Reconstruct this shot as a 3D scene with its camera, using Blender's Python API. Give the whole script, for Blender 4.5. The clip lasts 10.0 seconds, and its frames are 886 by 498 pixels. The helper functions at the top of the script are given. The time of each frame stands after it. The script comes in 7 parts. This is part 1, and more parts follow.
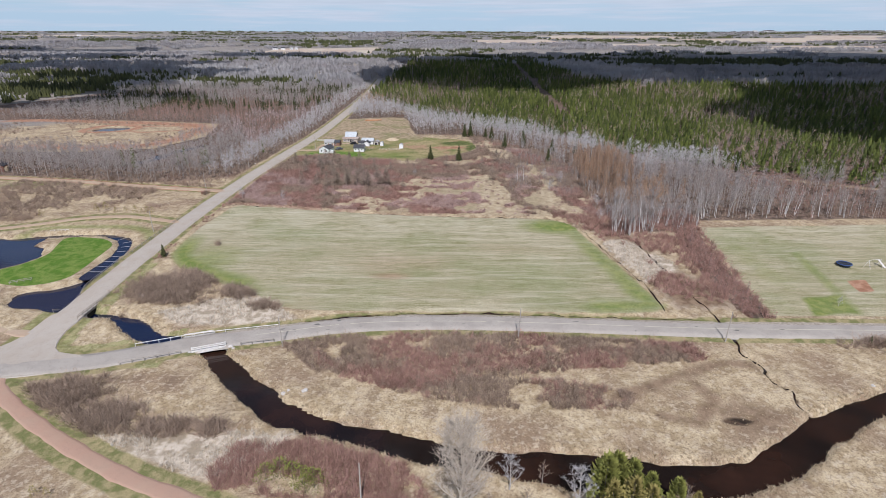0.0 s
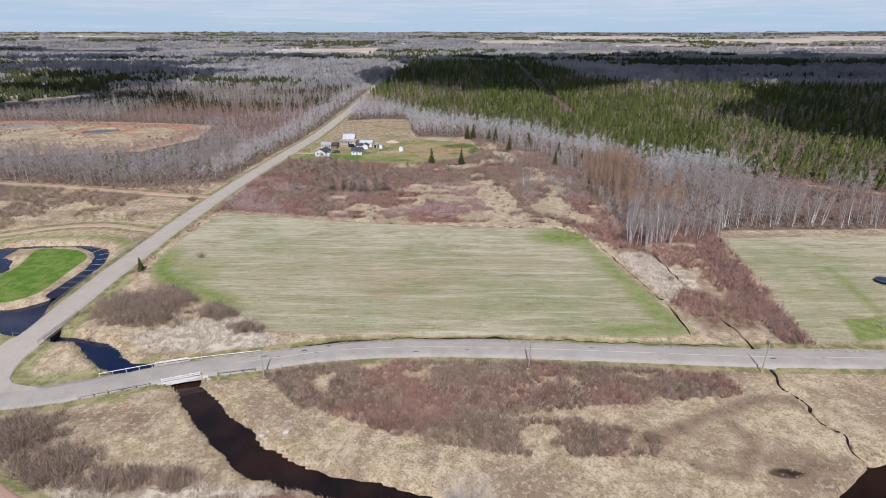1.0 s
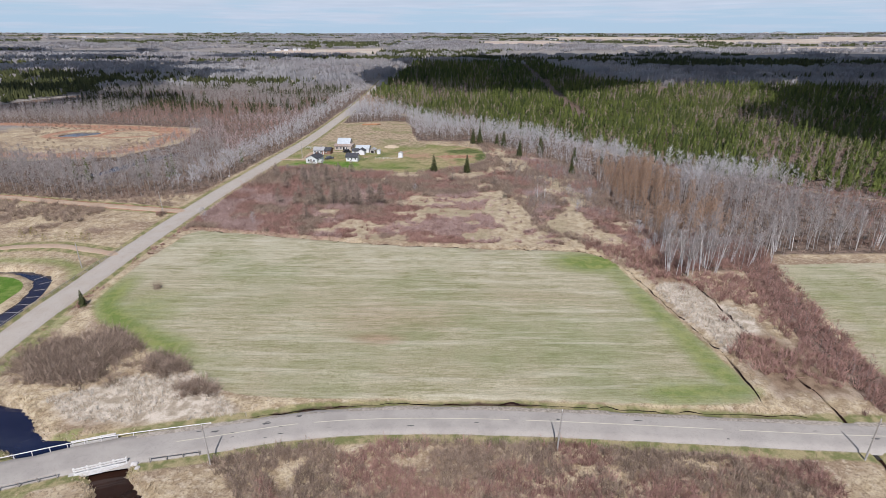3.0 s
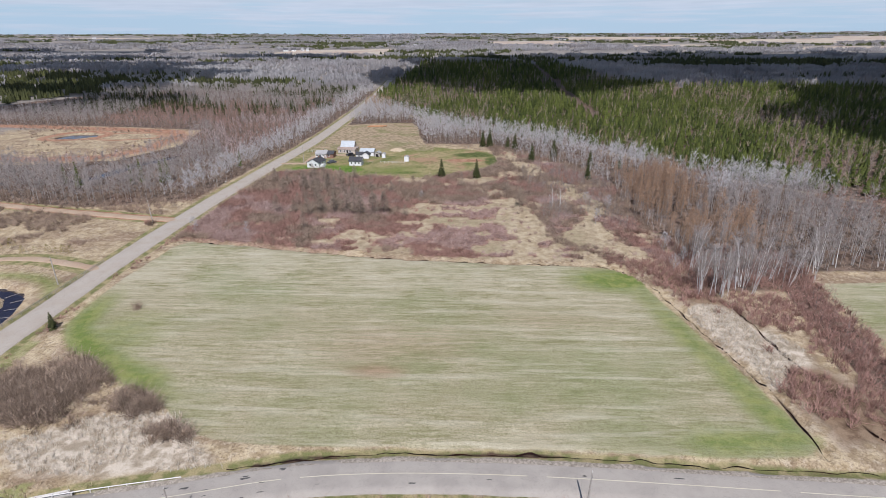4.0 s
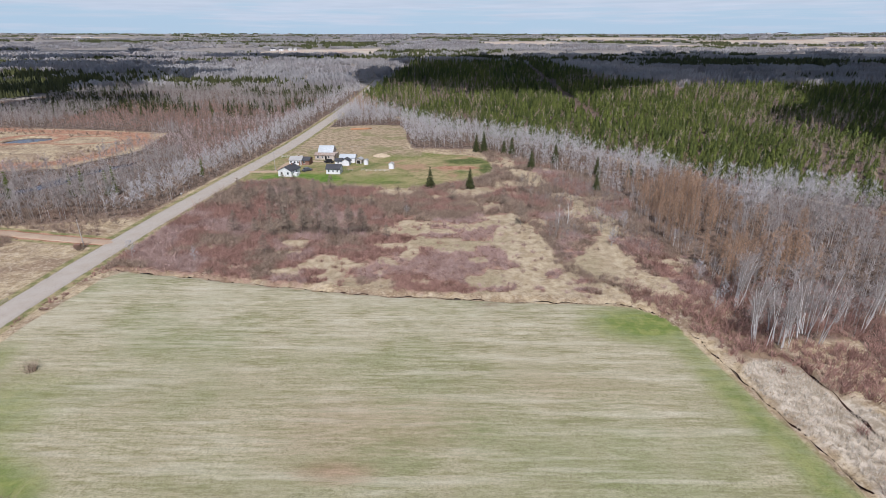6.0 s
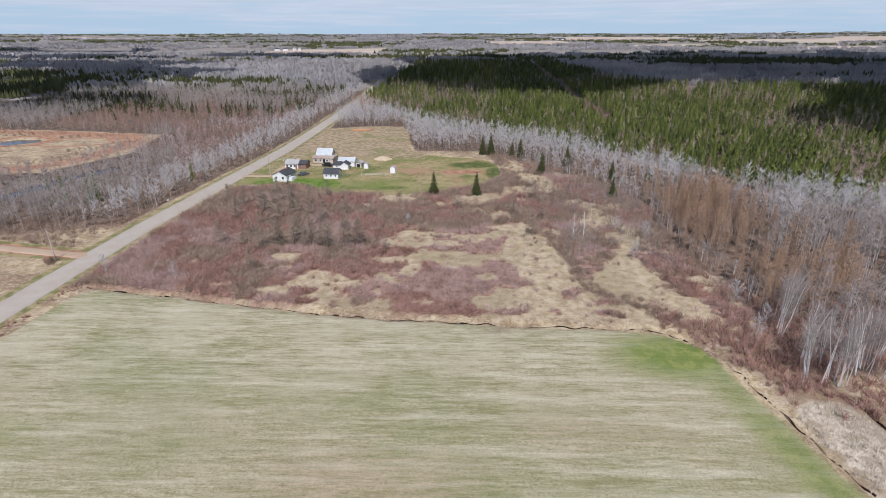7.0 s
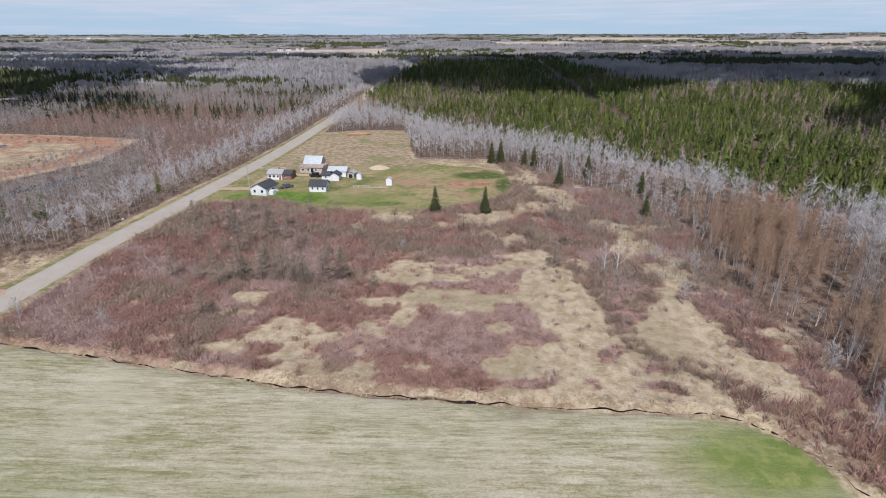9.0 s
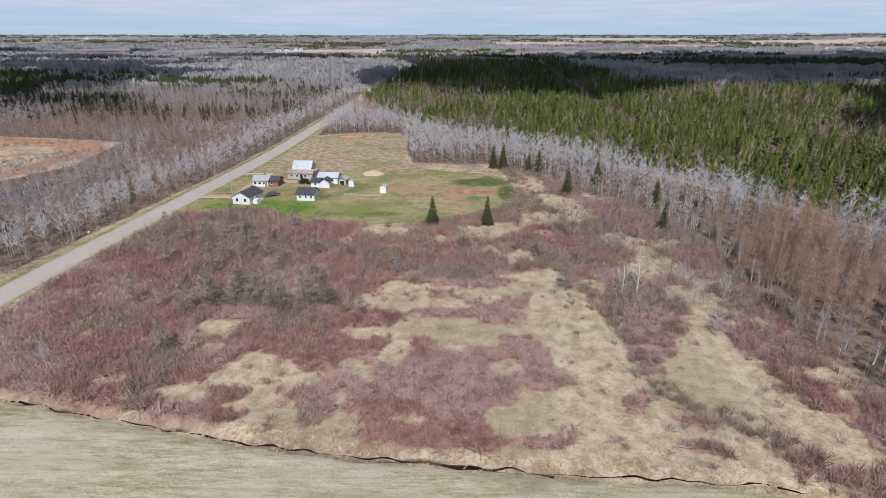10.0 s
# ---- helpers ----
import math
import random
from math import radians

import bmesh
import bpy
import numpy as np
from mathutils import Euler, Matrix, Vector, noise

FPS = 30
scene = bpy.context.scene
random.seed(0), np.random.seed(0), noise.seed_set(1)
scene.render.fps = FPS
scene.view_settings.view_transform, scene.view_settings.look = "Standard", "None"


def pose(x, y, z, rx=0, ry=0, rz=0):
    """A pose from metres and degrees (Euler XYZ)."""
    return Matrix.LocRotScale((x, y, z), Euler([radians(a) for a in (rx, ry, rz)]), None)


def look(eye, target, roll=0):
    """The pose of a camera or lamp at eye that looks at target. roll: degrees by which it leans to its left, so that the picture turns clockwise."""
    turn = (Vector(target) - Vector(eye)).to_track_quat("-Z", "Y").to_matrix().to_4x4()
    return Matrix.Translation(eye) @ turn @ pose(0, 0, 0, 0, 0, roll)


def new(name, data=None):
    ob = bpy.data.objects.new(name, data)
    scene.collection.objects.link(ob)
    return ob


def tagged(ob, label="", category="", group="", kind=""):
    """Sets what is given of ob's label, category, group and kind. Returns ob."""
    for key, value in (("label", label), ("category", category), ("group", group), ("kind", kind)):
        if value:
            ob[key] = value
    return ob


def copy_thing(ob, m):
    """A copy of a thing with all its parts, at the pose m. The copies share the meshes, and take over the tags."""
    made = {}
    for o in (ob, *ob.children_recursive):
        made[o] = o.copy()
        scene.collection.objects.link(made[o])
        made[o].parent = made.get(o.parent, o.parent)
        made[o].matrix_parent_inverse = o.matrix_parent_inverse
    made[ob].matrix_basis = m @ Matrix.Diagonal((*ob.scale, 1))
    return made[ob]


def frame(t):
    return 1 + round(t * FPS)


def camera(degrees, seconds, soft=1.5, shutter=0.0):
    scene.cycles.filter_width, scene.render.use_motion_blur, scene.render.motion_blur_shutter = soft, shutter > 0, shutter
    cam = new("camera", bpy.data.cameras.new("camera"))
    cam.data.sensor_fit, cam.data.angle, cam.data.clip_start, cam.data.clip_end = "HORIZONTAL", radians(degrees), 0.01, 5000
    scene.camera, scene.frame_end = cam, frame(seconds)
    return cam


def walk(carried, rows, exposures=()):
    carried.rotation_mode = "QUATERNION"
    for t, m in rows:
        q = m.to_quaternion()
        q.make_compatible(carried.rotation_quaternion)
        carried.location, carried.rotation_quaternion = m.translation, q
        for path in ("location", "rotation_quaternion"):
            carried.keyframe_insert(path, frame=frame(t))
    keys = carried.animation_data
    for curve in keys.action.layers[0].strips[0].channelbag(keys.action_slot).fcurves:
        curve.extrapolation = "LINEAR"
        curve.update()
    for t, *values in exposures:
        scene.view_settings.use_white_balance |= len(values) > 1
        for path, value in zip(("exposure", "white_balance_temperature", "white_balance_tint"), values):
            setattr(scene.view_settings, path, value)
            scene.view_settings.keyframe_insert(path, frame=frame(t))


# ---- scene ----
cam = camera(78.2, 10.0, soft=0.7)
METRES, EYE, TILT, LEAN, TURN = 140.0, 63.0, -21.7, 0.0, 0.0
ROWS = [
    (0.0, 0.0, 0.0, 0.0, 0.0, 0.0, -0.0),
    (0.5, 0.0002, 0.049, 0.0131, 0.03, -0.0, -0.03),
    (1.0, 0.0006, 0.0967, 0.026, 0.19, 0.09, -0.07),
    (1.5, 0.0006, 0.1434, 0.0384, 0.3, 0.15, -0.08),
    (2.0, 0.0006, 0.1915, 0.0522, 0.28, 0.21, -0.05),
    (3.5, 0.001, 0.332, 0.0909, 1.01, 0.21, -0.33),
    (4.0, 0.0003, 0.3798, 0.1055, 1.42, 0.26, -0.38),
    (4.5, 0.0006, 0.4294, 0.1204, 1.07, 0.29, -0.28),
    (5.0, 0.0008, 0.4785, 0.1338, 0.58, 0.33, -0.15),
    (5.5, 0.0017, 0.5283, 0.1464, 0.45, 0.33, -0.18),
    (7.0, 0.0018, 0.671, 0.1847, 1.06, 0.34, -0.29),
    (7.5, 0.0018, 0.7191, 0.199, 1.27, 0.4, -0.32),
    (8.0, 0.0021, 0.7672, 0.2141, 1.29, 0.41, -0.39),
    (8.5, 0.0022, 0.8156, 0.2266, 1.46, 0.43, -0.46),
    (9.0, 0.0022, 0.864, 0.2409, 1.57, 0.43, -0.48),
    (9.5, 0.0023, 0.9131, 0.2553, 1.69, 0.43, -0.54),
    (10.0, 0.0022, 0.9627, 0.27, 1.54, 0.49, -0.53),
]
walk(cam, [(t, pose(0, 0, EYE, TILT, LEAN, TURN) @ pose(METRES * x, METRES * y, METRES * z, 90 + pitch, roll, yaw)) for t, x, y, z, yaw, pitch, roll in ROWS],
     exposures=[(0.0, 0.16, 6100, 17), (10.0, 0.16, 6100, 17)])

# ---- world, sun ----
SUN_EL, SUN_AZ = 51.0, 178.0  # the sun stands behind the first camera, high
world = bpy.data.worlds.new("sky")
scene.world = world
world.use_nodes = True
wt = world.node_tree
wt.nodes.clear()


def wnode(kind, **kw):
    n = wt.nodes.new(kind)
    for k, v in kw.items():
        n.inputs[k].default_value = v
    return n


w_out = wnode("ShaderNodeOutputWorld")
w_sky = wnode("ShaderNodeTexSky")
w_sky.sky_type = "NISHITA"
w_sky.sun_disc = False
w_sky.sun_elevation = radians(SUN_EL)
w_sky.sun_rotation = radians(SUN_AZ)
w_sky.air_density, w_sky.dust_density, w_sky.ozone_density = 1.0, 0.1, 2.5
w_bg = wnode("ShaderNodeBackground", Strength=0.078)
w_coord = wnode("ShaderNodeTexCoord")
w_map = wnode("ShaderNodeMapping")
w_map.inputs["Scale"].default_value = (3.2, 3.2, 62.0)
w_noise = wnode("ShaderNodeTexNoise", Scale=1.7, Detail=7.0, Roughness=0.58)
w_sep = wnode("ShaderNodeSeparateXYZ")
w_up = wnode("ShaderNodeMapRange")
for k, v in (("From Min", 0.004), ("From Max", 0.05), ("To Min", -0.15), ("To Max", 0.14)):
    w_up.inputs[k].default_value = v
w_high = wnode("ShaderNodeMapRange")
for k, v in (("From Min", 0.06), ("From Max", 0.3), ("To Min", 0.0), ("To Max", -0.24)):
    w_high.inputs[k].default_value = v
w_both = wnode("ShaderNodeMath")
w_both.operation = "ADD"
w_add = wnode("ShaderNodeMath")
w_add.operation = "ADD"
w_ramp = wnode("ShaderNodeMapRange")
for k, v in (("From Min", 0.40), ("From Max", 0.62), ("To Min", 0.0), ("To Max", 0.93)):
    w_ramp.inputs[k].default_value = v
w_noise2 = wnode("ShaderNodeTexNoise", Scale=4.0, Detail=5.0, Roughness=0.6)
w_col = wnode("ShaderNodeMix")
w_col.data_type = "RGBA"
w_col.inputs[6].default_value = (5.2, 6.2, 7.1, 1)
w_col.inputs[7].default_value = (7.6, 8.4, 9.2, 1)
w_mix = wnode("ShaderNodeMix")
w_mix.data_type = "RGBA"
w_low = wnode("ShaderNodeMapRange")
for k, v in (("From Min", 0.02), ("From Max", 0.25), ("To Min", 0.9), ("To Max", 0.0)):
    w_low.inputs[k].default_value = v
w_blue = wnode("ShaderNodeMix")
w_blue.data_type = "RGBA"
w_blue.inputs[7].default_value = (4.7, 6.6, 8.1, 1)
for a, b in (
    (w_coord.outputs["Generated"], w_map.inputs["Vector"]), (w_map.outputs[0], w_noise.inputs["Vector"]),
    (w_map.outputs[0], w_noise2.inputs["Vector"]), (w_coord.outputs["Generated"], w_sep.inputs[0]),
    (w_sep.outputs[2], w_up.inputs["Value"]), (w_noise.outputs["Fac"], w_add.inputs[0]), (w_sep.outputs[2], w_high.inputs["Value"]), (w_up.outputs[0], w_both.inputs[0]), (w_high.outputs[0], w_both.inputs[1]), (w_both.outputs[0], w_add.inputs[1]),
    (w_add.outputs[0], w_ramp.inputs["Value"]), (w_ramp.outputs[0], w_mix.inputs[0]), (w_noise2.outputs["Fac"], w_col.inputs[0]),
    (w_sep.outputs[2], w_low.inputs["Value"]), (w_low.outputs[0], w_blue.inputs[0]), (w_sky.outputs[0], w_blue.inputs[6]), (w_blue.outputs[2], w_mix.inputs[6]), (w_col.outputs[2], w_mix.inputs[7]), (w_mix.outputs[2], w_bg.inputs["Color"]),
    (w_bg.outputs[0], w_out.inputs["Surface"]),
):
    wt.links.new(a, b)

sun = new("sun", bpy.data.lights.new("sun", "SUN"))
sun.data.energy, sun.data.angle, sun.data.color = 4.1, radians(0.55), (1.0, 0.965, 0.91)
sun_way = Vector((math.sin(radians(SUN_AZ)) * math.cos(radians(SUN_EL)), math.cos(radians(SUN_AZ)) * math.cos(radians(SUN_EL)), math.sin(radians(SUN_EL))))
sun.matrix_world = look(sun_way * 300, (0, 0, 0))

# ---- number helpers ----
rng = np.random.default_rng(7)


def lattice(ix, iy, seed):
    h = (ix.astype(np.int64) * 374761393 + iy.astype(np.int64) * 668265263 + seed * 974711) & 0x7FFFFFFF
    h = ((h ^ (h >> 13)) * 1274126177) & 0x7FFFFFFF
    return ((h ^ (h >> 16)) & 0xFFFF) / 65535.0


def vnoise(x, y, size, seed=0):
    """Smooth value noise, 0 to 1, with features of that size in metres."""
    x, y = np.asarray(x, float) / size, np.asarray(y, float) / size
    ix, iy = np.floor(x), np.floor(y)
    fx, fy = x - ix, y - iy
    fx, fy = fx * fx * (3 - 2 * fx), fy * fy * (3 - 2 * fy)
    a, b = lattice(ix, iy, seed), lattice(ix + 1, iy, seed)
    c, d = lattice(ix, iy + 1, seed), lattice(ix + 1, iy + 1, seed)
    return (a * (1 - fx) + b * fx) * (1 - fy) + (c * (1 - fx) + d * fx) * fy


def fbm(x, y, size, seed=0, octaves=3):
    total, amp, norm = 0.0, 1.0, 0.0
    for k in range(octaves):
        total = total + amp * vnoise(x, y, size / 2**k, seed + 17 * k)
        norm += amp
        amp *= 0.55
    return total / norm


def away(x, y, poly):
    """Signed distance to a closed outline: negative inside."""
    x, y = np.asarray(x, float), np.asarray(y, float)
    d = np.full(x.shape, 1e9)
    inside = np.zeros(x.shape, bool)
    for (ax, ay), (bx, by) in zip(poly, poly[1:] + poly[:1]):
        ex, ey = bx - ax, by - ay
        t = np.clip(((x - ax) * ex + (y - ay) * ey) / (ex * ex + ey * ey + 1e-9), 0, 1)
        d = np.minimum(d, np.hypot(x - ax - t * ex, y - ay - t * ey))
        inside ^= ((ay > y) != (by > y)) & (x < ex * (y - ay) / (ey if abs(ey) > 1e-9 else 1e-9) + ax)
    return np.where(inside, -d, d)


def from_line(x, y, line):
    """Distance to an open line."""
    x, y = np.asarray(x, float), np.asarray(y, float)
    d = np.full(x.shape, 1e9)
    for (ax, ay), (bx, by) in zip(line, line[1:]):
        ex, ey = bx - ax, by - ay
        t = np.clip(((x - ax) * ex + (y - ay) * ey) / (ex * ex + ey * ey + 1e-9), 0, 1)
        d = np.minimum(d, np.hypot(x - ax - t * ex, y - ay - t * ey))
    return d


def smooth_line(line, step=2.0, closed=False):
    """A Catmull-Rom line through the points."""
    p = [Vector(q).to_2d() for q in line]
    n = len(p)
    out = []
    for i in range(n if closed else n - 1):
        if closed:
            a, b, c, d = p[i - 1], p[i], p[(i + 1) % n], p[(i + 2) % n]
        else:
            b, c = p[i], p[i + 1]
            a = p[i - 1] if i else b * 2 - c
            d = p[i + 2] if i + 2 < n else c * 2 - b
        k = max(2, int((c - b).length / step))
        for j in range(k):
            t = j / k
            q = 0.5 * (2 * b + (c - a) * t + (2 * a - 5 * b + 4 * c - d) * t * t + (3 * b - a - 3 * c + d) * t**3)
            out.append((q.x, q.y))
    if not closed:
        out.append(tuple(p[-1]))
    return out


# ---- the plan ----
FIELD = smooth_line([(-79, 204), (-62, 201.5), (-39, 196.5), (-20, 192.6), (10, 189.6), (30, 188.4), (40.5, 186.6), (44.6, 181), (46.6, 174), (48.2, 165), (49.8, 156), (52.3, 145), (54.2, 133), (54, 121.6), (16, 121.8), (-8, 122), (-27, 121.8), (-41, 124), (-52, 132), (-68, 141), (-82, 153), (-84.5, 170), (-83, 190)], 3, True)
FIELD_EAST = [(89, 179), (160, 182), (260, 186), (260, 117), (81, 119.5), (83, 134), (85, 150)]
MAIN_ROAD = smooth_line([(-330, 70), (-200, 82), (-120, 93), (-94, 97.6), (-76, 100.8), (-66, 104.4), (-55, 108.4), (-38, 112.3), (-25, 115.2), (-11.5, 116.5), (2.2, 116.7), (16, 116.3), (29.5, 115.6), (43, 114.8), (56, 114), (69.4, 113.4), (96, 112.9), (220, 110), (420, 104)], 2.5)
SIDE_ROAD = smooth_line([(-92, 99), (-92.8, 108), (-93, 118), (-92.7, 140), (-92.4, 160), (-91.8, 195), (-89.5, 242), (-84.6, 297), (-79.8, 362), (-78.3, 440), (-77.8, 520), (-80, 640), (-84, 760)], 3)
RED_TRACK = smooth_line([(-93, 98), (-90, 92), (-79.5, 84), (-65, 75.2), (-51, 68), (-39.5, 63.5), (-20, 55), (10, 46), (60, 30)], 2)
WEST_TRACK = smooth_line([(-91, 223), (-110, 226.5), (-140, 233), (-177, 241), (-260, 252)], 3)
POND_DRIVE = smooth_line([(-93, 184), (-104, 187.5), (-116, 190.5), (-130, 189), (-146, 181), (-170, 172)], 2)
FARM_DRIVE = smooth_line([(-84, 303), (-76, 303.6), (-70.5, 305), (-70, 318), (-66, 323), (-54, 322.5)], 1.5)
RIVER = smooth_line([(-62, 110.5), (-54.6, 104.5), (-46.5, 94.6), (-38.5, 86.5), (-32.5, 80.8), (-28, 79.6), (-22.6, 78), (-13, 74.8), (-2.3, 71.3), (10, 68.6), (20, 65.6), (36, 64.4), (45, 63.9), (55.8, 67.5), (62, 71), (71.5, 77), (83, 82.8), (130, 102), (128, 110), (88, 91.2), (76.8, 86.8), (69.3, 83.6), (66, 81.8), (60.9, 78), (54.6, 74), (49.8, 72), (39, 71.2), (31, 73.4), (18.5, 74.3), (8.4, 75), (-1.4, 77.4), (-8.6, 79.8), (-19, 81.8), (-26, 85.4), (-30.8, 88.5), (-33.4, 91.2), (-40, 97), (-43.3, 101), (-48, 105.2), (-51, 110)], 1.5, True)
STREAM = smooth_line([(-96, 126), (-88, 123.6), (-81, 122.6), (-73, 118.9), (-68.6, 114.6), (-64, 112.4), (-52, 112.4), (-50, 108), (-58, 107), (-69.4, 108.6), (-74.6, 112), (-79.5, 116), (-84.6, 119), (-95, 120.5)], 1.5, True)
LOW_POND = smooth_line([(-112, 124.8), (-104, 123), (-96, 121.5), (-95.6, 128), (-97.8, 133), (-99, 142), (-101.6, 141.6), (-104, 137.4), (-109, 134.4), (-114.6, 132)], 1.5, True)
CHANNEL = smooth_line([(-136, 173.4), (-127.3, 175), (-112.8, 175), (-104.5, 171.5), (-100.4, 165), (-98.6, 156), (-98.8, 144), (-99, 139), (-102.4, 139.6), (-102.6, 146), (-103, 154), (-105, 163.6), (-109, 169), (-115, 172), (-125, 171.8), (-134, 170)], 1.5, True)
BIG_POND = smooth_line([(-170, 176), (-146, 171), (-136, 173.5), (-131.4, 165.6), (-126.6, 160.5), (-124.2, 152.5), (-131, 145), (-160, 138), (-190, 150)], 2, True)
LAWN = smooth_line([(-124, 137), (-113, 135.4), (-106, 140.4), (-105.4, 155), (-107, 164.5), (-115, 169.6), (-125, 169.4), (-122.4, 157), (-124, 150), (-130, 143)], 2, True)
YARD = smooth_line([(-81, 284), (-72, 289), (-57, 291), (-40, 280), (-16, 279), (0, 284.6), (16, 298), (19, 316), (12.4, 334), (-18, 350), (-30, 421), (-74, 412), (-75.5, 362), (-79, 320)], 4, True)
MEADOW = [(-86, 206), (-79, 205.5), (-39, 198), (13, 191), (34, 190), (47, 187), (58, 186), (64, 205), (62, 220), (60, 234), (62, 262), (59, 281), (52, 300), (36, 321), (15, 353), (19, 318), (17, 298), (0, 284), (-16, 278), (-40, 279), (-57, 290), (-82, 284)]
PIT = smooth_line([(-330, 296), (-250, 304), (-200, 302), (-166, 312), (-154, 345), (-164, 392), (-230, 410), (-330, 412)], 6, True)
PIT_WATER = smooth_line([(-236, 368), (-222, 366), (-214, 372), (-217, 382), (-232, 383)], 3, True)
PIT_RIVER = smooth_line([(-162, 272), (-158.6, 279), (-155.4, 297), (-147, 318), (-140, 326), (-138, 319), (-146.5, 296), (-149, 281), (-155, 271)], 2, True)
PIT_MUD = smooth_line([(-206, 368), (-190, 366), (-178, 372), (-186, 380), (-204, 380)], 3, True)
REEDS_WEST = [(-72, 121), (-64, 125), (-60, 128), (-46, 129), (-40, 122), (-34, 117.5), (-52, 115), (-64, 116)]
REEDS_SOUTH = [(-62, 78), (-41, 79), (-26, 78.5), (-30, 72), (-38, 67), (-54, 73)]
STRIP_EAST = [(47.4, 184), (56, 190), (64, 176), (70, 150), (76, 122), (57, 120.6), (57, 133), (52.8, 152), (49.4, 174)]
REEDS_EAST = smooth_line([(52, 165.5), (59.3, 167.4), (62.6, 160), (67.2, 154.4), (68, 146), (62, 142.6), (57, 137), (56, 144), (53.6, 151), (52.4, 158)], 2, True)
RED_THICKET = [(-38.5, 69.9), (-35.4, 75.4), (-29.7, 74.6), (-22.5, 77.4), (-9.1, 73.2), (-4.0, 67.5), (-1.6, 63), (-16.1, 62.6), (-30.5, 64.4), (-36.2, 65.8)]
HEDGE_EAST = [(86, 196), (82.2, 172), (78.5, 151), (78, 138), (79, 121)]
WOOD_EAST = [(61, 205), (59, 220), (57, 234), (58.5, 261), (56, 279), (49, 298), (33, 318), (13, 351), (-18, 353), (-30, 424), (-72, 416), (-74, 520), (-62, 505), (-3, 404), (36, 370), (66, 344), (89, 308), (102, 286), (123, 265), (149, 244), (181, 226), (300, 210), (420, 206), (420, 190), (160, 188), (92, 186), (80, 176), (66, 174), (58, 175), (60, 190)]
SPRUCE_EAST = [(-74, 560), (-60, 507), (-2, 406), (37, 372), (67, 346), (90, 310), (103, 288), (124, 267), (150, 246), (182, 228), (300, 212), (420, 206), (760, 420), (760, 600), (430, 645), (235, 665), (190, 760), (165, 1090), (-60, 1110), (-70, 800)]
WOOD_WEST = [(-97, 246), (-92, 290), (-87, 340), (-84.5, 400), (-84, 600), (-84, 640), (-330, 640), (-420, 420), (-330, 412), (-230, 410), (-160, 396), (-150, 345), (-164, 308), (-200, 299), (-250, 300), (-330, 292), (-320, 262), (-182, 246), (-130, 236)]


OPENINGS = [(-7, 233, 7, 2.6), (5, 237, 5, 2), (-16, 234, 4, 3), (14, 240, 4, 2), (-30.4, 210.4, 5, 3.8), (-25.2, 207.4, 3.4, 2.6), (-38.6, 203.8, 4, 2.2), (-26.8, 202.8, 4, 1.3), (-22.1, 199.3, 1.2, 3), (-15.2, 221.7, 7.5, 2.4), (-9.8, 237, 6, 3), (-5.5, 239.7, 4, 2), (-9.4, 216, 2, 4), (7.5, 212.1, 3, 2), (15.5, 202.7, 6, 4), (9.5, 200.2, 5, 2.6), (22.7, 217.5, 5, 8), (20.5, 228.7, 4.5, 8), (28, 198, 7, 2.2), (41.2, 214.5, 7, 8), (46.6, 236, 3.4, 5), (0, 224.4, 9, 2.4), (36, 205, 6, 4), (-41.6, 223, 3, 2.5), (-42, 217, 3.8, 1.6), (20.3, 243, 4, 3), (-3.9, 267, 3, 2.6), (20, 192.4, 20, 1.3), (44, 200, 4, 5), (30, 300, 6, 7), (24, 318, 5, 8), (28, 283, 6, 5), (40, 268, 4, 5), (-52.6, 207.5, 3.4, 2), (34, 286, 5, 4), (-14, 262, 4, 2)]
PATCHES = [(-12, 204, 9, 6), (0, 203, 8, 6), (-6, 196, 10, 2.4), (-19, 202.5, 4, 5), (-22.8, 216, 4.5, 4), (-31, 205.2, 3, 1.6), (-2, 213.4, 8, 5), (-4, 208, 9, 5), (7.7, 229, 4.4, 3.6), (12.4, 215, 3.6, 7), (13.5, 209.6, 4, 3), (21.8, 209.6, 4.5, 2.6), (25, 203.6, 2.8, 4.6), (31, 194.6, 5, 2.2), (11.3, 195.2, 3, 1.8), (21, 195.6, 2, 1), (-54, 211, 12, 6), (-64, 206.4, 16, 3.4), (-72, 232, 11, 13), (-7, 254, 11, 7), (8, 251, 9, 5), (6, 242.7, 6.5, 2.4), (-19, 228.6, 5, 3), (48, 215, 2.4, 4.4), (-42, 233, 18, 8), (-40, 250, 30, 16), (30, 262, 10, 12), (35, 240, 5, 16), (-40, 200.6, 14, 1.6)]


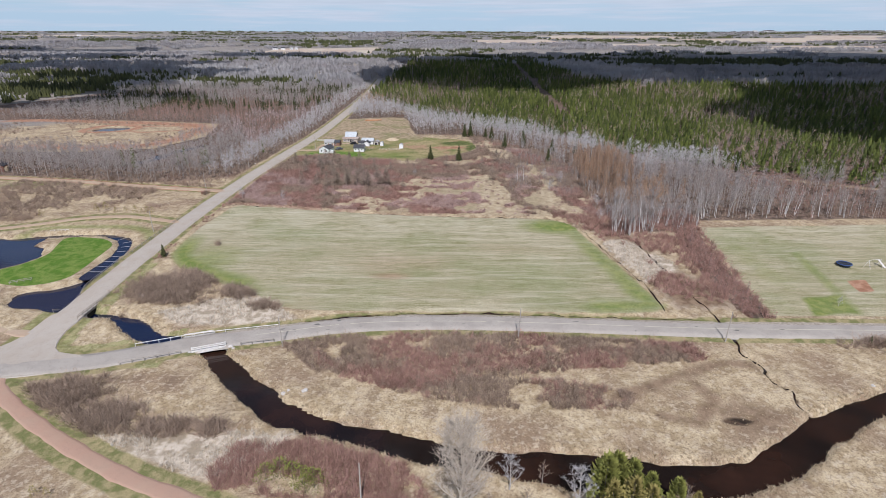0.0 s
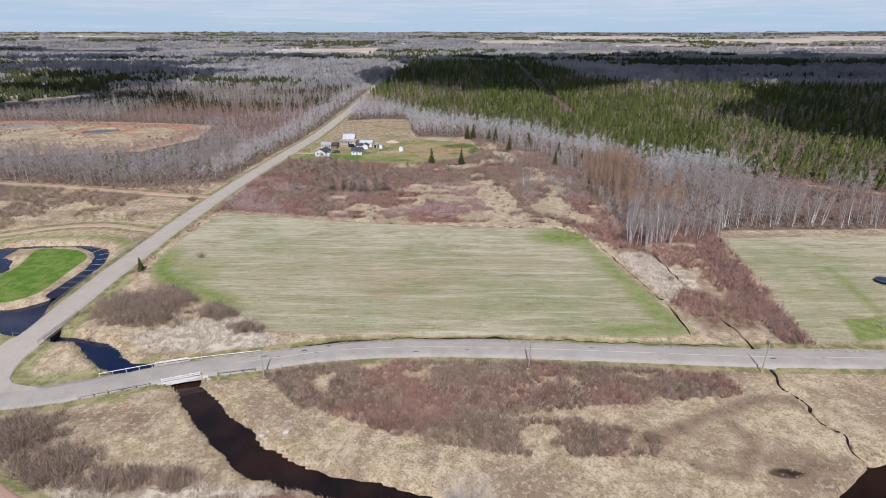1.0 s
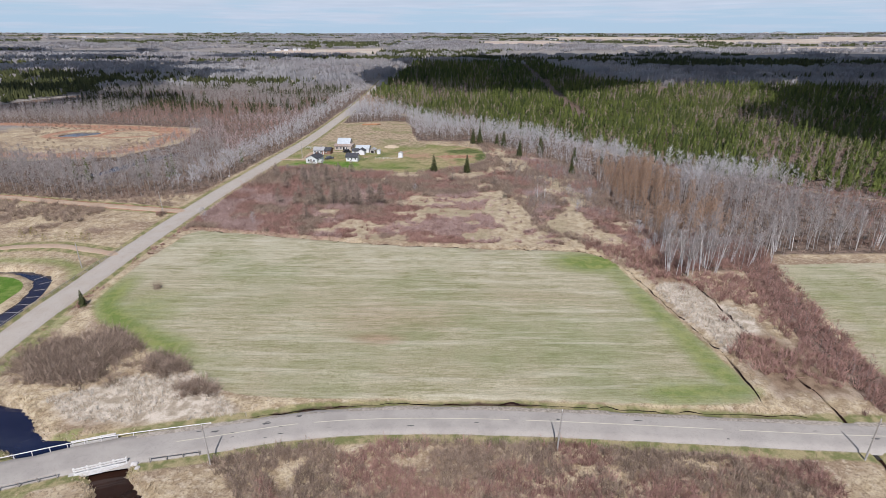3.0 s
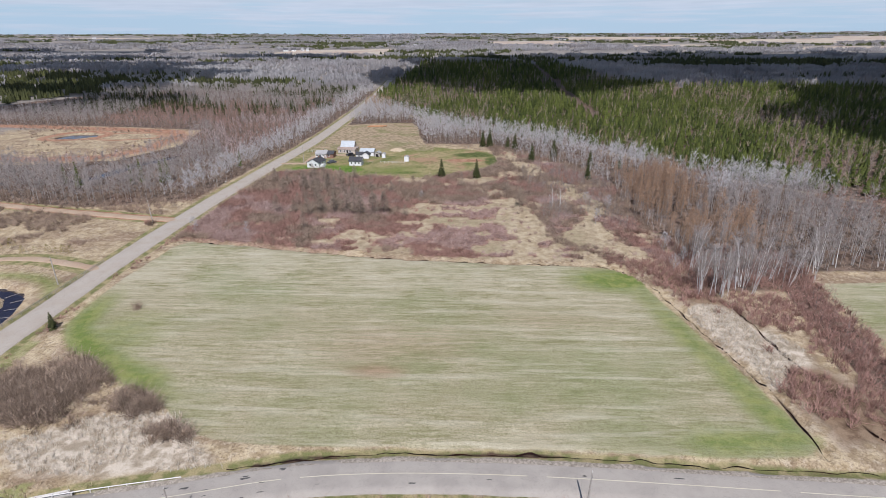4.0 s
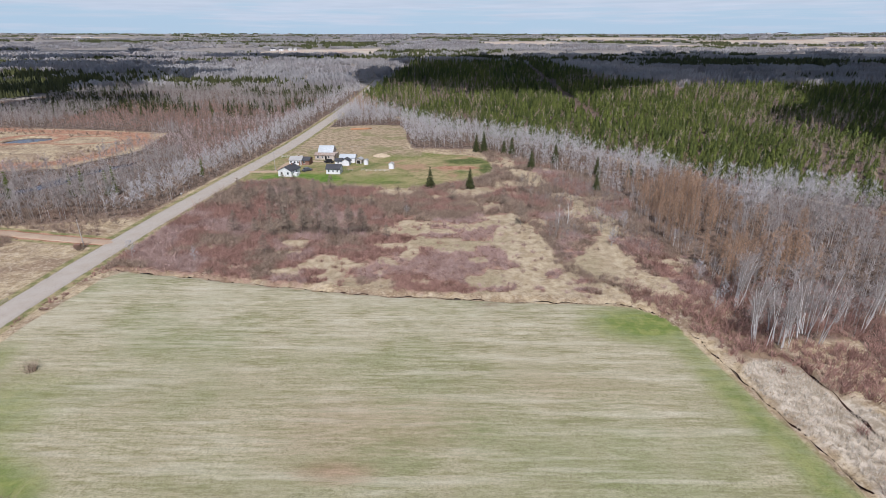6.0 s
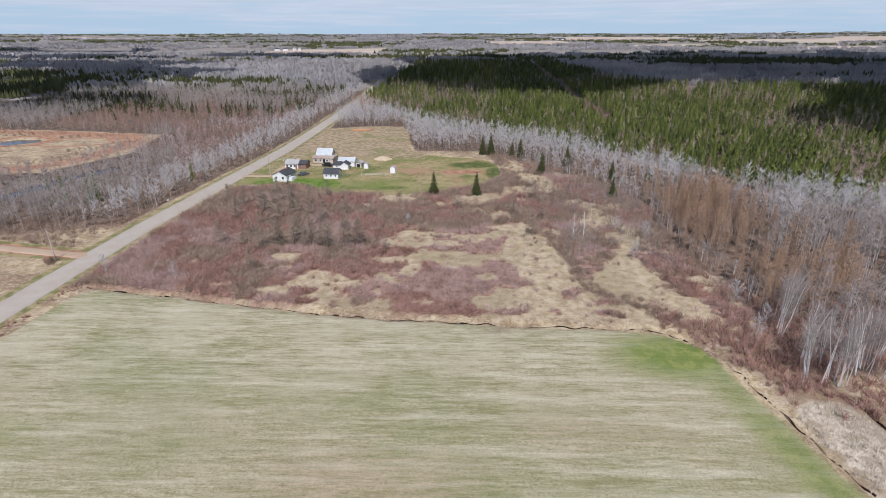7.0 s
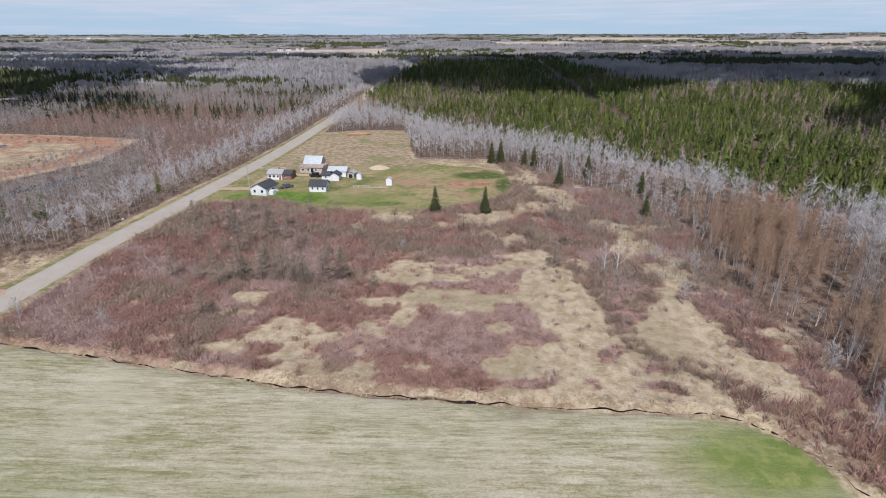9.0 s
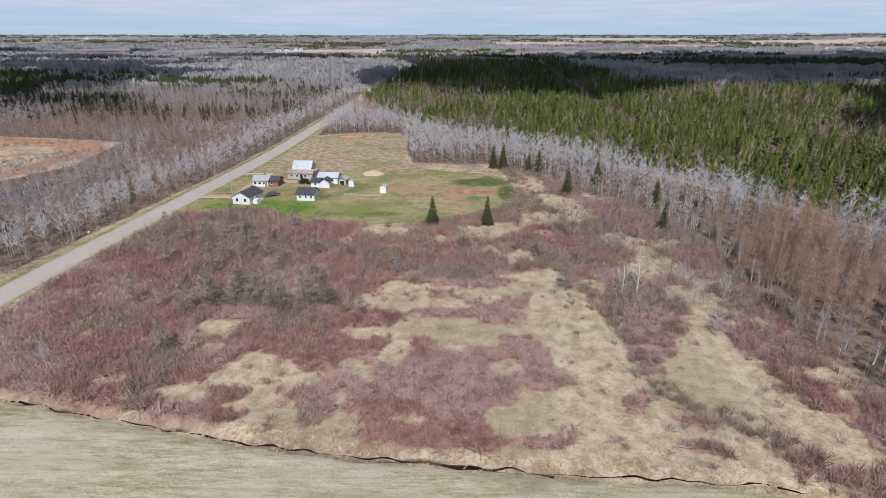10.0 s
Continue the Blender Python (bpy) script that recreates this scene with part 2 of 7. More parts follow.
def meadow_cover(x, y):
    """How thick the shrubs of the meadow stand: patches with open grass between them."""
    fx, fy = x + 4 * (fbm(x, y, 5, 401) - 0.5), y + 3 * (fbm(x, y, 5, 402) - 0.5)
    bare, full = np.zeros(np.shape(x)), np.zeros(np.shape(x))
    for cx, cy, rx, ry in OPENINGS:
        bare = np.maximum(bare, np.exp(-((((fx - cx) / rx) ** 2 + ((fy - cy) / ry) ** 2) ** 1.6)))
    for cx, cy, rx, ry in PATCHES:
        full = np.maximum(full, np.exp(-((((fx - cx) / rx) ** 2 + ((fy - cy) / ry) ** 2) ** 1.6)))
    t = 0.078 + 0.5 * fbm(x, y, 11, 51) + 0.4 * fbm(x, y, 4, 52) + 0.08 * np.clip((x - 48) / 6, 0, 1) + 0.2 * full - 0.4 * bare + 0.1 * np.clip((-30 - x) / 8, 0, 1) * (bare < 0.3) - 0.07 * np.clip((x - 8) / 10, 0, 1) * np.clip((240 - y) / 10, 0, 1)
    return np.clip((t - 0.47) * 8, 0, 1)


def base_z(x, y):
    x, y = np.asarray(x, float), np.asarray(y, float)
    near = np.interp(y, [-60, 60, 108, 120, 150, 190, 300, 600], [-3.9, -3.8, -3.2, -2.3, -0.9, 0, 1.6, 3.0])
    r = np.hypot(x, y)
    rise = np.interp(r, [0, 600, 1500, 3000, 4200, 4850, 7500], [0, 0, 9, 27, 47, 61, 66])
    roll = (fbm(x, y, 900, 3) - 0.5) * np.interp(r, [500, 1500, 4000], [0, 9, 22])
    return near + rise + roll


WATERS = ((RIVER, -4.35), (STREAM, -3.95), (LOW_POND, -2.75), (CHANNEL, -1.55), (BIG_POND, -1.5), (PIT_WATER, 1.2), (PIT_RIVER, 0.6))
ROADS = ((MAIN_ROAD, 3.1), (SIDE_ROAD, 3.3), (RED_TRACK, 1.6), (WEST_TRACK, 1.9), (POND_DRIVE, 1.6), (FARM_DRIVE, 1.7))
FIELD_DITCH = smooth_line([(-82, 206), (-64, 202.6), (-41, 198), (-21, 194.2), (10, 191), (31, 190), (41.6, 188), (46.6, 182), (48.7, 174.6), (50.3, 165.6), (51.9, 156.6), (54.4, 145.4), (56.3, 133), (56.4, 121)], 3)
CREEK = smooth_line([(62, 175), (63.6, 160), (64.4, 148), (66.4, 140), (65.2, 134), (67.4, 124), (67.8, 116), (67.7, 108.6), (66.8, 104), (68.6, 99), (67.4, 95), (69.6, 90), (68.4, 86), (69.4, 81)], 1)
MEADOW_DITCH = smooth_line([(24, 250), (27.5, 232), (29.6, 218), (30.2, 206.5), (35, 202.5), (40, 197.5), (46, 190)], 3)
ROADSIDE_DITCH = smooth_line([(-34, 117.6), (-11.5, 121), (16, 120.8), (43, 119.2), (62, 118.4)], 2)


def ground_z(x, y):
    x, y = np.asarray(x, float), np.asarray(y, float)
    z = base_z(x, y)
    close = (np.abs(x) < 420) & (y > 0) & (y < 460)
    road = np.full(x.shape, 99.0)
    xs, ys = x[close], y[close]
    rs = np.full(xs.shape, 99.0)
    for line, half in ROADS:
        rs = np.minimum(rs, from_line(xs, ys, line) - half)
    road[close] = rs
    loose = np.clip((road - 1.0) / 4, 0, 1)
    z = z + loose * ((fbm(x, y, 9, 11) - 0.5) * 0.55 + (vnoise(x, y, 2.6, 5) - 0.5) * 0.16)
    zc = z[close]
    field = np.clip(-away(xs, ys, FIELD) / 5, 0, 1)
    zc = zc * (1 - field) + (base_z(xs, ys) + (fbm(xs, ys, 30, 19) - 0.5) * 0.4) * field
    for line, wide, deep in ((FIELD_DITCH, 0.95, 0.9), (CREEK, 1.0, 0.8), (MEADOW_DITCH, 1.2, 0.6), (ROADSIDE_DITCH, 1.1, 0.7)):
        d = from_line(xs, ys, line) + (vnoise(xs, ys, 3, 8) - 0.5) * 0.7
        zc = zc - deep * np.clip(1 - (np.maximum(d, 0) / wide) ** 2, 0, 1)
    for poly, level in WATERS:
        d = away(xs, ys, poly) + (fbm(xs, ys, 4, 23) - 0.5) * 1.9
        t = np.clip((0.35 - d) / 1.3, 0, 1)
        t = t * t * (3 - 2 * t)
        zc = zc * (1 - t) + np.minimum(zc, level - 0.9) * t
    z[close] = zc
    return z

# ---- materials ----
class Shade:
    """A small builder for one node material."""

    def __init__(self, name, rough=0.85, metal=0.0, spec=0.3):
        self.mat = bpy.data.materials.new(name)
        self.mat.use_nodes = True
        self.nt = self.mat.node_tree
        self.bsdf = self.nt.nodes["Principled BSDF"]
        self.bsdf.inputs["Roughness"].default_value = rough
        self.bsdf.inputs["Metallic"].default_value = metal
        self.bsdf.inputs["Specular IOR Level"].default_value = spec
        self.geo = self.nt.nodes.new("ShaderNodeNewGeometry")
        self.obj = self.nt.nodes.new("ShaderNodeObjectInfo")

    def link(self, a, b):
        self.nt.links.new(a, b)

    def noise(self, scale, detail=4, rough=0.55, stretch=None, kind="noise", offset=(0, 0, 0)):
        m = self.nt.nodes.new("ShaderNodeMapping")
        self.link(self.geo.outputs["Position"], m.inputs["Vector"])
        if stretch:
            m.inputs["Scale"].default_value = stretch
        m.inputs["Location"].default_value = offset
        n = self.nt.nodes.new("ShaderNodeTexVoronoi" if kind == "cells" else "ShaderNodeTexNoise")
        n.inputs["Scale"].default_value = scale
        if kind != "cells":
            n.inputs["Detail"].default_value, n.inputs["Roughness"].default_value = detail, rough
        self.link(m.outputs[0], n.inputs["Vector"])
        return n.outputs["Distance"] if kind == "cells" else n.outputs["Fac"]

    def attr(self, name):
        a = self.nt.nodes.new("ShaderNodeAttribute")
        a.attribute_name = name
        return a.outputs["Fac"]

    def math(self, op, a, b=0.0, c=0.0):
        n = self.nt.nodes.new("ShaderNodeMath")
        n.operation = op
        for i, v in enumerate((a, b, c)):
            if isinstance(v, (int, float)):
                n.inputs[i].default_value = v
            else:
                self.link(v, n.inputs[i])
        return n.outputs[0]

    def span(self, v, lo, hi, a=0.0, b=1.0):
        n = self.nt.nodes.new("ShaderNodeMapRange")
        self.link(v, n.inputs["Value"])
        for k, q in (("From Min", lo), ("From Max", hi), ("To Min", a), ("To Max", b)):
            n.inputs[k].default_value = q
        return n.outputs[0]

    def mix(self, fac, a, b, mode="MIX"):
        n = self.nt.nodes.new("ShaderNodeMix")
        n.data_type, n.blend_type = "RGBA", mode
        for i, v in ((0, fac), (6, a), (7, b)):
            if isinstance(v, (int, float)):
                n.inputs[i].default_value = v
            elif isinstance(v, tuple):
                n.inputs[i].default_value = (*v[:3], 1)
            else:
                self.link(v, n.inputs[i])
        return n.outputs[2]

    def zone(self, name, under, over, fray, lo=0.42, hi=0.58, amount=0.7):
        """Lays a cover over another where the attribute says so, with a frayed edge."""
        f = self.math("ADD", self.attr(name), self.math("MULTIPLY", self.math("SUBTRACT", fray, 0.5), amount))
        return self.mix(self.span(f, lo, hi), under, over)

    def done(self, colour, bump=None, strength=0.4, distance=0.05):
        if isinstance(colour, tuple):
            self.bsdf.inputs["Base Color"].default_value = (*colour, 1)
        else:
            self.link(colour, self.bsdf.inputs["Base Color"])
        if bump is not None:
            n = self.nt.nodes.new("ShaderNodeBump")
            n.inputs["Strength"].default_value, n.inputs["Distance"].default_value = strength, distance
            self.link(bump, n.inputs["Height"])
            self.link(n.outputs[0], self.bsdf.inputs["Normal"])
        return self.mat


def plain(name, a, b, scale=2.0, rough=0.8, metal=0.0, bump=0.2, big=0.15):
    """Two tones mixed at two scales, with a fine relief."""
    s = Shade(name, rough, metal)
    fine, broad = s.noise(scale), s.noise(big, 3)
    f = s.span(s.math("ADD", s.math("MULTIPLY", fine, 0.6), s.math("MULTIPLY", broad, 0.4)), 0.35, 0.65)
    return s.done(s.mix(f, a, b), fine, bump, 0.03)


def leafy(name, dark, light, odd, rough=0.75):
    """Twigs or needles: tone by plant (tint), by piece, and by patches of the stand."""
    s = Shade(name, rough, 0, 0.2)
    t = s.attr("tint")
    r = s.geo.outputs["Random Per Island"]
    f = s.math("ADD", s.math("MULTIPLY", t, 0.6), s.math("MULTIPLY", r, 0.4))
    c = s.mix(f, dark, light)
    patch = s.span(s.noise(0.035, 3), 0.5, 0.68, 0, 0.75)
    return s.done(s.mix(patch, c, odd))


def ground_material():
    s = Shade("ground_cover", 0.95, 0, 0.15)
    fine, mid, broad, wide = s.noise(2.4, 6, 0.65), s.noise(0.45, 5, 0.6), s.noise(0.07, 4), s.noise(0.012, 4)
    clump = s.noise(0.9, 4, 0.6, None, "noise", (31, 7, 0))
    tiny = s.noise(6.5, 5, 0.7, None, "noise", (2, 60, 0))
    fray = s.math("ADD", s.math("MULTIPLY", mid, 0.55), s.math("MULTIPLY", broad, 0.45))
    # straw-coloured dead grass
    c = s.mix(s.span(mid, 0.42, 0.58), (0.36, 0.28, 0.17), (0.54, 0.445, 0.295))
    c = s.mix(s.span(broad, 0.47, 0.62, 0, 0.75), c, (0.25, 0.175, 0.12))
    c = s.mix(s.span(s.noise(0.16, 5, 0.6, None, "noise", (17, 4, 0)), 0.54, 0.66, 0, 0.6), c, (0.19, 0.135, 0.095))
    c = s.mix(s.span(clump, 0.53, 0.62, 0, 0.6), c, (0.55, 0.47, 0.35))
    c = s.mix(s.span(fine, 0.5, 0.62, 0, 0.65), c, (0.17, 0.12, 0.075))
    # far country
    far = s.mix(s.span(wide, 0.42, 0.58), (0.25, 0.228, 0.20), (0.34, 0.305, 0.26))
    far = s.mix(s.span(broad, 0.4, 0.62), far, (0.22, 0.20, 0.18))
    c = s.zone("far", c, far, fray)
    open_field = s.mix(s.span(wide, 0.4, 0.6), (0.52, 0.46, 0.36), (0.46, 0.35, 0.275))
    c = s.zone("farfield", c, open_field, fray, 0.42, 0.58, 0.3)
    # woodland floor: leaf litter, its colour darkened for the shade among trees
    floor = s.mix(s.span(mid, 0.43, 0.57), (0.09, 0.066, 0.05), (0.21, 0.155, 0.12))
    floor = s.mix(s.span(broad, 0.5, 0.7, 0, 0.6), floor, (0.17, 0.10, 0.07))
    c = s.zone("wood", c, floor, fray)
    # shrub meadow: pale matted grass, and the floor below the shrubs
    matted = s.mix(s.span(mid, 0.4, 0.6), (0.36, 0.30, 0.20), (0.475, 0.405, 0.285))
    matted = s.mix(s.span(broad, 0.5, 0.64, 0, 0.6), matted, (0.33, 0.295, 0.165))
    c = s.zone("meadow", c, matted, fray, 0.25, 0.75, 1.2)
    shrub = s.mix(s.span(mid, 0.43, 0.57), (0.17, 0.098, 0.075), (0.35, 0.225, 0.17))
    shrub = s.mix(s.span(clump, 0.5, 0.65, 0, 0.5), shrub, (0.35, 0.26, 0.185))
    c = s.zone("shrub", c, shrub, s.math("ADD", s.math("MULTIPLY", fray, 0.5), s.math("MULTIPLY", clump, 0.5)), 0.3, 0.75, 1.5)
    # reeds
    reed = s.mix(s.span(mid, 0.42, 0.58), (0.33, 0.275, 0.20), (0.58, 0.51, 0.41))
    c = s.zone("reed", c, reed, fray, 0.3, 0.75, 1.2)
    # mown hay field: pale swaths along the mowing, green coming through
    swath = s.noise(1.0, 8, 0.72, (0.13, 0.95, 1.0))
    swath2 = s.noise(1.0, 7, 0.7, (0.05, 0.2, 1.0), "noise", (5, 40, 0))
    swath3 = s.noise(1.0, 7, 0.78, (0.24, 1.7, 1.0), "noise", (50, 4, 0))
    mixed = s.math("ADD", s.math("MULTIPLY", swath, 0.30), s.math("MULTIPLY", swath2, 0.22))
    streak = s.span(s.math("ADD", mixed, s.math("MULTIPLY", swath3, 0.48)), 0.42, 0.58)
    hay = s.mix(streak, (0.235, 0.222, 0.11), (0.485, 0.435, 0.305))
    hay = s.mix(s.span(broad, 0.42, 0.66, 0, 0.55), hay, (0.335, 0.285, 0.175))
    hay = s.mix(s.span(s.noise(0.03, 4, 0.6, None, "noise", (80, 13, 0)), 0.48, 0.64, 0, 0.55), hay, (0.20, 0.235, 0.10))
    hay = s.mix(s.span(fine, 0.48, 0.62, 0, 0.55), hay, (0.17, 0.16, 0.08))
    pale = s.math("MULTIPLY", s.attr("bleached"), s.span(s.math("ADD", s.math("MULTIPLY", swath3, 0.6), s.math("MULTIPLY", broad, 0.4)), 0.44, 0.56))
    hay = s.mix(s.math("MULTIPLY", pale, 0.6), hay, (0.51, 0.475, 0.355))
    long = s.noise(1.0, 5, 0.6, (0.04, 0.5, 1.0), "noise", (11, 3, 0))
    hay = s.mix(s.span(long, 0.52, 0.66, 0, 0.42), hay, (0.55, 0.51, 0.40))
    hay = s.mix(s.span(long, 0.48, 0.36, 0, 0.25), hay, (0.215, 0.22, 0.10))
    hay = s.zone("scorched", hay, s.mix(streak, (0.24, 0.175, 0.10), (0.40, 0.30, 0.20)), swath3, 0.35, 0.9, 0.9)
    c = s.zone("field", c, hay, fray, 0.44, 0.56, 0.35)
    yard = s.mix(s.span(broad, 0.40, 0.58), (0.17, 0.195, 0.06), (0.36, 0.29, 0.16))
    yard = s.mix(s.span(clump, 0.48, 0.6, 0, 0.7), yard, (0.30, 0.255, 0.13))
    yard = s.mix(s.span(mid, 0.5, 0.6, 0, 0.55), yard, (0.15, 0.165, 0.055))
    yard = s.mix(s.span(s.noise(0.05, 5, 0.65, None, "noise", (9, 3, 0)), 0.54, 0.62, 0, 0.85), yard, (0.38, 0.245, 0.16))
    yard = s.mix(s.span(s.noise(0.06, 5, 0.65, None, "noise", (90, 33, 0)), 0.55, 0.63, 0, 0.8), yard, (0.115, 0.145, 0.045))
    paddock = s.mix(s.span(mid, 0.42, 0.58), (0.26, 0.205, 0.125), (0.42, 0.33, 0.225))
    paddock = s.mix(s.span(broad, 0.5, 0.64, 0, 0.7), paddock, (0.20, 0.205, 0.085))
    yard = s.zone("paddock", yard, paddock, fray, 0.3, 0.7, 0.9)
    yard = s.zone("dark_grass", yard, s.mix(s.span(mid, 0.43, 0.6), (0.075, 0.10, 0.03), (0.14, 0.155, 0.055)), fray, 0.35, 0.65, 0.8)
    c = s.zone("yard", c, yard, fray, 0.44, 0.56, 0.4)
    lush = s.mix(s.span(mid, 0.43, 0.6), (0.135, 0.19, 0.04), (0.235, 0.26, 0.085))
    c = s.zone("lush", c, lush, s.math("ADD", s.math("MULTIPLY", fray, 0.6), s.math("MULTIPLY", swath, 0.4)), 0.25, 1.05, 1.3)
    lawn = s.mix(s.span(mid, 0.43, 0.6), (0.085, 0.165, 0.022), (0.16, 0.225, 0.05))
    c = s.zone("lawn", c, lawn, fray, 0.44, 0.56, 0.3)
    verge = s.mix(s.span(mid, 0.43, 0.57), (0.17, 0.175, 0.07), (0.33, 0.28, 0.15))
    c = s.zone("verge", c, verge, fray, 0.44, 0.6, 0.9)
    gravel = s.mix(s.span(fine, 0.43, 0.57), (0.27, 0.235, 0.19), (0.42, 0.375, 0.315))
    c = s.zone("gravel", c, gravel, fray, 0.4, 0.62, 0.8)
    earth = s.mix(s.span(mid, 0.43, 0.57), (0.30, 0.155, 0.095), (0.42, 0.25, 0.165))
    c = s.zone("earth", c, earth, fray, 0.42, 0.6, 0.6)
    damp = s.mix(s.span(mid, 0.43, 0.57), (0.16, 0.108, 0.07), (0.27, 0.195, 0.13))
    c = s.zone("damp", c, damp, fray, 0.3, 0.62, 0.9)
    mud = s.mix(s.span(mid, 0.43, 0.57), (0.03, 0.022, 0.016), (0.10, 0.067, 0.045))
    c = s.zone("mud", c, mud, fray, 0.42, 0.62, 1.0)
    c = s.mix(s.span(tiny, 0.47, 0.6, 0, 0.6), c, s.mix(1.0, c, (0.52, 0.50, 0.47), "MULTIPLY"))
    height = s.math("ADD", s.math("MULTIPLY", fine, 0.35), s.math("MULTIPLY", mid, 0.65))
    return s.done(c, height, 0.7, 0.35)


def road_material(name, a, b, worn, bumpy):
    s = Shade(name, 0.9, 0, 0.25)
    fine, broad = s.noise(14, 5, 0.7), s.noise(0.25, 4)
    c = s.mix(s.span(fine, 0.3, 0.7), a, b)
    c = s.mix(s.span(broad, 0.42, 0.66, 0, 0.6), c, worn)
    crack = s.span(s.noise(0.35, 8, 0.75, None, "noise", (3, 9, 0)), 0.495, 0.505)
    line = s.math("MULTIPLY", crack, s.math("SUBTRACT", 1.0, crack))
    c = s.mix(s.math("MULTIPLY", line, 1.6), c, (0.09, 0.085, 0.08))
    return s.done(c, fine, bumpy, 0.02)


def water_material(name, tone, silt_or_sky):
    s = Shade(name, 0.07, 0, 0.5)
    ripple = s.noise(1.3, 3, 0.5, (1.0, 1.7, 1.0))
    c = s.mix(s.span(s.noise(0.08, 4), 0.42, 0.68), tone, silt_or_sky)
    s.bsdf.inputs["IOR"].default_value = 1.33
    return s.done(c, ripple, 0.12, 0.02)


M_GROUND = ground_material()
M_ASPHALT = road_material("worn_asphalt", (0.31, 0.285, 0.25), (0.42, 0.385, 0.335), (0.28, 0.255, 0.225), 0.25)
M_CHIP = road_material("pale_chip_seal", (0.34, 0.305, 0.26), (0.45, 0.405, 0.345), (0.36, 0.31, 0.25), 0.35)
M_REDDIRT = road_material("red_dirt", (0.33, 0.20, 0.14), (0.44, 0.30, 0.225), (0.38, 0.27, 0.195), 0.5)
M_TANDIRT = road_material("tan_dirt", (0.35, 0.26, 0.18), (0.47, 0.37, 0.27), (0.36, 0.24, 0.16), 0.5)
M_RIVER = water_material("brown_river_water", (0.010, 0.0065, 0.0055), (0.032, 0.015, 0.010))
# the sky's blue reflection is put into the ponds' base colour
M_POND = water_material("sky_tinted_pond_water", (0.005, 0.010, 0.034), (0.009, 0.014, 0.042))
M_LINE = plain("faded_yellow_paint", (0.50, 0.46, 0.33), (0.62, 0.585, 0.46), 4.0)
M_TAR = plain("tar_patch", (0.06, 0.058, 0.055), (0.11, 0.105, 0.1), 6.0)
M_WOODPOST = plain("weathered_wood", (0.23, 0.205, 0.175), (0.38, 0.345, 0.30), 6.0)
M_POLE = plain("grey_pole_wood", (0.30, 0.27, 0.235), (0.46, 0.43, 0.39), 5.0)
M_RAIL = plain("white_rail_paint", (0.52, 0.50, 0.46), (0.74, 0.72, 0.68), 3.0)
M_CONCRETE = plain("pale_concrete", (0.33, 0.31, 0.28), (0.50, 0.48, 0.44), 3.0)
# near-black that stands for the shade inside doorways and culverts
M_DARK = plain("shade_black_opening", (0.02, 0.018, 0.016), (0.035, 0.03, 0.028), 3.0)
M_SIDING = plain("white_siding", (0.66, 0.66, 0.65), (0.80, 0.80, 0.79), 1.5, 0.6)
M_SHINGLE = plain("dark_shingle", (0.035, 0.038, 0.045), (0.085, 0.085, 0.09), 6.0)
M_GREYROOF = plain("grey_shingle", (0.30, 0.30, 0.29), (0.42, 0.41, 0.40), 5.0)
M_TIN = plain("pale_blue_tin_roof", (0.42, 0.46, 0.475), (0.55, 0.58, 0.59), 1.2, 0.5, 0.15)
M_RUST = plain("rusted_tin", (0.28, 0.19, 0.14), (0.50, 0.44, 0.39), 1.8, 0.6, 0.2)
M_BRICKY = plain("brown_board_wall", (0.19, 0.10, 0.07), (0.30, 0.18, 0.13), 3.0)
M_BARNWOOD = plain("pale_barn_boards", (0.36, 0.31, 0.26), (0.56, 0.50, 0.44), 2.0)
M_PANE = plain("window_glass", (0.02, 0.025, 0.03), (0.04, 0.045, 0.05), 1.0, 0.08, 0.0, 0.0)
M_TRIM = plain("white_trim", (0.70, 0.70, 0.69), (0.80, 0.80, 0.80), 3.0, 0.5)
M_BLACK = plain("black_paint", (0.012, 0.012, 0.014), (0.03, 0.03, 0.032), 2.0, 0.3)
M_GREY_CAR = plain("dark_grey_paint", (0.06, 0.065, 0.075), (0.10, 0.105, 0.115), 2.0, 0.3)
M_TYRE = plain("tyre_rubber", (0.015, 0.015, 0.015), (0.03, 0.03, 0.03), 8.0)
M_STONE = plain("pale_stone", (0.38, 0.35, 0.31), (0.56, 0.53, 0.49), 2.0)
M_SAND = plain("sandy_heap", (0.42, 0.33, 0.22), (0.55, 0.45, 0.32), 2.0)
M_BIRCH = plain("pale_bark", (0.27, 0.25, 0.23), (0.50, 0.475, 0.445), 3.0)
M_WHITEBIRCH = plain("white_birch_bark", (0.50, 0.48, 0.45), (0.74, 0.72, 0.69), 3.0)
M_BARK = plain("grey_bark", (0.20, 0.175, 0.155), (0.32, 0.29, 0.26), 3.0)
M_DARKBARK = plain("dark_bark", (0.10, 0.08, 0.065), (0.18, 0.15, 0.125), 3.0)
M_TWIG_GREY = leafy("grey_twigs", (0.17, 0.147, 0.132), (0.46, 0.415, 0.385), (0.32, 0.28, 0.258))
M_TWIG_RED = leafy("reddish_twigs", (0.125, 0.064, 0.05), (0.52, 0.325, 0.262), (0.39, 0.24, 0.192))
M_TWIG_BROWN = leafy("brown_twigs", (0.10, 0.07, 0.05), (0.49, 0.375, 0.285), (0.35, 0.26, 0.195))
M_LARCH = leafy("larch_twigs", (0.19, 0.122, 0.08), (0.50, 0.335, 0.22), (0.40, 0.265, 0.175))
M_NEEDLE = leafy("spruce_needles", (0.014, 0.026, 0.007), (0.15, 0.175, 0.038), (0.08, 0.095, 0.026))
M_NEEDLE_DARK = leafy("dark_spruce_needles", (0.018, 0.024, 0.009), (0.085, 0.09, 0.03), (0.055, 0.06, 0.022))
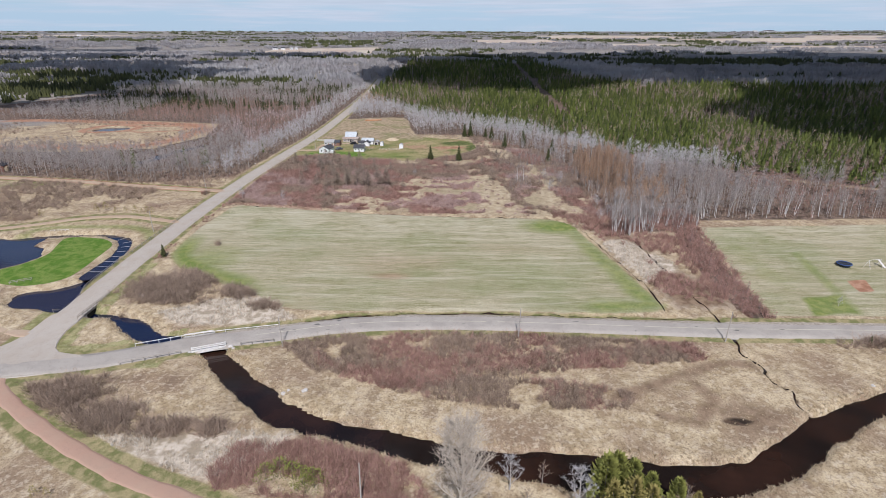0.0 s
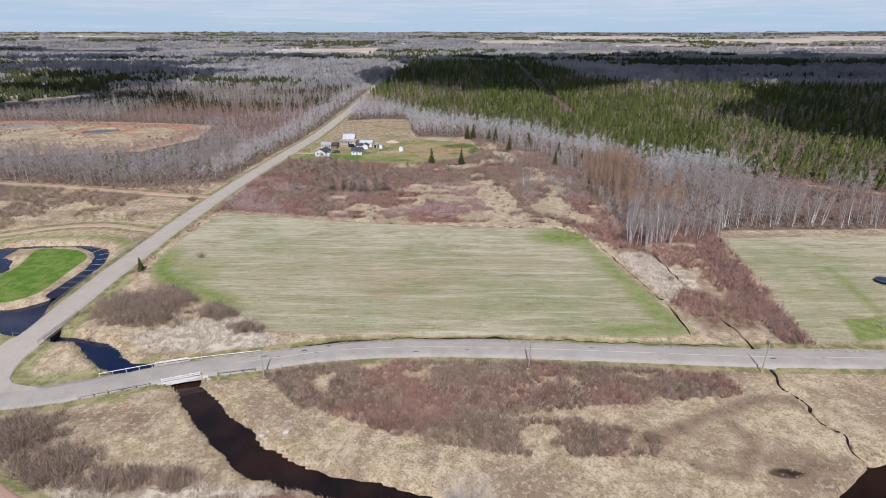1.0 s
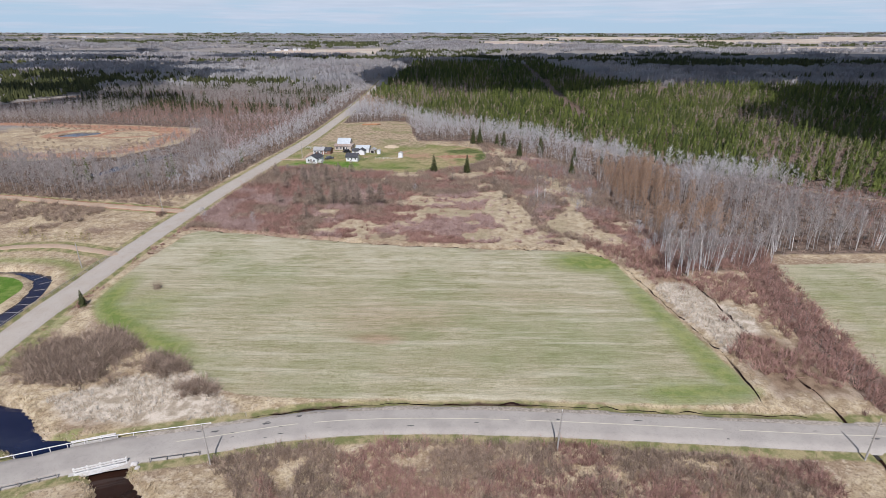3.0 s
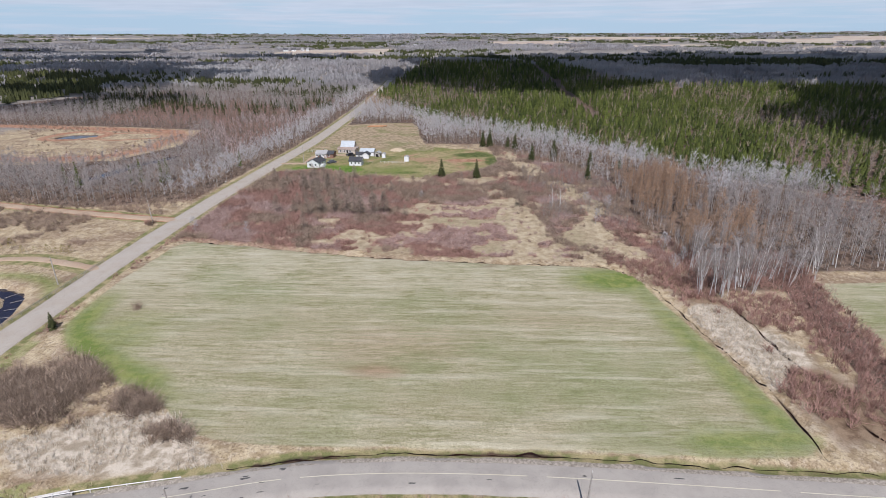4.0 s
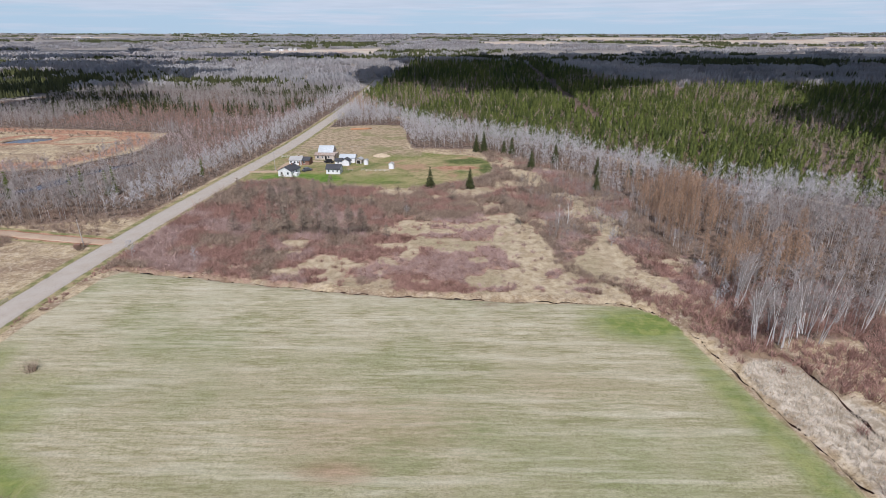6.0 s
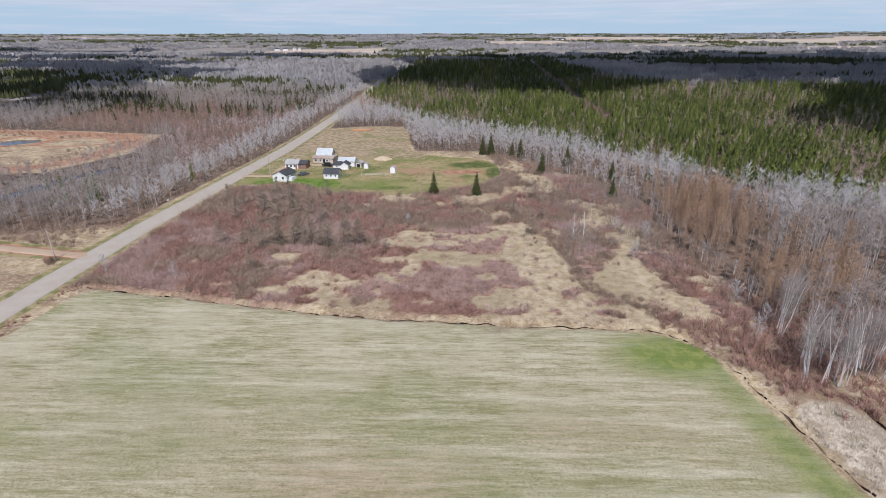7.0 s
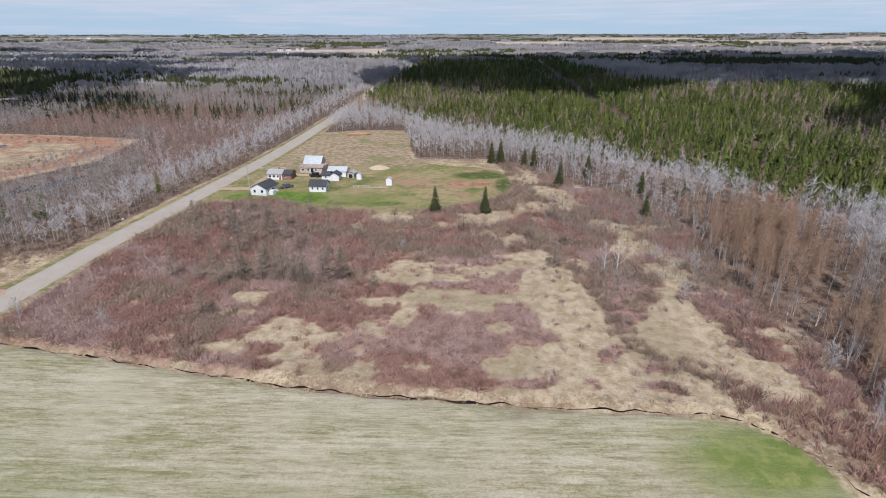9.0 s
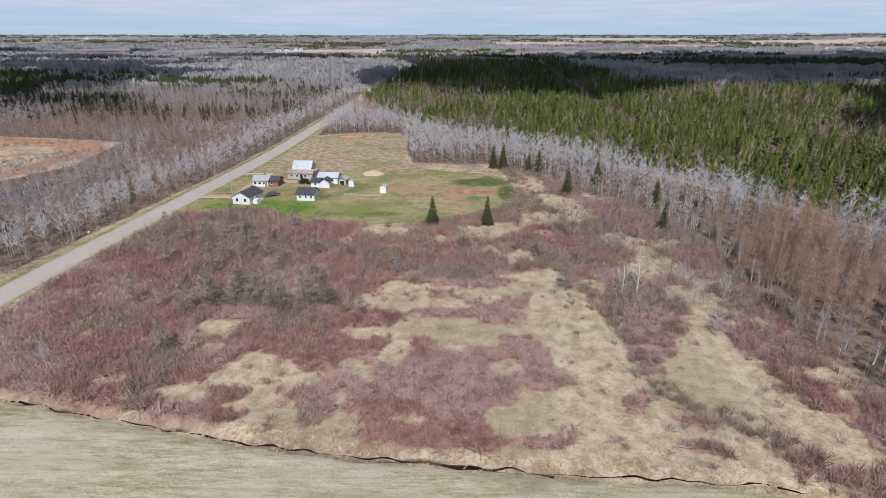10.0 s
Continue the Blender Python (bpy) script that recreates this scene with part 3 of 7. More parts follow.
M_TWIG_PINK = leafy("lilac_twigs", (0.18, 0.10, 0.083), (0.60, 0.455, 0.40), (0.47, 0.33, 0.285))
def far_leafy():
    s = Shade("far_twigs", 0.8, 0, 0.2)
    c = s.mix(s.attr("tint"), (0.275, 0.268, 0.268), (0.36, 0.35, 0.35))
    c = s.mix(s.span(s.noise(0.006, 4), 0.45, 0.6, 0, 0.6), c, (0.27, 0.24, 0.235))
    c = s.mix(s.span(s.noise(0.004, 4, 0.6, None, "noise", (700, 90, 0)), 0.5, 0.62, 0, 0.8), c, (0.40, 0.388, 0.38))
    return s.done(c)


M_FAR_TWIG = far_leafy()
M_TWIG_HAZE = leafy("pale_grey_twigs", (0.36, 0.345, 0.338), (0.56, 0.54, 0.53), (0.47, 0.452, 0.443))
M_TAMARACK = leafy("tamarack_twigs", (0.10, 0.08, 0.06), (0.43, 0.345, 0.265), (0.30, 0.24, 0.18))
M_REED = leafy("dry_reeds", (0.42, 0.36, 0.28), (0.74, 0.68, 0.58), (0.60, 0.53, 0.43))
M_TWIG_MAUVE = leafy("mauve_twigs", (0.29, 0.21, 0.195), (0.60, 0.485, 0.46), (0.50, 0.375, 0.35))
M_TUFT = leafy("dry_grass", (0.34, 0.26, 0.16), (0.66, 0.55, 0.38), (0.48, 0.38, 0.25))
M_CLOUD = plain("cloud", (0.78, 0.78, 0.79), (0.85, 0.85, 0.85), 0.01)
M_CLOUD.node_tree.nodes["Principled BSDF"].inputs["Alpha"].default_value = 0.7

# ---- mesh helpers ----


def mesh_from(name, v, f, mats, mi=None, tint=None, smooth=False):
    """A mesh from arrays of places and of triangles or quads."""
    v, f = np.asarray(v, np.float32), np.asarray(f, np.int32)
    me = bpy.data.meshes.new(name)
    n, k = f.shape
    me.vertices.add(len(v))
    me.vertices.foreach_set("co", v.ravel())
    me.loops.add(n * k)
    me.loops.foreach_set("vertex_index", f.ravel())
    me.polygons.add(n)
    me.polygons.foreach_set("loop_start", np.arange(0, n * k, k, dtype=np.int32))
    me.polygons.foreach_set("use_smooth", np.full(n, smooth))
    for m in mats:
        me.materials.append(m)
    if mi is not None:
        me.polygons.foreach_set("material_index", np.asarray(mi, np.int32))
    if tint is not None:
        a = me.attributes.new("tint", "FLOAT", "POINT")
        a.data.foreach_set("value", np.asarray(tint, np.float32))
    me.update(calc_edges=True)
    return me


def part(name, bm, material, parent=None, label=""):
    me = bpy.data.meshes.new(name)
    bm.to_mesh(me)
    bm.free()
    me.materials.append(material)
    ob = new(name, me)
    if parent is not None:
        ob.parent = parent
    if label:
        tagged(ob, label)
    return ob


def box(bm, x0, x1, y0, y1, z0, z1):
    m = Matrix.LocRotScale(((x0 + x1) / 2, (y0 + y1) / 2, (z0 + z1) / 2), None, (x1 - x0, y1 - y0, z1 - z0))
    return bmesh.ops.create_cube(bm, size=1.0, matrix=m)["verts"]


def beam(bm, a, b, wide, high=None, sides=4):
    """A bar from a to b."""
    a, b = Vector(a), Vector(b)
    q = (b - a).to_track_quat("Z", "Y").to_matrix().to_4x4()
    m = Matrix.Translation((a + b) / 2) @ q
    got = bmesh.ops.create_cone(bm, cap_ends=True, segments=sides, radius1=wide / 2, radius2=(high or wide) / 2, depth=(b - a).length, matrix=m)
    return got["verts"]


def prism(bm, outline, y0, y1):
    """An x-z outline drawn out along y."""
    front = [bm.verts.new((x, y0, z)) for x, z in outline]
    back = [bm.verts.new((x, y1, z)) for x, z in outline]
    bm.faces.new(front)
    bm.faces.new(back[::-1])
    for i in range(len(outline)):
        j = (i + 1) % len(outline)
        bm.faces.new((front[j], front[i], back[i], back[j]))


FAR_FIELDS = [(-390, 1640, 110, 190), (-235, 1650, 50, 220), (330, 2600, 180, 260), (720, 2050, 150, 150), (1500, 2500, 420, 260), (900, 3200, 380, 280), (2100, 2900, 380, 260), (-1900, 3300, 420, 300), (1150, 1750, 200, 110)]

# ---- the ground: one sheet out to the horizon ----


def steps(*spans):
    out = []
    for a, b, s in spans:
        out += list(np.arange(a, b, s))
    return np.array(out + [spans[-1][1]])


gx = steps((-7500, -2500, 500), (-2500, -800, 85), (-800, -260, 18), (-260, -130, 3.0), (-130, 135, 1.15), (135, 260, 3.0), (260, 800, 18), (800, 2500, 85), (2500, 7500, 500))
gy = steps((-6000, -500, 550), (-500, 20, 40), (20, 58, 2.5), (58, 130, 0.9), (130, 215, 1.2), (215, 340, 1.9), (340, 460, 3.0), (460, 1000, 14), (1000, 2600, 50), (2600, 4860, 110), (4860, 7000, 1000))
GX, GY = np.meshgrid(gx, gy)
px, py = GX.ravel(), GY.ravel()
pz = ground_z(px, py)
nx, ny = len(gx), len(gy)
PZ = pz.reshape(ny, nx)


def sheet_z(x, y):
    """The height of the ground sheet itself."""
    x, y = np.asarray(x, float), np.asarray(y, float)
    i = np.clip(np.searchsorted(gx, x) - 1, 0, nx - 2)
    j = np.clip(np.searchsorted(gy, y) - 1, 0, ny - 2)
    u, w = (x - gx[i]) / (gx[i + 1] - gx[i]), (y - gy[j]) / (gy[j + 1] - gy[j])
    return (PZ[j, i] * (1 - u) + PZ[j, i + 1] * u) * (1 - w) + (PZ[j + 1, i] * (1 - u) + PZ[j + 1, i + 1] * u) * w


def zg(x, y):
    return float(sheet_z(x, y))


idx = np.arange(nx * ny).reshape(ny, nx)
quads = np.stack([idx[:-1, :-1], idx[:-1, 1:], idx[1:, 1:], idx[1:, :-1]], -1).reshape(-1, 4)
me = mesh_from("ground", np.stack([px, py, pz], 1), quads, [M_GROUND], smooth=True)


def lay(name, w):
    a = me.attributes.new(name, "FLOAT", "POINT")
    a.data.foreach_set("value", np.clip(w, 0, 1).astype(np.float32))


def inside(poly, soft=2.0):
    return 0.5 - away(px, py, poly) / (2 * soft)


def along(line, half, soft=1.0):
    return 0.5 - (from_line(px, py, line) - half) / (2 * soft)


near_road = np.full(px.shape, 99.0)
for line, half in ROADS:
    near_road = np.minimum(near_road, from_line(px, py, line) - half)
lay("field", np.maximum(inside(FIELD), inside(FIELD_EAST)))
edge = away(px, py, FIELD)
rim = np.exp(-(((edge + 2.5) / 4.5) ** 2))
corner = rim * np.clip((px - 28) / 12, 0, 1) * np.clip((py - 116) / 8, 0, 1) * (0.45 + 0.75 * vnoise(px, py, 22, 301))
corner = np.maximum(corner, 1.3 * np.exp(-((px - 39.5) ** 2 / 150 + (py - 180.5) ** 2 / 55)))
corner = np.maximum(corner, rim * np.clip((-44 - px) / 12, 0, 1) * np.clip((178 - py) / 15, 0, 1))
corner = np.maximum(corner, 0.75 * np.exp(-((px + 70) ** 2 / 120 + (py - 152) ** 2 / 130)))
east_green = 1.6 * np.clip(0.5 - away(px, py, [(94.7, 128), (103.9, 129.3), (103, 121), (92.4, 119.6)]) / 2, 0, 1) + 0.7 * np.exp(-(((px - 108.5 + (150 - py) * 0.16) / 2.2) ** 2)) * (py < 158) * (py > 120) + 0.5 * np.exp(-((px - 93) ** 2 / 30 + (py - 150) ** 2 / 600)) * (px > 84)
lush_yard = 1.6 * np.exp(-((px + 60) ** 2 / 260 + (py - 294) ** 2 / 80)) + 0.7 * np.exp(-((px + 25) ** 2 / 200 + (py - 290) ** 2 / 70))
lush_pond = 0.5 - (np.abs(away(px, py, CHANNEL) - 5) - 2.5) / 4
lay("lush", np.maximum.reduce([np.where(edge < 1.0, corner, 0), east_green, lush_yard * (away(px, py, YARD) < 1), 1.2 * np.exp(-((px + 182) ** 2 / 160 + (py - 234) ** 2 / 40)), np.where((px < -96) & (py > 168) & (py < 192), 0.75 * lush_pond, 0), np.where((near_road < 4.5) & (near_road > 0) & (px < -60) & (py > 98) & (py < 150), 0.7, 0)]))
lay("bleached", np.clip((py - 150) / 35, 0.25, 1))
lay("lawn", np.maximum(inside(LAWN, 1.0), 1.25 * np.exp(-((px + 58) ** 2 / 300 + (py - 292) ** 2 / 55)) + 0.5 * np.exp(-((px + 66) ** 2 / 50 + (py - 309) ** 2 / 12))))
lay("yard", inside(YARD))
lay("paddock", np.maximum(np.clip((py - 336) / 24 + 0.5, 0, 1) * (px < -12), 0.8 * np.exp(-((px + 52) ** 2 / 260 + (py - 324) ** 2 / 40))))
lay("dark_grass", np.maximum.reduce([1.2 * np.exp(-((px - 8) ** 2 / 110 + (py - 323) ** 2 / 30)), 1.3 * np.exp(-((px - 17.5) ** 2 / 22 + (py - 309) ** 2 / 110)), 1.2 * np.exp(-((px - 20) ** 2 / 16 + (py - 294) ** 2 / 90)), 0.8 * np.exp(-((px + 22) ** 2 / 60 + (py - 287) ** 2 / 10))]))
lay("scorched", np.maximum.reduce([0.9 * np.exp(-((px + 15) ** 2 / 60 + (py - 141) ** 2 / 9)), 0.55 * np.exp(-((px + 12) ** 2 / 900 + (py - 150) ** 2 / 160)), 0.45 * np.exp(-((px - 20) ** 2 / 500 + (py - 160) ** 2 / 60))]))
lay("meadow", 0.52 * np.clip(inside(MEADOW, 3), 0, 1))
lay("shrub", inside(MEADOW, 3) * np.clip(1.1 * meadow_cover(px, py) - 0.1, 0, 1))
lay("reed", np.maximum.reduce([inside(REEDS_WEST), inside(REEDS_SOUTH), inside(REEDS_EAST, 1.5), 0.45 * inside(STRIP_EAST)]))
wood = np.maximum.reduce([inside(WOOD_EAST, 4), inside(SPRUCE_EAST, 4), inside(WOOD_WEST, 4), 0.5 - (from_line(px, py, HEDGE_EAST) - 4) / 3])
lay("wood", wood)
lay("verge", np.where(near_road < 12, 0.5 - (near_road - 2.2) / 3.0, 0))
near_paved = np.minimum(from_line(px, py, MAIN_ROAD) - 3.1, from_line(px, py, SIDE_ROAD) - 3.3)
lay("gravel", np.where(near_paved < 5, 0.45 - (near_paved - 0.4) / 1.6, 0))
lay("earth", np.maximum.reduce([0.9 * np.exp(-((px - 4) ** 2 / 160 + (py - 311) ** 2 / 20)) * (away(px, py, YARD) < 0), along(WEST_TRACK, 2.6), 0.72 - np.abs(away(px, py, PIT) + 9) / 26, 0.75 - np.abs(away(px, py, PIT_WATER) - 5) / 12, 0.7 - np.abs(away(px, py, PIT_MUD) - 4) / 10, along(CHANNEL, 1.0) * 0.45,
                                0.5 - away(px, py, [(112.7, 138.3), (118.3, 138.7), (116, 131.7), (111.6, 131.4)]) / 1.2]))
shore = np.full(px.shape, -9.0)
for poly, level in WATERS:
    d = away(px, py, poly)
    shore = np.maximum(shore, 0.5 - (d + 0.7) / 2.0)
for line, half in ((FIELD_DITCH, 0.12), (CREEK, 0.05), (MEADOW_DITCH, 0.1), (ROADSIDE_DITCH, 0.2)):
    gaps = 0.0 if line is CREEK else 0.5 * np.clip((vnoise(px, py, 9, 207) - 0.5) * 4, 0, 1)
    shore = np.maximum(shore, 0.66 - (from_line(px, py, line) - half) / 1.6 - gaps)
marsh = np.exp(-((px - 56) ** 2 / 40 + (py - 84) ** 2 / 14)) + 0.8 * np.exp(-((px - 46) ** 2 / 60 + (py - 92) ** 2 / 30)) + 0.5 * np.exp(-((px - 62) ** 2 / 120 + (py - 80) ** 2 / 60))
wet = 0.8 * np.exp(-((px - 9) ** 2 / 30 + (py - 188) ** 2 / 6))
pool = np.exp(-((px - 54.5) ** 2 / 16 + (py - 81.5) ** 2 / 2.6)) + 0.8 * np.exp(-((px - 40) ** 2 / 3 + (py - 83) ** 2 / 0.8))
veins = np.minimum(from_line(px, py, [(34, 88), (48, 95), (60, 100), (66, 99)]), from_line(px, py, [(50, 96), (53, 88), (47, 81), (41, 83)]))
strip_damp = (0.42 - 0.42 * np.clip(inside(REEDS_EAST), 0, 1)) * inside(STRIP_EAST) + 0.12 * (vnoise(px, py, 8, 217) - 0.5)
lay("damp", np.maximum(strip_damp * (px > 45) * (away(px, py, STRIP_EAST) < 1), np.maximum(0.62 * np.exp(-((veins / 2.6) ** 2)) * (py < 106), np.maximum(0.55 * np.clip(marsh, 0, 1), 0.6 * wet))))
lay("mud", np.maximum.reduce([shore, 0.8 * pool, 0.5 * wet]))
dist = np.hypot(px, py)
open_land = np.zeros(px.shape)
for cx, cy, rx, ry in FAR_FIELDS:
    open_land = np.maximum(open_land, 0.5 + np.minimum((rx - np.abs(px - cx)) / 60, (ry - np.abs(py - cy + 0.1 * (px - cx))) / 60))
lay("farfield", open_land)
lay("far", (dist - 480) / 60 * 0.5 + 0.5)
ground = tagged(new("ground", me), "rolling country of straw-coloured marsh, hay field and woodland floor", "ground", kind="structure")


# ---- water ----
def water(name, poly, level, material, label):
    bm = bmesh.new()
    xs, ys = [p[0] for p in poly], [p[1] for p in poly]
    cx, cy = sum(xs) / len(xs), sum(ys) / len(ys)
    face = bm.faces.new([bm.verts.new((x, y, level)) for x, y in poly])
    bmesh.ops.triangulate(bm, faces=[face])
    if bm.faces:
        bm.normal_update()
        for f in bm.faces:
            if f.normal.z < 0:
                f.normal_flip()
    return tagged(part(name, bm, material), label, "water", kind="structure")


def widened(poly, by):
    """An outline pushed outwards."""
    area = sum(a[0] * b[1] - b[0] * a[1] for a, b in zip(poly, poly[1:] + poly[:1]))
    s = 1 if area > 0 else -1
    out = []
    for i in range(len(poly)):
        (ax, ay), (bx, by_) = poly[i - 1], poly[(i + 1) % len(poly)]
        ex, ey = bx - ax, by_ - ay
        n = math.hypot(ex, ey) or 1
        out.append((poly[i][0] + s * ey / n * by, poly[i][1] - s * ex / n * by))
    return out


water("river_water", widened(RIVER, 0.8), -4.35, M_RIVER, "still dark brown river winding through the marsh")
water("stream_water", widened(STREAM, 0.6), -3.95, M_POND, "dark stream between the two small road bridges")
water("pond_water", widened(LOW_POND, 0.6), -2.75, M_POND, "dark blue pond beside the gravel road")
water("channel_water", widened(CHANNEL, 0.3), -1.55, M_POND, "dark curved channel with low weirs")
water("pond_water", widened(BIG_POND, 0.6), -1.5, M_POND, "large dark blue pond round a green lawn")
water("river_water", widened(PIT_RIVER, 1.2), 0.6, M_POND, "dark slow reach of water beside the clay pit")
water("pond_water", widened(PIT_WATER, 1.5), 1.2, M_POND, "small blue pool in a red clay pit")


def wet_ditch(line, wide, label, seed):
    """A thin, broken thread of dark water along the bottom of a ditch."""
    r = random.Random(seed)
    p = [Vector(q) for q in smooth_line(line, 0.7)]
    v, f = [], []
    for i, q in enumerate(p):
        d = (p[min(i + 1, len(p) - 1)] - p[max(i - 1, 0)]).normalized()
        side = Vector((d.y, -d.x))
        w = max(0.05, wide * (0.55 + 1.1 * noise.noise(Vector((q.x * 0.16, q.y * 0.16, seed))) + r.uniform(-0.15, 0.15)))
        q = q + side * 0.7 * noise.noise(Vector((q.x * 0.3, q.y * 0.3, seed + 5)))
        for u in (-1, 1):
            e = q + side * w * u
            v.append((e.x, e.y, zg(e.x, e.y) + 0.06))
    for i in range(len(p) - 1):
        f.append((2 * i, 2 * i + 1, 2 * i + 3, 2 * i + 2))
    m = mesh_from("ditch_water", v, np.array(f)[:, ::-1], [M_RIVER])
    return tagged(new("ditch_water", m), label, "water", kind="structure")


wet_ditch(FIELD_DITCH, 0.15, "thin dark water in the ditch round the hay field", 3)
wet_ditch(ROADSIDE_DITCH, 0.13, "thin dark water in the roadside ditch", 4)
wet_ditch(CREEK, 0.3, "thin dark creek winding to the river", 8)
wet_ditch([(-3, 191.6), (4, 191.1), (9, 190.7), (12, 190.2)], 0.45, "dark pool in the ditch beside the hay field", 6)

# ---- roads ----
def ribbon(name, line, half, material, label, lift=0.10, rows=7, kind="road", start=0, skirt=0.7):
    """A crowned road with its edges let into the ground."""
    line = line[start:]
    p = [Vector(q) for q in line]
    v, f = [], []
    for i, q in enumerate(p):
        d = (p[min(i + 1, len(p) - 1)] - p[max(i - 1, 0)]).normalized()
        side = Vector((d.y, -d.x))
        zc = float(base_z(np.array([q.x]), np.array([q.y]))[0])
        ragged = 0.22 * math.sin(i * 1.7) * math.sin(i * 0.61)
        for j in range(rows):
            u = -1 + 2 * j / (rows - 1)
            s = q + side * (half + ragged * abs(u)) * u
            v.append((s.x, s.y, zc + lift + 0.10 * (1 - u * u)))
        for u in (-1, 1):
            s = q + side * (half + 0.5) * u
            v.append((s.x, s.y, zc + lift - skirt))
    k = rows + 2
    for i in range(len(p) - 1):
        a, b = i * k, (i + 1) * k
        for j in range(rows - 1):
            f.append((a + j, b + j, b + j + 1, a + j + 1))
        f.append((a + rows, b + rows, b, a))
        f.append((a + rows - 1, b + rows - 1, b + rows + 1, a + rows + 1))
    m = mesh_from(name, v, np.array(f)[:, ::-1], [material], smooth=True)
    return tagged(new(name, m), label, kind, kind="structure")


road = ribbon("road", MAIN_ROAD, 3.1, M_ASPHALT, "worn grey two-lane asphalt road with cracks", 0.14)
side = ribbon("road", SIDE_ROAD, 3.3, M_CHIP, "pale straight country road of chip seal and gravel", 0.10)
ribbon("dirt_track", RED_TRACK, 1.45, M_REDDIRT, "curved red dirt track with grassy edges", 0.06)
ribbon("dirt_track", WEST_TRACK, 1.7, M_TANDIRT, "pale red dirt track beside scrub", 0.07)
ribbon("driveway", POND_DRIVE, 1.4, M_TANDIRT, "narrow gravel drive beside the pond", 0.06)
ribbon("driveway", FARM_DRIVE, 1.5, M_TANDIRT, "gravel farm driveway to the houses", 0.06)


def paved(name, outline, lift, material, label, category="road"):
    """A flat patch of roadway with let-in edges."""
    line = smooth_line(outline, 1.5, True)
    bm = bmesh.new()
    top = [bm.verts.new((x, y, float(base_z(np.array([x]), np.array([y]))[0]) + lift)) for x, y in line]
    low = [bm.verts.new((x, y, v.co.z - 0.5)) for (x, y), v in zip(widened(line, 0.4), top)]
    face = bm.faces.new(top)
    for i in range(len(top)):
        j = (i + 1) % len(top)
        bm.faces.new((top[i], low[i], low[j], top[j]))
    bmesh.ops.triangulate(bm, faces=[face])
    bmesh.ops.recalc_face_normals(bm, faces=bm.faces[:])
    return tagged(part(name, bm, material), label, category, kind="structure")


paved("road_apron", [(-96.6, 120), (-98.2, 110), (-103, 103), (-108, 99), (-100, 94), (-86, 95.4), (-80, 98), (-79, 102.4), (-85.6, 104.3), (-88.2, 107.6), (-89.3, 113), (-89.4, 120)], 0.17, M_CHIP, "pale worn apron where the two roads meet")
ribbon("driveway", smooth_line([(-97, 111.5), (-104, 113), (-116, 114), (-140, 112)], 2), 1.5, M_TANDIRT, "short gravel drive beside the road junction", 0.08)

# ---- plants ----
def slivers(base, tip, width, r):
    """Thin triangles from base to tip, each turned at random."""
    base, tip = np.asarray(base, float), np.asarray(tip, float)
    n = len(base)
    way = tip - base
    out = r.normal(size=(n, 3))
    across = np.cross(way, out)
    across /= np.linalg.norm(across, axis=1, keepdims=True) + 1e-9
    across *= np.broadcast_to(np.asarray(width, float), (n,))[:, None] / 2
    v = np.stack([base - across, base + across, tip], 1).reshape(-1, 3)
    return v, np.arange(3 * n).reshape(-1, 3)


def stem(points, radii, sides=3):
    """A tapered tube through points, in triangles."""
    v, f = [], []
    p = [Vector(q) for q in points]
    for i, q in enumerate(p):
        d = (p[min(i + 1, len(p) - 1)] - p[max(i - 1, 0)]).normalized()
        a = d.orthogonal().normalized()
        b = d.cross(a)
        for k in range(sides):
            t = 2 * math.pi * k / sides
            v.append(q + (a * math.cos(t) + b * math.sin(t)) * radii[i])
    for i in range(len(p) - 1):
        for k in range(sides):
            a0, a1 = i * sides + k, i * sides + (k + 1) % sides
            f += [(a0, a1, a1 + sides), (a0, a1 + sides, a0 + sides)]
    return np.array([tuple(q) for q in v]), np.array(f)


def joined(pieces):
    """Joins (v, f, material number) into one shape."""
    v, f, m, k = [], [], [], 0
    for pv, pf, pm in pieces:
        v.append(pv)
        f.append(np.asarray(pf) + k)
        m.append(np.full(len(pf), pm))
        k += len(pv)
    return np.concatenate(v), np.concatenate(f), np.concatenate(m)


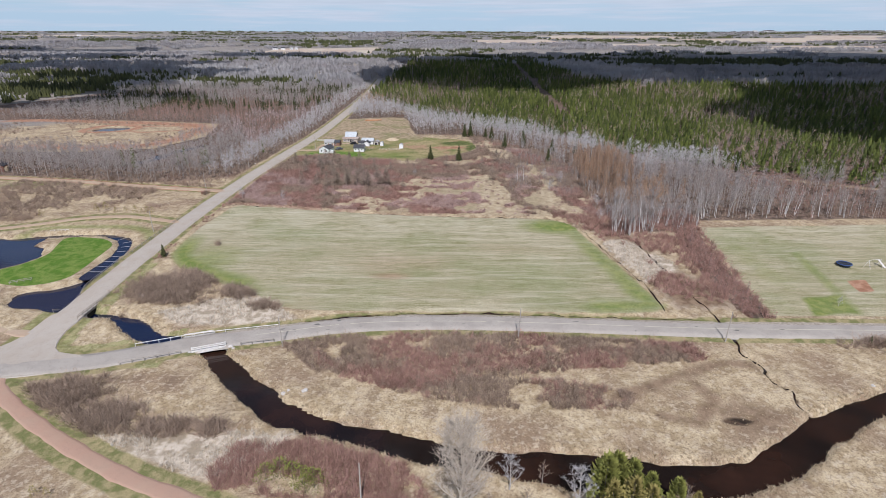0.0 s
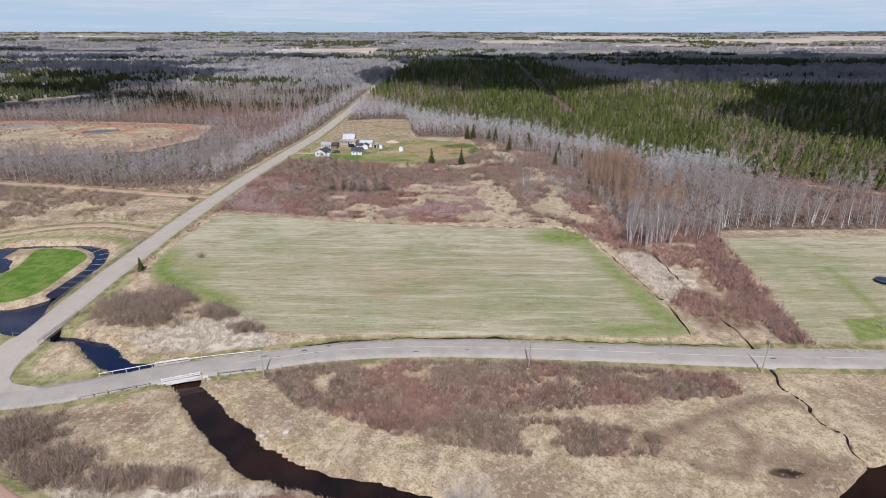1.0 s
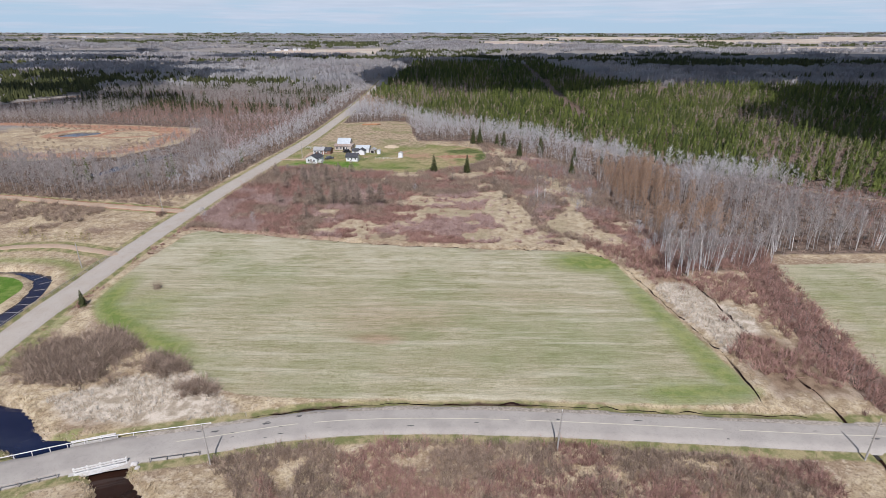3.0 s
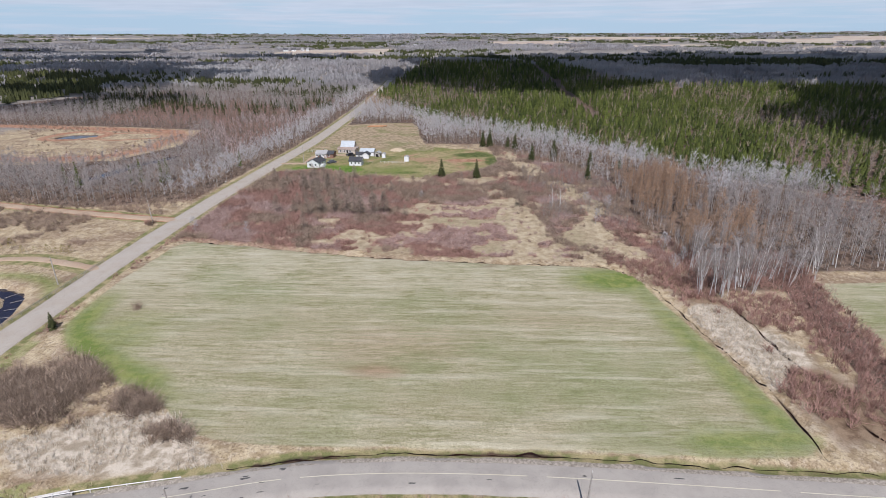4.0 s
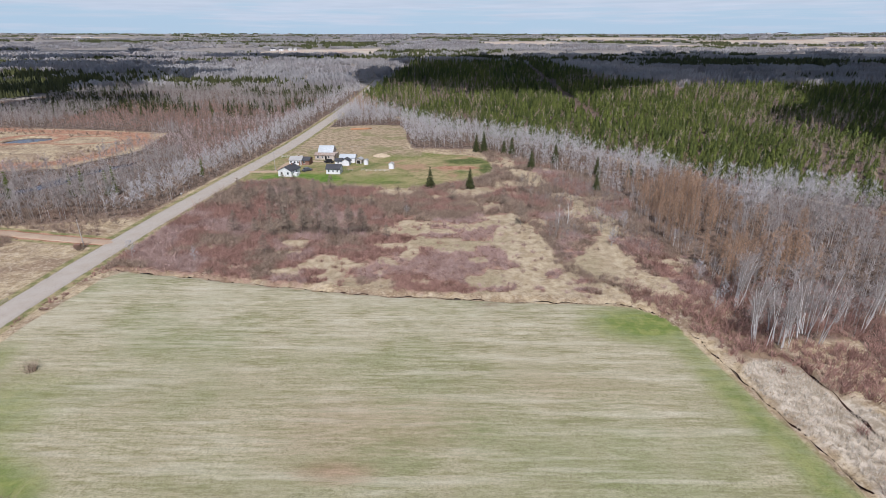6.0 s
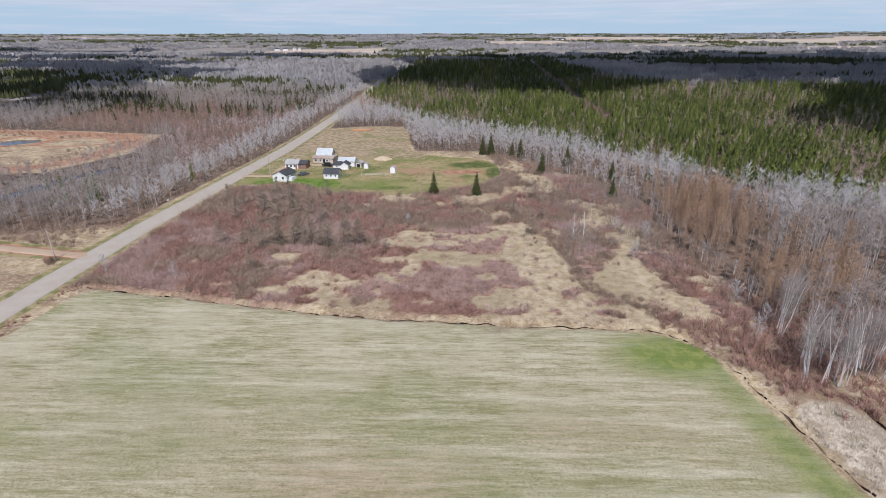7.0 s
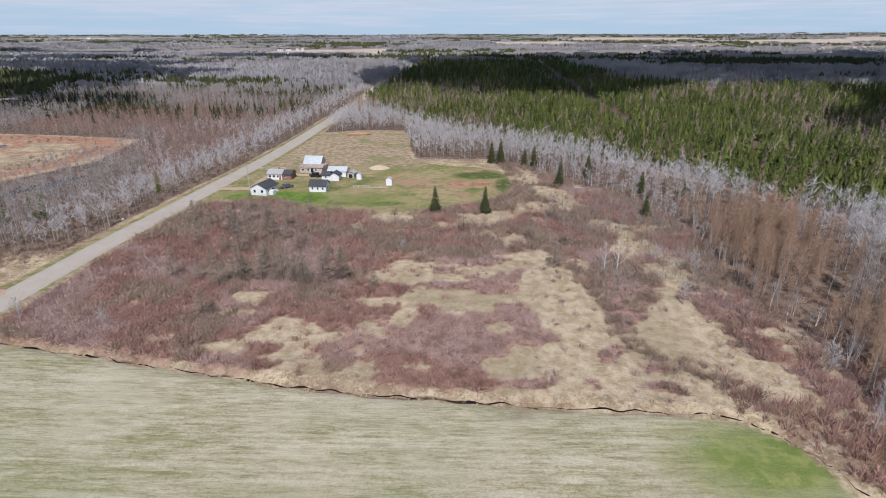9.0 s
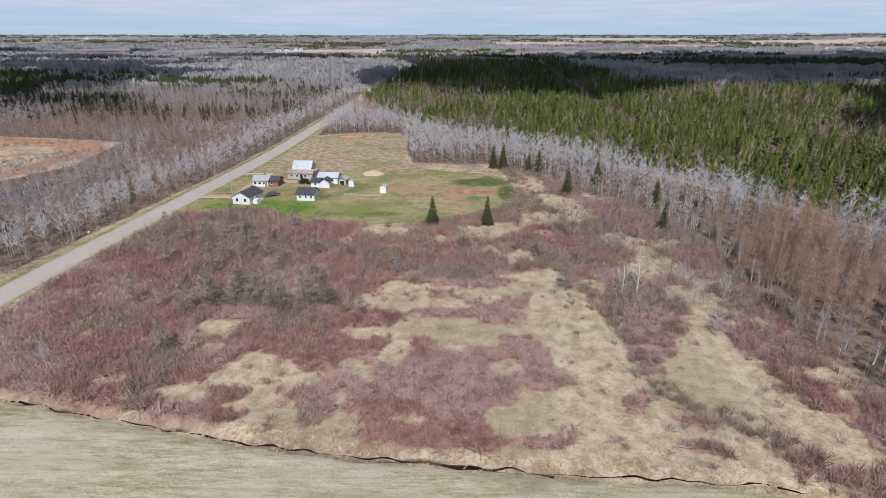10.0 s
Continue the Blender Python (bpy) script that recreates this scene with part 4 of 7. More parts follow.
def bare_tree(h, r, limbs=11, twigs=34, spread=0.2, lean=0.03, low=0.3, stems=1, thick=0.013, tw=0.05):
    """A leafless broadleaf: pale stem or stems, rising limbs, a haze of twigs."""
    out = []
    for s in range(stems):
        tilt = r.normal(0, lean + 0.06 * (stems > 1), 2)
        foot = r.normal(0, 0.25, 2) * (stems > 1)
        top = h * r.uniform(0.85, 1.05)
        pts = [(foot[0], foot[1], -0.3)] + [(foot[0] + tilt[0] * top * t + r.normal(0, 0.012) * top, foot[1] + tilt[1] * top * t + r.normal(0, 0.012) * top, top * t) for t in (0.35, 0.7, 1.0)]
        rad = [thick * top, thick * top * 0.75, thick * top * 0.42, 0.02]
        out.append((*stem(pts, rad), 0))
        p = np.array(pts)
        t = r.uniform(low, 0.95, limbs)
        b = np.stack([np.interp(t, [0, 0.35, 0.7, 1.0], p[:, k]) for k in range(3)], 1)
        az = r.uniform(0, 2 * math.pi, limbs)
        reach = spread * top * (1.15 - t) * r.uniform(0.7, 1.3, limbs) * 1.5
        e = b + np.stack([np.cos(az) * reach, np.sin(az) * reach, reach * r.uniform(0.6, 1.6, limbs)], 1)
        out.append((*slivers(b, e, 0.0025 * top + 0.015, r), 1))
        i = r.integers(0, limbs, twigs)
        u = r.uniform(0.25, 1.0, twigs)[:, None]
        tb = b[i] * (1 - u) + e[i] * u
        te = tb + np.stack([r.normal(0, 0.058, twigs), r.normal(0, 0.058, twigs), r.uniform(0.02, 0.15, twigs)], 1) * top
        out.append((*slivers(tb, te, tw * r.uniform(0.7, 1.6, twigs), r), 1))
    return joined(out)


def shrub(h, r, n=30, spread=0.55, w=0.055):
    foot = np.stack([r.normal(0, 0.16, n) * h, r.normal(0, 0.16, n) * h, np.full(n, -0.1)], 1)
    az, out = r.uniform(0, 2 * math.pi, n), np.abs(r.normal(0, spread, n)) * h
    tip = foot + np.stack([np.cos(az) * out, np.sin(az) * out, h * r.uniform(0.45, 1.05, n)], 1)
    k = n // 2
    i = r.integers(0, n, k)
    u = r.uniform(0.4, 0.8, k)[:, None]
    b = foot[i] * (1 - u) + tip[i] * u
    e = b + np.stack([r.normal(0, 0.16, k), r.normal(0, 0.16, k), r.uniform(0.12, 0.34, k)], 1) * h
    return joined([(*slivers(foot, tip, w * r.uniform(0.6, 1.5, n), r), 0), (*slivers(b, e, w * 0.9, r), 0)])


def conifer(h, r, layers=7, arms=8, wide=0.19, droop=0.35, sparse=0.0, bare=0.06):
    """A spruce: a stem with tiers of drooping, pointed boughs."""
    out = [(*stem([(0, 0, -0.3), (0, 0, h * 0.97)], [0.012 * h + 0.03, 0.01]), 0)]
    b, e, w = [], [], []
    for k in range(layers):
        t = bare + (1 - bare) * (k + r.uniform(-0.15, 0.15)) / layers
        reach = wide * h * (1 - t) ** 0.85 + 0.03 * h
        for a in range(arms):
            if r.random() < sparse:
                continue
            az = 2 * math.pi * (a + r.uniform(-0.3, 0.3) + 0.5 * k) / arms
            q = reach * r.uniform(0.7, 1.15)
            z0 = h * t + 0.10 * h
            b.append((math.cos(az) * 0.02 * h, math.sin(az) * 0.02 * h, z0))
            e.append((math.cos(az) * q, math.sin(az) * q, z0 - droop * q - 0.03 * h))
            w.append(2.3 * math.pi * reach / arms)
    b, e, w = np.array(b), np.array(e), np.array(w)
    flat = e - b
    across = np.stack([-flat[:, 1], flat[:, 0], np.zeros(len(b))], 1)
    across /= np.linalg.norm(across, axis=1, keepdims=True) + 1e-9
    mid = b * 0.42 + e * 0.58
    mid[:, 2] -= 0.02 * h
    v = np.stack([b, mid - across * w[:, None] * 0.42, e, mid + across * w[:, None] * 0.42], 1).reshape(-1, 3)
    i = np.arange(len(b))[:, None] * 4
    f = np.concatenate([i + np.array([[0, 1, 2]]), i + np.array([[0, 2, 3]])])
    out.append((v, f, 1))
    return joined(out)


def spire(h, r, n=36, wide=0.22):
    """A plain spruce for dense stands: ragged sprays laid over one another like shingles, to a point."""
    t = np.sort(r.uniform(0.1, 1.0, n) ** 0.85)
    az = np.arange(n) * 2.4 + r.normal(0, 0.5, n)
    rad = wide * h * (1.06 - t) ** 0.8 * r.uniform(0.65, 1.2, n)
    side = np.stack([-np.sin(az), np.cos(az), 0 * az], 1) * (rad * r.uniform(0.4, 0.75, n) + 0.012 * h)[:, None]
    out = np.stack([np.cos(az) * rad, np.sin(az) * rad, (t - r.uniform(0.02, 0.09, n)) * h], 1)
    top = np.stack([np.cos(az) * rad * 0.2, np.sin(az) * rad * 0.2, np.minimum(t + r.uniform(0.07, 0.16, n), 1.03) * h], 1)
    lean = r.uniform(-0.05, 0.05, (n, 1)) * h * np.array([[0, 0, 1.0]])
    v = np.stack([out - side - lean, out + side + lean, top], 1).reshape(-1, 3)
    return joined([(v, np.arange(3 * n).reshape(-1, 3), 1)])


def larch(h, r, tiers=20, per=4, wide=0.17, w=0.09, lift=0.35):
    """A leafless larch: a straight stem with many fine level boughs, each with hanging twigs."""
    n = tiers * per
    t = np.repeat(np.linspace(0.14, 0.97, tiers), per) + r.uniform(-0.02, 0.02, n)
    az = r.uniform(0, 2 * math.pi, n)
    reach = wide * h * (1.03 - t) ** 0.7 * r.uniform(0.6, 1.2, n)
    b = np.stack([0 * t, 0 * t, t * h], 1)
    e = b + np.stack([np.cos(az) * reach, np.sin(az) * reach, reach * r.uniform(lift, lift + 0.7, n)], 1)
    k = int(n * 1.4)
    i = r.integers(0, n, k)
    u = r.uniform(0.35, 1.0, k)[:, None]
    tb = b[i] * (1 - u) + e[i] * u
    te = tb + np.stack([r.normal(0, 0.04, k), r.normal(0, 0.04, k), r.uniform(-0.03, 0.06, k)], 1) * h
    return joined([(*stem([(0, 0, -0.3), (0, 0, h * 0.5), (0, 0, h)], [0.011 * h, 0.007 * h, 0.01]), 0), (*slivers(e, b, w * 0.6, r), 1), (*slivers(tb, te, w, r), 1)])


def far_grove(r, kind):
    """A far clump of woodland about ten metres wide, crowns side by side."""
    out = []
    for k in range(4):
        x, y, h = r.normal(0, 3.2), r.normal(0, 3.2), r.uniform(0.65, 1.05) * (9.5 if kind == "spruce" else 8.5)
        if kind == "spruce":
            n, rad = 4, r.uniform(1.7, 2.6)
            a = 2 * math.pi * (np.arange(n) + r.random()) / n
            ring = np.stack([x + rad * np.cos(a), y + rad * np.sin(a), np.full(n, h * 0.12)], 1)
            v = np.concatenate([ring, [[x, y, h]]])
            out.append((v, np.array([(i, (i + 1) % n, n) for i in range(n)]), 0))
        else:
            n = 12
            az = r.uniform(0, 2 * math.pi, n)
            foot = np.stack([x + r.normal(0, 0.8, n), y + r.normal(0, 0.8, n), np.zeros(n)], 1)
            tip = foot + np.stack([np.cos(az) * 2.2, np.sin(az) * 2.2, h * r.uniform(0.6, 1.05, n)], 1)
            v, f = slivers(tip, foot, r.uniform(0.7, 1.4, n), r)
            out.append((v, f, 0))
    return joined(out)


def cedar(h, r, n=620, wide=0.26):
    """A full, ragged evergreen: small sprays of foliage round a stem."""
    t = r.uniform(0.02, 1.0, n) ** 0.8
    az = r.uniform(0, 2 * math.pi, n)
    out = wide * h * np.sqrt(np.clip(1 - t, 0.01, 1)) * np.minimum(1, 0.5 + t * 4) * r.uniform(0.55, 1.1, n) * (1 + 0.18 * np.sin(az * 3 + t * 9))
    c = np.stack([np.cos(az) * out, np.sin(az) * out, t * h * 0.97], 1)
    tip = c + np.stack([np.cos(az) * 0.05, np.sin(az) * 0.05, r.uniform(0.0, 0.09, n)], 1) * h * r.uniform(0.7, 1.3, n)[:, None]
    return joined([(*stem([(0, 0, -0.3), (0, 0, h * 0.95)], [0.018 * h, 0.01]), 0), (*slivers(c, tip, 0.055 * h, r), 1)])


def stand(name, protos, x, y, size, mats, label, category, tones=None, group="", kind="stuff", sink=0.0, stretch=None):
    """One joined stand of plants, each one of the shapes, turned and scaled."""
    n = len(x)
    if n == 0:
        return None
    z = sheet_z(x, y) - sink
    rot = rng.uniform(0, 2 * math.pi, n)
    pick = rng.integers(0, len(protos), n)
    tones = rng.uniform(0, 1, n) if tones is None else tones
    V, F, MI, T, k = [], [], [], [], 0
    for i, (pv, pf, pm) in enumerate(protos):
        w = np.nonzero(pick == i)[0]
        if not len(w):
            continue
        c, s, q = np.cos(rot[w])[:, None], np.sin(rot[w])[:, None], size[w][:, None]
        hz = q if stretch is None else q * stretch[w][:, None]
        vx = (pv[None, :, 0] * c - pv[None, :, 1] * s) * hz + x[w][:, None]
        vy = (pv[None, :, 0] * s + pv[None, :, 1] * c) * hz + y[w][:, None]
        vz = pv[None, :, 2] * q + z[w][:, None]
        V.append(np.stack([vx, vy, vz], -1).reshape(-1, 3))
        F.append((pf[None] + (np.arange(len(w)) * len(pv))[:, None, None] + k).reshape(-1, 3))
        MI.append(np.tile(pm, len(w)))
        T.append(np.repeat(tones[w], len(pv)))
        k += len(w) * len(pv)
    m = mesh_from(name, np.concatenate(V), np.concatenate(F), mats, np.concatenate(MI), np.concatenate(T))
    return tagged(new(name, m), label, category, group, kind)


def spots(poly, gap, seed, jitter=0.45):
    """Uneven places about gap metres apart inside an outline."""
    r = np.random.default_rng(seed)
    xs, ys = [p[0] for p in poly], [p[1] for p in poly]
    gxs, gys = np.meshgrid(np.arange(min(xs), max(xs), gap), np.arange(min(ys), max(ys), gap))
    x = gxs.ravel() + r.uniform(-jitter, jitter, gxs.size) * gap * 1.4
    y = gys.ravel() + r.uniform(-jitter, jitter, gxs.size) * gap * 1.4
    keep = away(x, y, poly) < 0
    return x[keep], y[keep]


def in_sight(x, y, margin=1.06):
    """Keeps what the whole walk could ever look at: the wedge ahead of it."""
    return np.abs(x) < (y + 40) * 0.82 * margin + 14


r1 = np.random.default_rng(21)
BIRCHES = [bare_tree(12.5, r1, 12, 94, 0.15, 0.03, 0.34, tw=0.075, thick=0.006) for _ in range(7)]
FARBIRCH = [bare_tree(12, r1, 8, 88, 0.15, 0.035, 0.26, tw=0.085, thick=0.005) for _ in range(6)]
MIXBIRCH = [bare_tree(12, r1, 5, 40, 0.14, 0.035, 0.26, tw=0.13, thick=0.005) for _ in range(5)]
GREYS = [bare_tree(7, r1, 10, 40, 0.2, 0.05, 0.15, tw=0.11) for _ in range(6)]
SHRUBS = [shrub(1.0, r1, 29, 0.5, 0.05) for _ in range(8)]
THIN_SHRUBS = [shrub(1.0, r1, 34, 0.5, 0.045) for _ in range(8)]
BIGSHRUBS = [shrub(1.0, r1, 46, 0.62, 0.036) for _ in range(6)]
LARCHES = [larch(13, r1, 24, 8, 0.16, 0.085) for _ in range(5)]
SPRUCE_FAR = [spire(9.4, r1, 30, w) for w in (0.2, 0.22, 0.24, 0.19, 0.26, 0.22)]
SPRUCE_NEAR = [spire(h, r1, 66, w) for h, w in ((9.0, 0.22), (8.4, 0.25), (9.6, 0.2), (8.0, 0.27), (9.2, 0.23), (8.8, 0.21))]
TUFTS = [shrub(1.0, r1, 9, 0.5, 0.11) for _ in range(6)]
REEDS = [shrub(1.0, r1, 10, 0.16, 0.06) for _ in range(6)]

# birch and poplar wood east of the field
x, y = spots(WOOD_EAST, 3.0, 5)
keep = in_sight(x, y) & (rng.random(len(x)) < 0.92)
x, y = x[keep], y[keep]
deep = y > 300
pink = fbm(x, y, 34, 61)
larchy = 1.2 * np.exp(-((x - 69) ** 2 / 170 + (y - 245) ** 2 / 420)) + 1.1 * np.exp(-((x - 74) ** 2 / 120 + (y - 204) ** 2 / 70)) + 0.55 * np.exp(-((x + 50) ** 2 / 900 + (y - 520) ** 2 / 1600))
is_larch = rng.random(len(x)) < np.clip(larchy * 2.1, 0, 0.96)
is_brush = ~is_larch & (pink > 0.63) & ~deep
size = rng.uniform(0.72, 1.15, len(x))
edge_of = away(x, y, WOOD_EAST)
size *= np.where((y < 196) | (x > 100) | (y > 335), np.interp(-edge_of, [0, 12], [0.72, 1.0]), np.interp(-edge_of, [0, 8, 22], [0.36, 0.6, 1.0]))
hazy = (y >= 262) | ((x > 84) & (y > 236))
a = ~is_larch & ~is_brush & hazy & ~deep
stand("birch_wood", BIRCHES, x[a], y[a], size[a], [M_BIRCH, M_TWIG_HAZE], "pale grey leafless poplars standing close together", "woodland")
a = ~is_larch & ~is_brush & ~hazy & ~deep
stand("birch_wood", BIRCHES, x[a], y[a], size[a], [M_BIRCH, M_TWIG_GREY], "bare grey birch and poplar trees with pale thin stems", "woodland")
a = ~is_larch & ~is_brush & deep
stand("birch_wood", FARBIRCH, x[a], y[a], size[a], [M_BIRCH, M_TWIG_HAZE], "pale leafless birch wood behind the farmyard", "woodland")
a = is_brush
stand("maple_wood", GREYS, x[a], y[a], size[a] * 0.95, [M_BARK, M_TWIG_RED], "bare reddish young maples and alders", "woodland")
a = is_larch & (rng.random(len(x)) < 0.72)
stand("larch_wood", LARCHES, x[a], y[a], size[a] * 1.02, [M_BARK, M_LARCH], "orange-brown leafless larches standing close together", "woodland")
bx, by = spots(WOOD_EAST, 3.8, 8)
a = in_sight(bx, by) & (by < 330)
stand("undergrowth", SHRUBS, bx[a], by[a], rng.uniform(0.9, 2.0, a.sum()), [M_TWIG_BROWN], "low brown undergrowth below bare trees", "undergrowth")

# spruce plantation
x, y = spots(SPRUCE_EAST, 3.4, 6)
keep = in_sight(x, y)
x, y = x[keep], y[keep]
d = np.hypot(x, y)
keep = rng.random(len(x)) < np.interp(d, [320, 480, 700, 1100], [0.97, 0.8, 0.42, 0.22])
cut = np.abs(x - 104 + (y - 590) * -0.055) < 5
mixed = fbm(x, y, 60, 77)
keep &= ~(cut & (y > 430))
x, y, mixed, d = x[keep], y[keep], mixed[keep], d[keep]
grey = rng.random(len(x)) < np.clip((mixed - 0.44) * 3.2, 0.14, 0.66)
size = rng.uniform(0.55, 1.02, len(x)) * np.interp(d, [350, 700, 1100], [0.84, 1.0, 1.15])
a = ~grey & (d < 440)
stand("spruce_plantation", SPRUCE_NEAR, x[a], y[a], size[a], [M_DARKBARK, M_NEEDLE], "dense green spruce plantation beside grey birches", "woodland")
a = ~grey & (d >= 440)
stand("spruce_plantation", SPRUCE_FAR, x[a], y[a], size[a], [M_DARKBARK, M_NEEDLE], "dense green spruce plantation with pointed tops", "woodland")
a = grey & (rng.random(len(x)) < np.interp(d, [350, 600], [0.85, 0.5]))
stand("mixed_wood", MIXBIRCH, x[a], y[a], size[a] * 1.12, [M_BIRCH, M_TWIG_BROWN], "bare grey-brown trees mixed through the spruces", "woodland")

# woods west of the straight road
x, y = spots(WOOD_WEST, 3.1, 9)
keep = in_sight(x, y) & (x > -330) & (away(x, y, PIT_RIVER) > 4) & (rng.random(len(x)) < np.interp(y, [300, 450, 640], [1.0, 0.7, 0.5]))
x, y = x[keep], y[keep]
d = np.hypot(x, y)
tone = fbm(x, y, 46, 91)
by_road = from_line(x, y, SIDE_ROAD) < 22
red = (tone > np.interp(y, [268, 290, 440, 520], [0.9, 0.44, 0.46, 0.6])) & ~by_road & (x > -240) & (y < 520)
dark = ~by_road & (rng.random(len(x)) < np.clip((fbm(x, y, 60, 33) - 0.5) * 4 * np.clip((y - 440) / 120, 0, 1), 0, 0.6))
size = rng.uniform(0.7, 1.1, len(x))
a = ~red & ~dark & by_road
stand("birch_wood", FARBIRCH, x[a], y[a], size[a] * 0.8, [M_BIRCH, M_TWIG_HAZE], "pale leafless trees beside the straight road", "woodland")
a = ~red & ~dark & ~by_road
stand("birch_wood", FARBIRCH, x[a], y[a], size[a] * np.interp(y[a], [262, 285], [1.0, 0.8]), [M_BIRCH, M_TWIG_GREY], "grey leafless trees along the straight road", "woodland")
for a, m in ((red & ~dark & (tone > 0.56), M_TWIG_RED), (red & ~dark & (tone <= 0.56), M_TWIG_MAUVE)):
    stand("maple_wood", GREYS, x[a], y[a], size[a] * 0.9, [M_BARK, m], "low mauve and reddish leafless scrub beyond the road", "woodland")
a = dark
stand("spruce_wood", SPRUCE_FAR, x[a], y[a], size[a] * 0.82, [M_DARKBARK, M_NEEDLE_DARK], "dark spruces among bare trees", "woodland")
bx, by = spots([(-98, 238), (-90, 300), (-86, 360), (-104, 360), (-124, 300), (-150, 250)], 2.2, 12)
stand("undergrowth", SHRUBS, bx, by, rng.uniform(0.9, 2.2, len(bx)), [M_TWIG_BROWN], "brown roadside brush below bare trees", "undergrowth")

# shrub meadow between the hay field and the farmyard
x, y = spots(MEADOW, 0.9, 14)
thick = meadow_cover(x, y)
keep = (rng.random(len(x)) < np.clip(thick, 0.04, 0.95)) & (from_line(x, y, SIDE_ROAD) > 6.5) & (away(x, y, YARD) > 0.5) & (from_line(x, y, FIELD_DITCH) > 1.8)
x, y, thick = x[keep], y[keep], thick[keep]
reds = fbm(x, y, 9, 71) + 0.12 * (rng.random(len(x)) - 0.5) + 0.18 * np.exp(-((x + 5) ** 2 / 700 + (y - 215) ** 2 / 250)) + 0.05 * (y < 256) > 0.55
tall = (np.interp(x, [-60, -30, 0, 30], [1.75, 1.5, 1.35, 1.35]) + 0.7 * np.clip((y - 232) / 20, 0, 1)) * rng.uniform(0.55, 1.25, len(x))
wide = np.interp(y, [225, 245], [1.5, 1.25])
lilac = (fbm(x, y, 13, 171) - 0.12 * np.clip((y - 232) / 20, 0, 1) + 0.2 * np.exp(-((x - 0) ** 2 / 900 + (y - 218) ** 2 / 500))) > 0.58
a = lilac
stand("lilac_shrubs", THIN_SHRUBS, x[a], y[a], tall[a] * 0.85, [M_TWIG_PINK], "low lilac-grey bare shrubs in a dry meadow", "shrubs", stretch=wide[a])
a = reds & ~lilac
stand("red_shrubs", THIN_SHRUBS, x[a], y[a], tall[a] * 0.95, [M_TWIG_RED], "low reddish bare shrubs in a dry meadow", "shrubs", stretch=wide[a])
a = ~reds & ~lilac
stand("brown_shrubs", THIN_SHRUBS, x[a], y[a], tall[a], [M_TWIG_BROWN], "brown bare alder shrubs in a dry meadow", "shrubs", stretch=wide[a])

line = np.array(smooth_line(MEADOW_DITCH, 0.6))
bush = np.concatenate([line + rng.normal(0, 1.1, line.shape) for _ in range(2)])
stand("ditch_brush", BIGSHRUBS, bush[:, 0], bush[:, 1], rng.uniform(1.0, 2.1, len(bush)), [M_TWIG_BROWN], "dark brown brush along the meadow ditch", "shrubs")

x, y = spots([(28, 222), (30, 262), (24, 280), (34, 298), (50, 294), (60, 264), (60, 222), (53, 214), (44, 230)], 1.8, 43)
keep = fbm(x, y, 8, 105) > 0.42
x, y = x[keep], y[keep]
grey = fbm(x, y, 7, 106) > 0.5
for a, m in ((grey, M_TWIG_GREY), (~grey, M_TWIG_BROWN)):
    stand("scrub_trees", GREYS, x[a], y[a], rng.uniform(0.32, 0.72, a.sum()), [M_BARK, m], "low grey-brown leafless scrub trees in the meadow", "shrubs")

# brush along the ditches, the hedge and the strip east of the field
x, y = spots([(40, 190), (50, 232), (40, 262), (60, 205), (92, 196), (82, 118), (70, 118), (57, 134), (56, 152), (50, 176), (44, 187)], 1.3, 15)
d = np.minimum.reduce([from_line(x, y, HEDGE_EAST) - 2.5, np.abs(from_line(x, y, FIELD_DITCH) - 3.0) + np.where(y < 160, 2.0, 0), from_line(x, y, MEADOW_DITCH) - 1.0, np.where(y > 176, 0.6 + 4.5 * (1 - meadow_cover(x, y)) * (y > 192), 9)])
keep = (d < 2.4 * fbm(x, y, 9, 81) + 0.3) | ((fbm(x, y, 7, 83) > 0.42) & (y < 180))
keep &= (away(x, y, FIELD) > 3.0) & (from_line(x, y, MAIN_ROAD) > 5) & (away(x, y, FIELD_EAST) > 0) & ((away(x, y, REEDS_EAST) > 0) | (fbm(x, y, 5, 84) > 0.64))
x, y = x[keep], y[keep]
stand("hedge_brush", SHRUBS, x, y, rng.uniform(1.1, 2.6, len(x)), [M_TWIG_RED], "tangled reddish-brown brush along ditch and hedge", "shrubs")
x, y = spots([(74, 121), (82, 121), (84, 150), (90, 193), (83, 193), (78, 160), (74, 138)], 2.4, 16)
stand("hedge_saplings", GREYS, x, y, rng.uniform(0.3, 0.6, len(x)), [M_BARK, M_TWIG_RED], "young bare trees in the hedge row", "shrubs")

# alder thickets of the marsh
THICKETS = ([(-37, 107.5), (-24, 111.5), (16, 111.8), (57, 107.8), (57.5, 101), (38, 98.6), (20, 96.5), (2, 92), (-12, 91), (-18, 94), (-27, 97)], [(-15, 93.5), (24, 94), (38, 89.4), (35, 84.6), (14, 84.8), (4, 86.5), (-7, 89)])
for k, poly in enumerate(THICKETS):
    x, y = spots(poly, 0.72, 17 + k)
    keep = (fbm(x, y, 8, 101) > (0.34 if k == 0 else 0.36)) & (from_line(x, y, MAIN_ROAD) > 4.6)
    x, y = x[keep], y[keep]
    ruddy = fbm(x, y, 10, 181) + 0.3 * (rng.random(len(x)) - 0.5) > 0.56
    for a, m in ((ruddy, M_TWIG_RED), (~ruddy, M_TWIG_BROWN)):
        stand("alder_thicket", SHRUBS, x[a], y[a], rng.uniform(0.8, 1.9, a.sum()), [m], "dense brown leafless alder thicket beside the road", "shrubs")
x, y = spots(RED_THICKET, 0.62, 41)
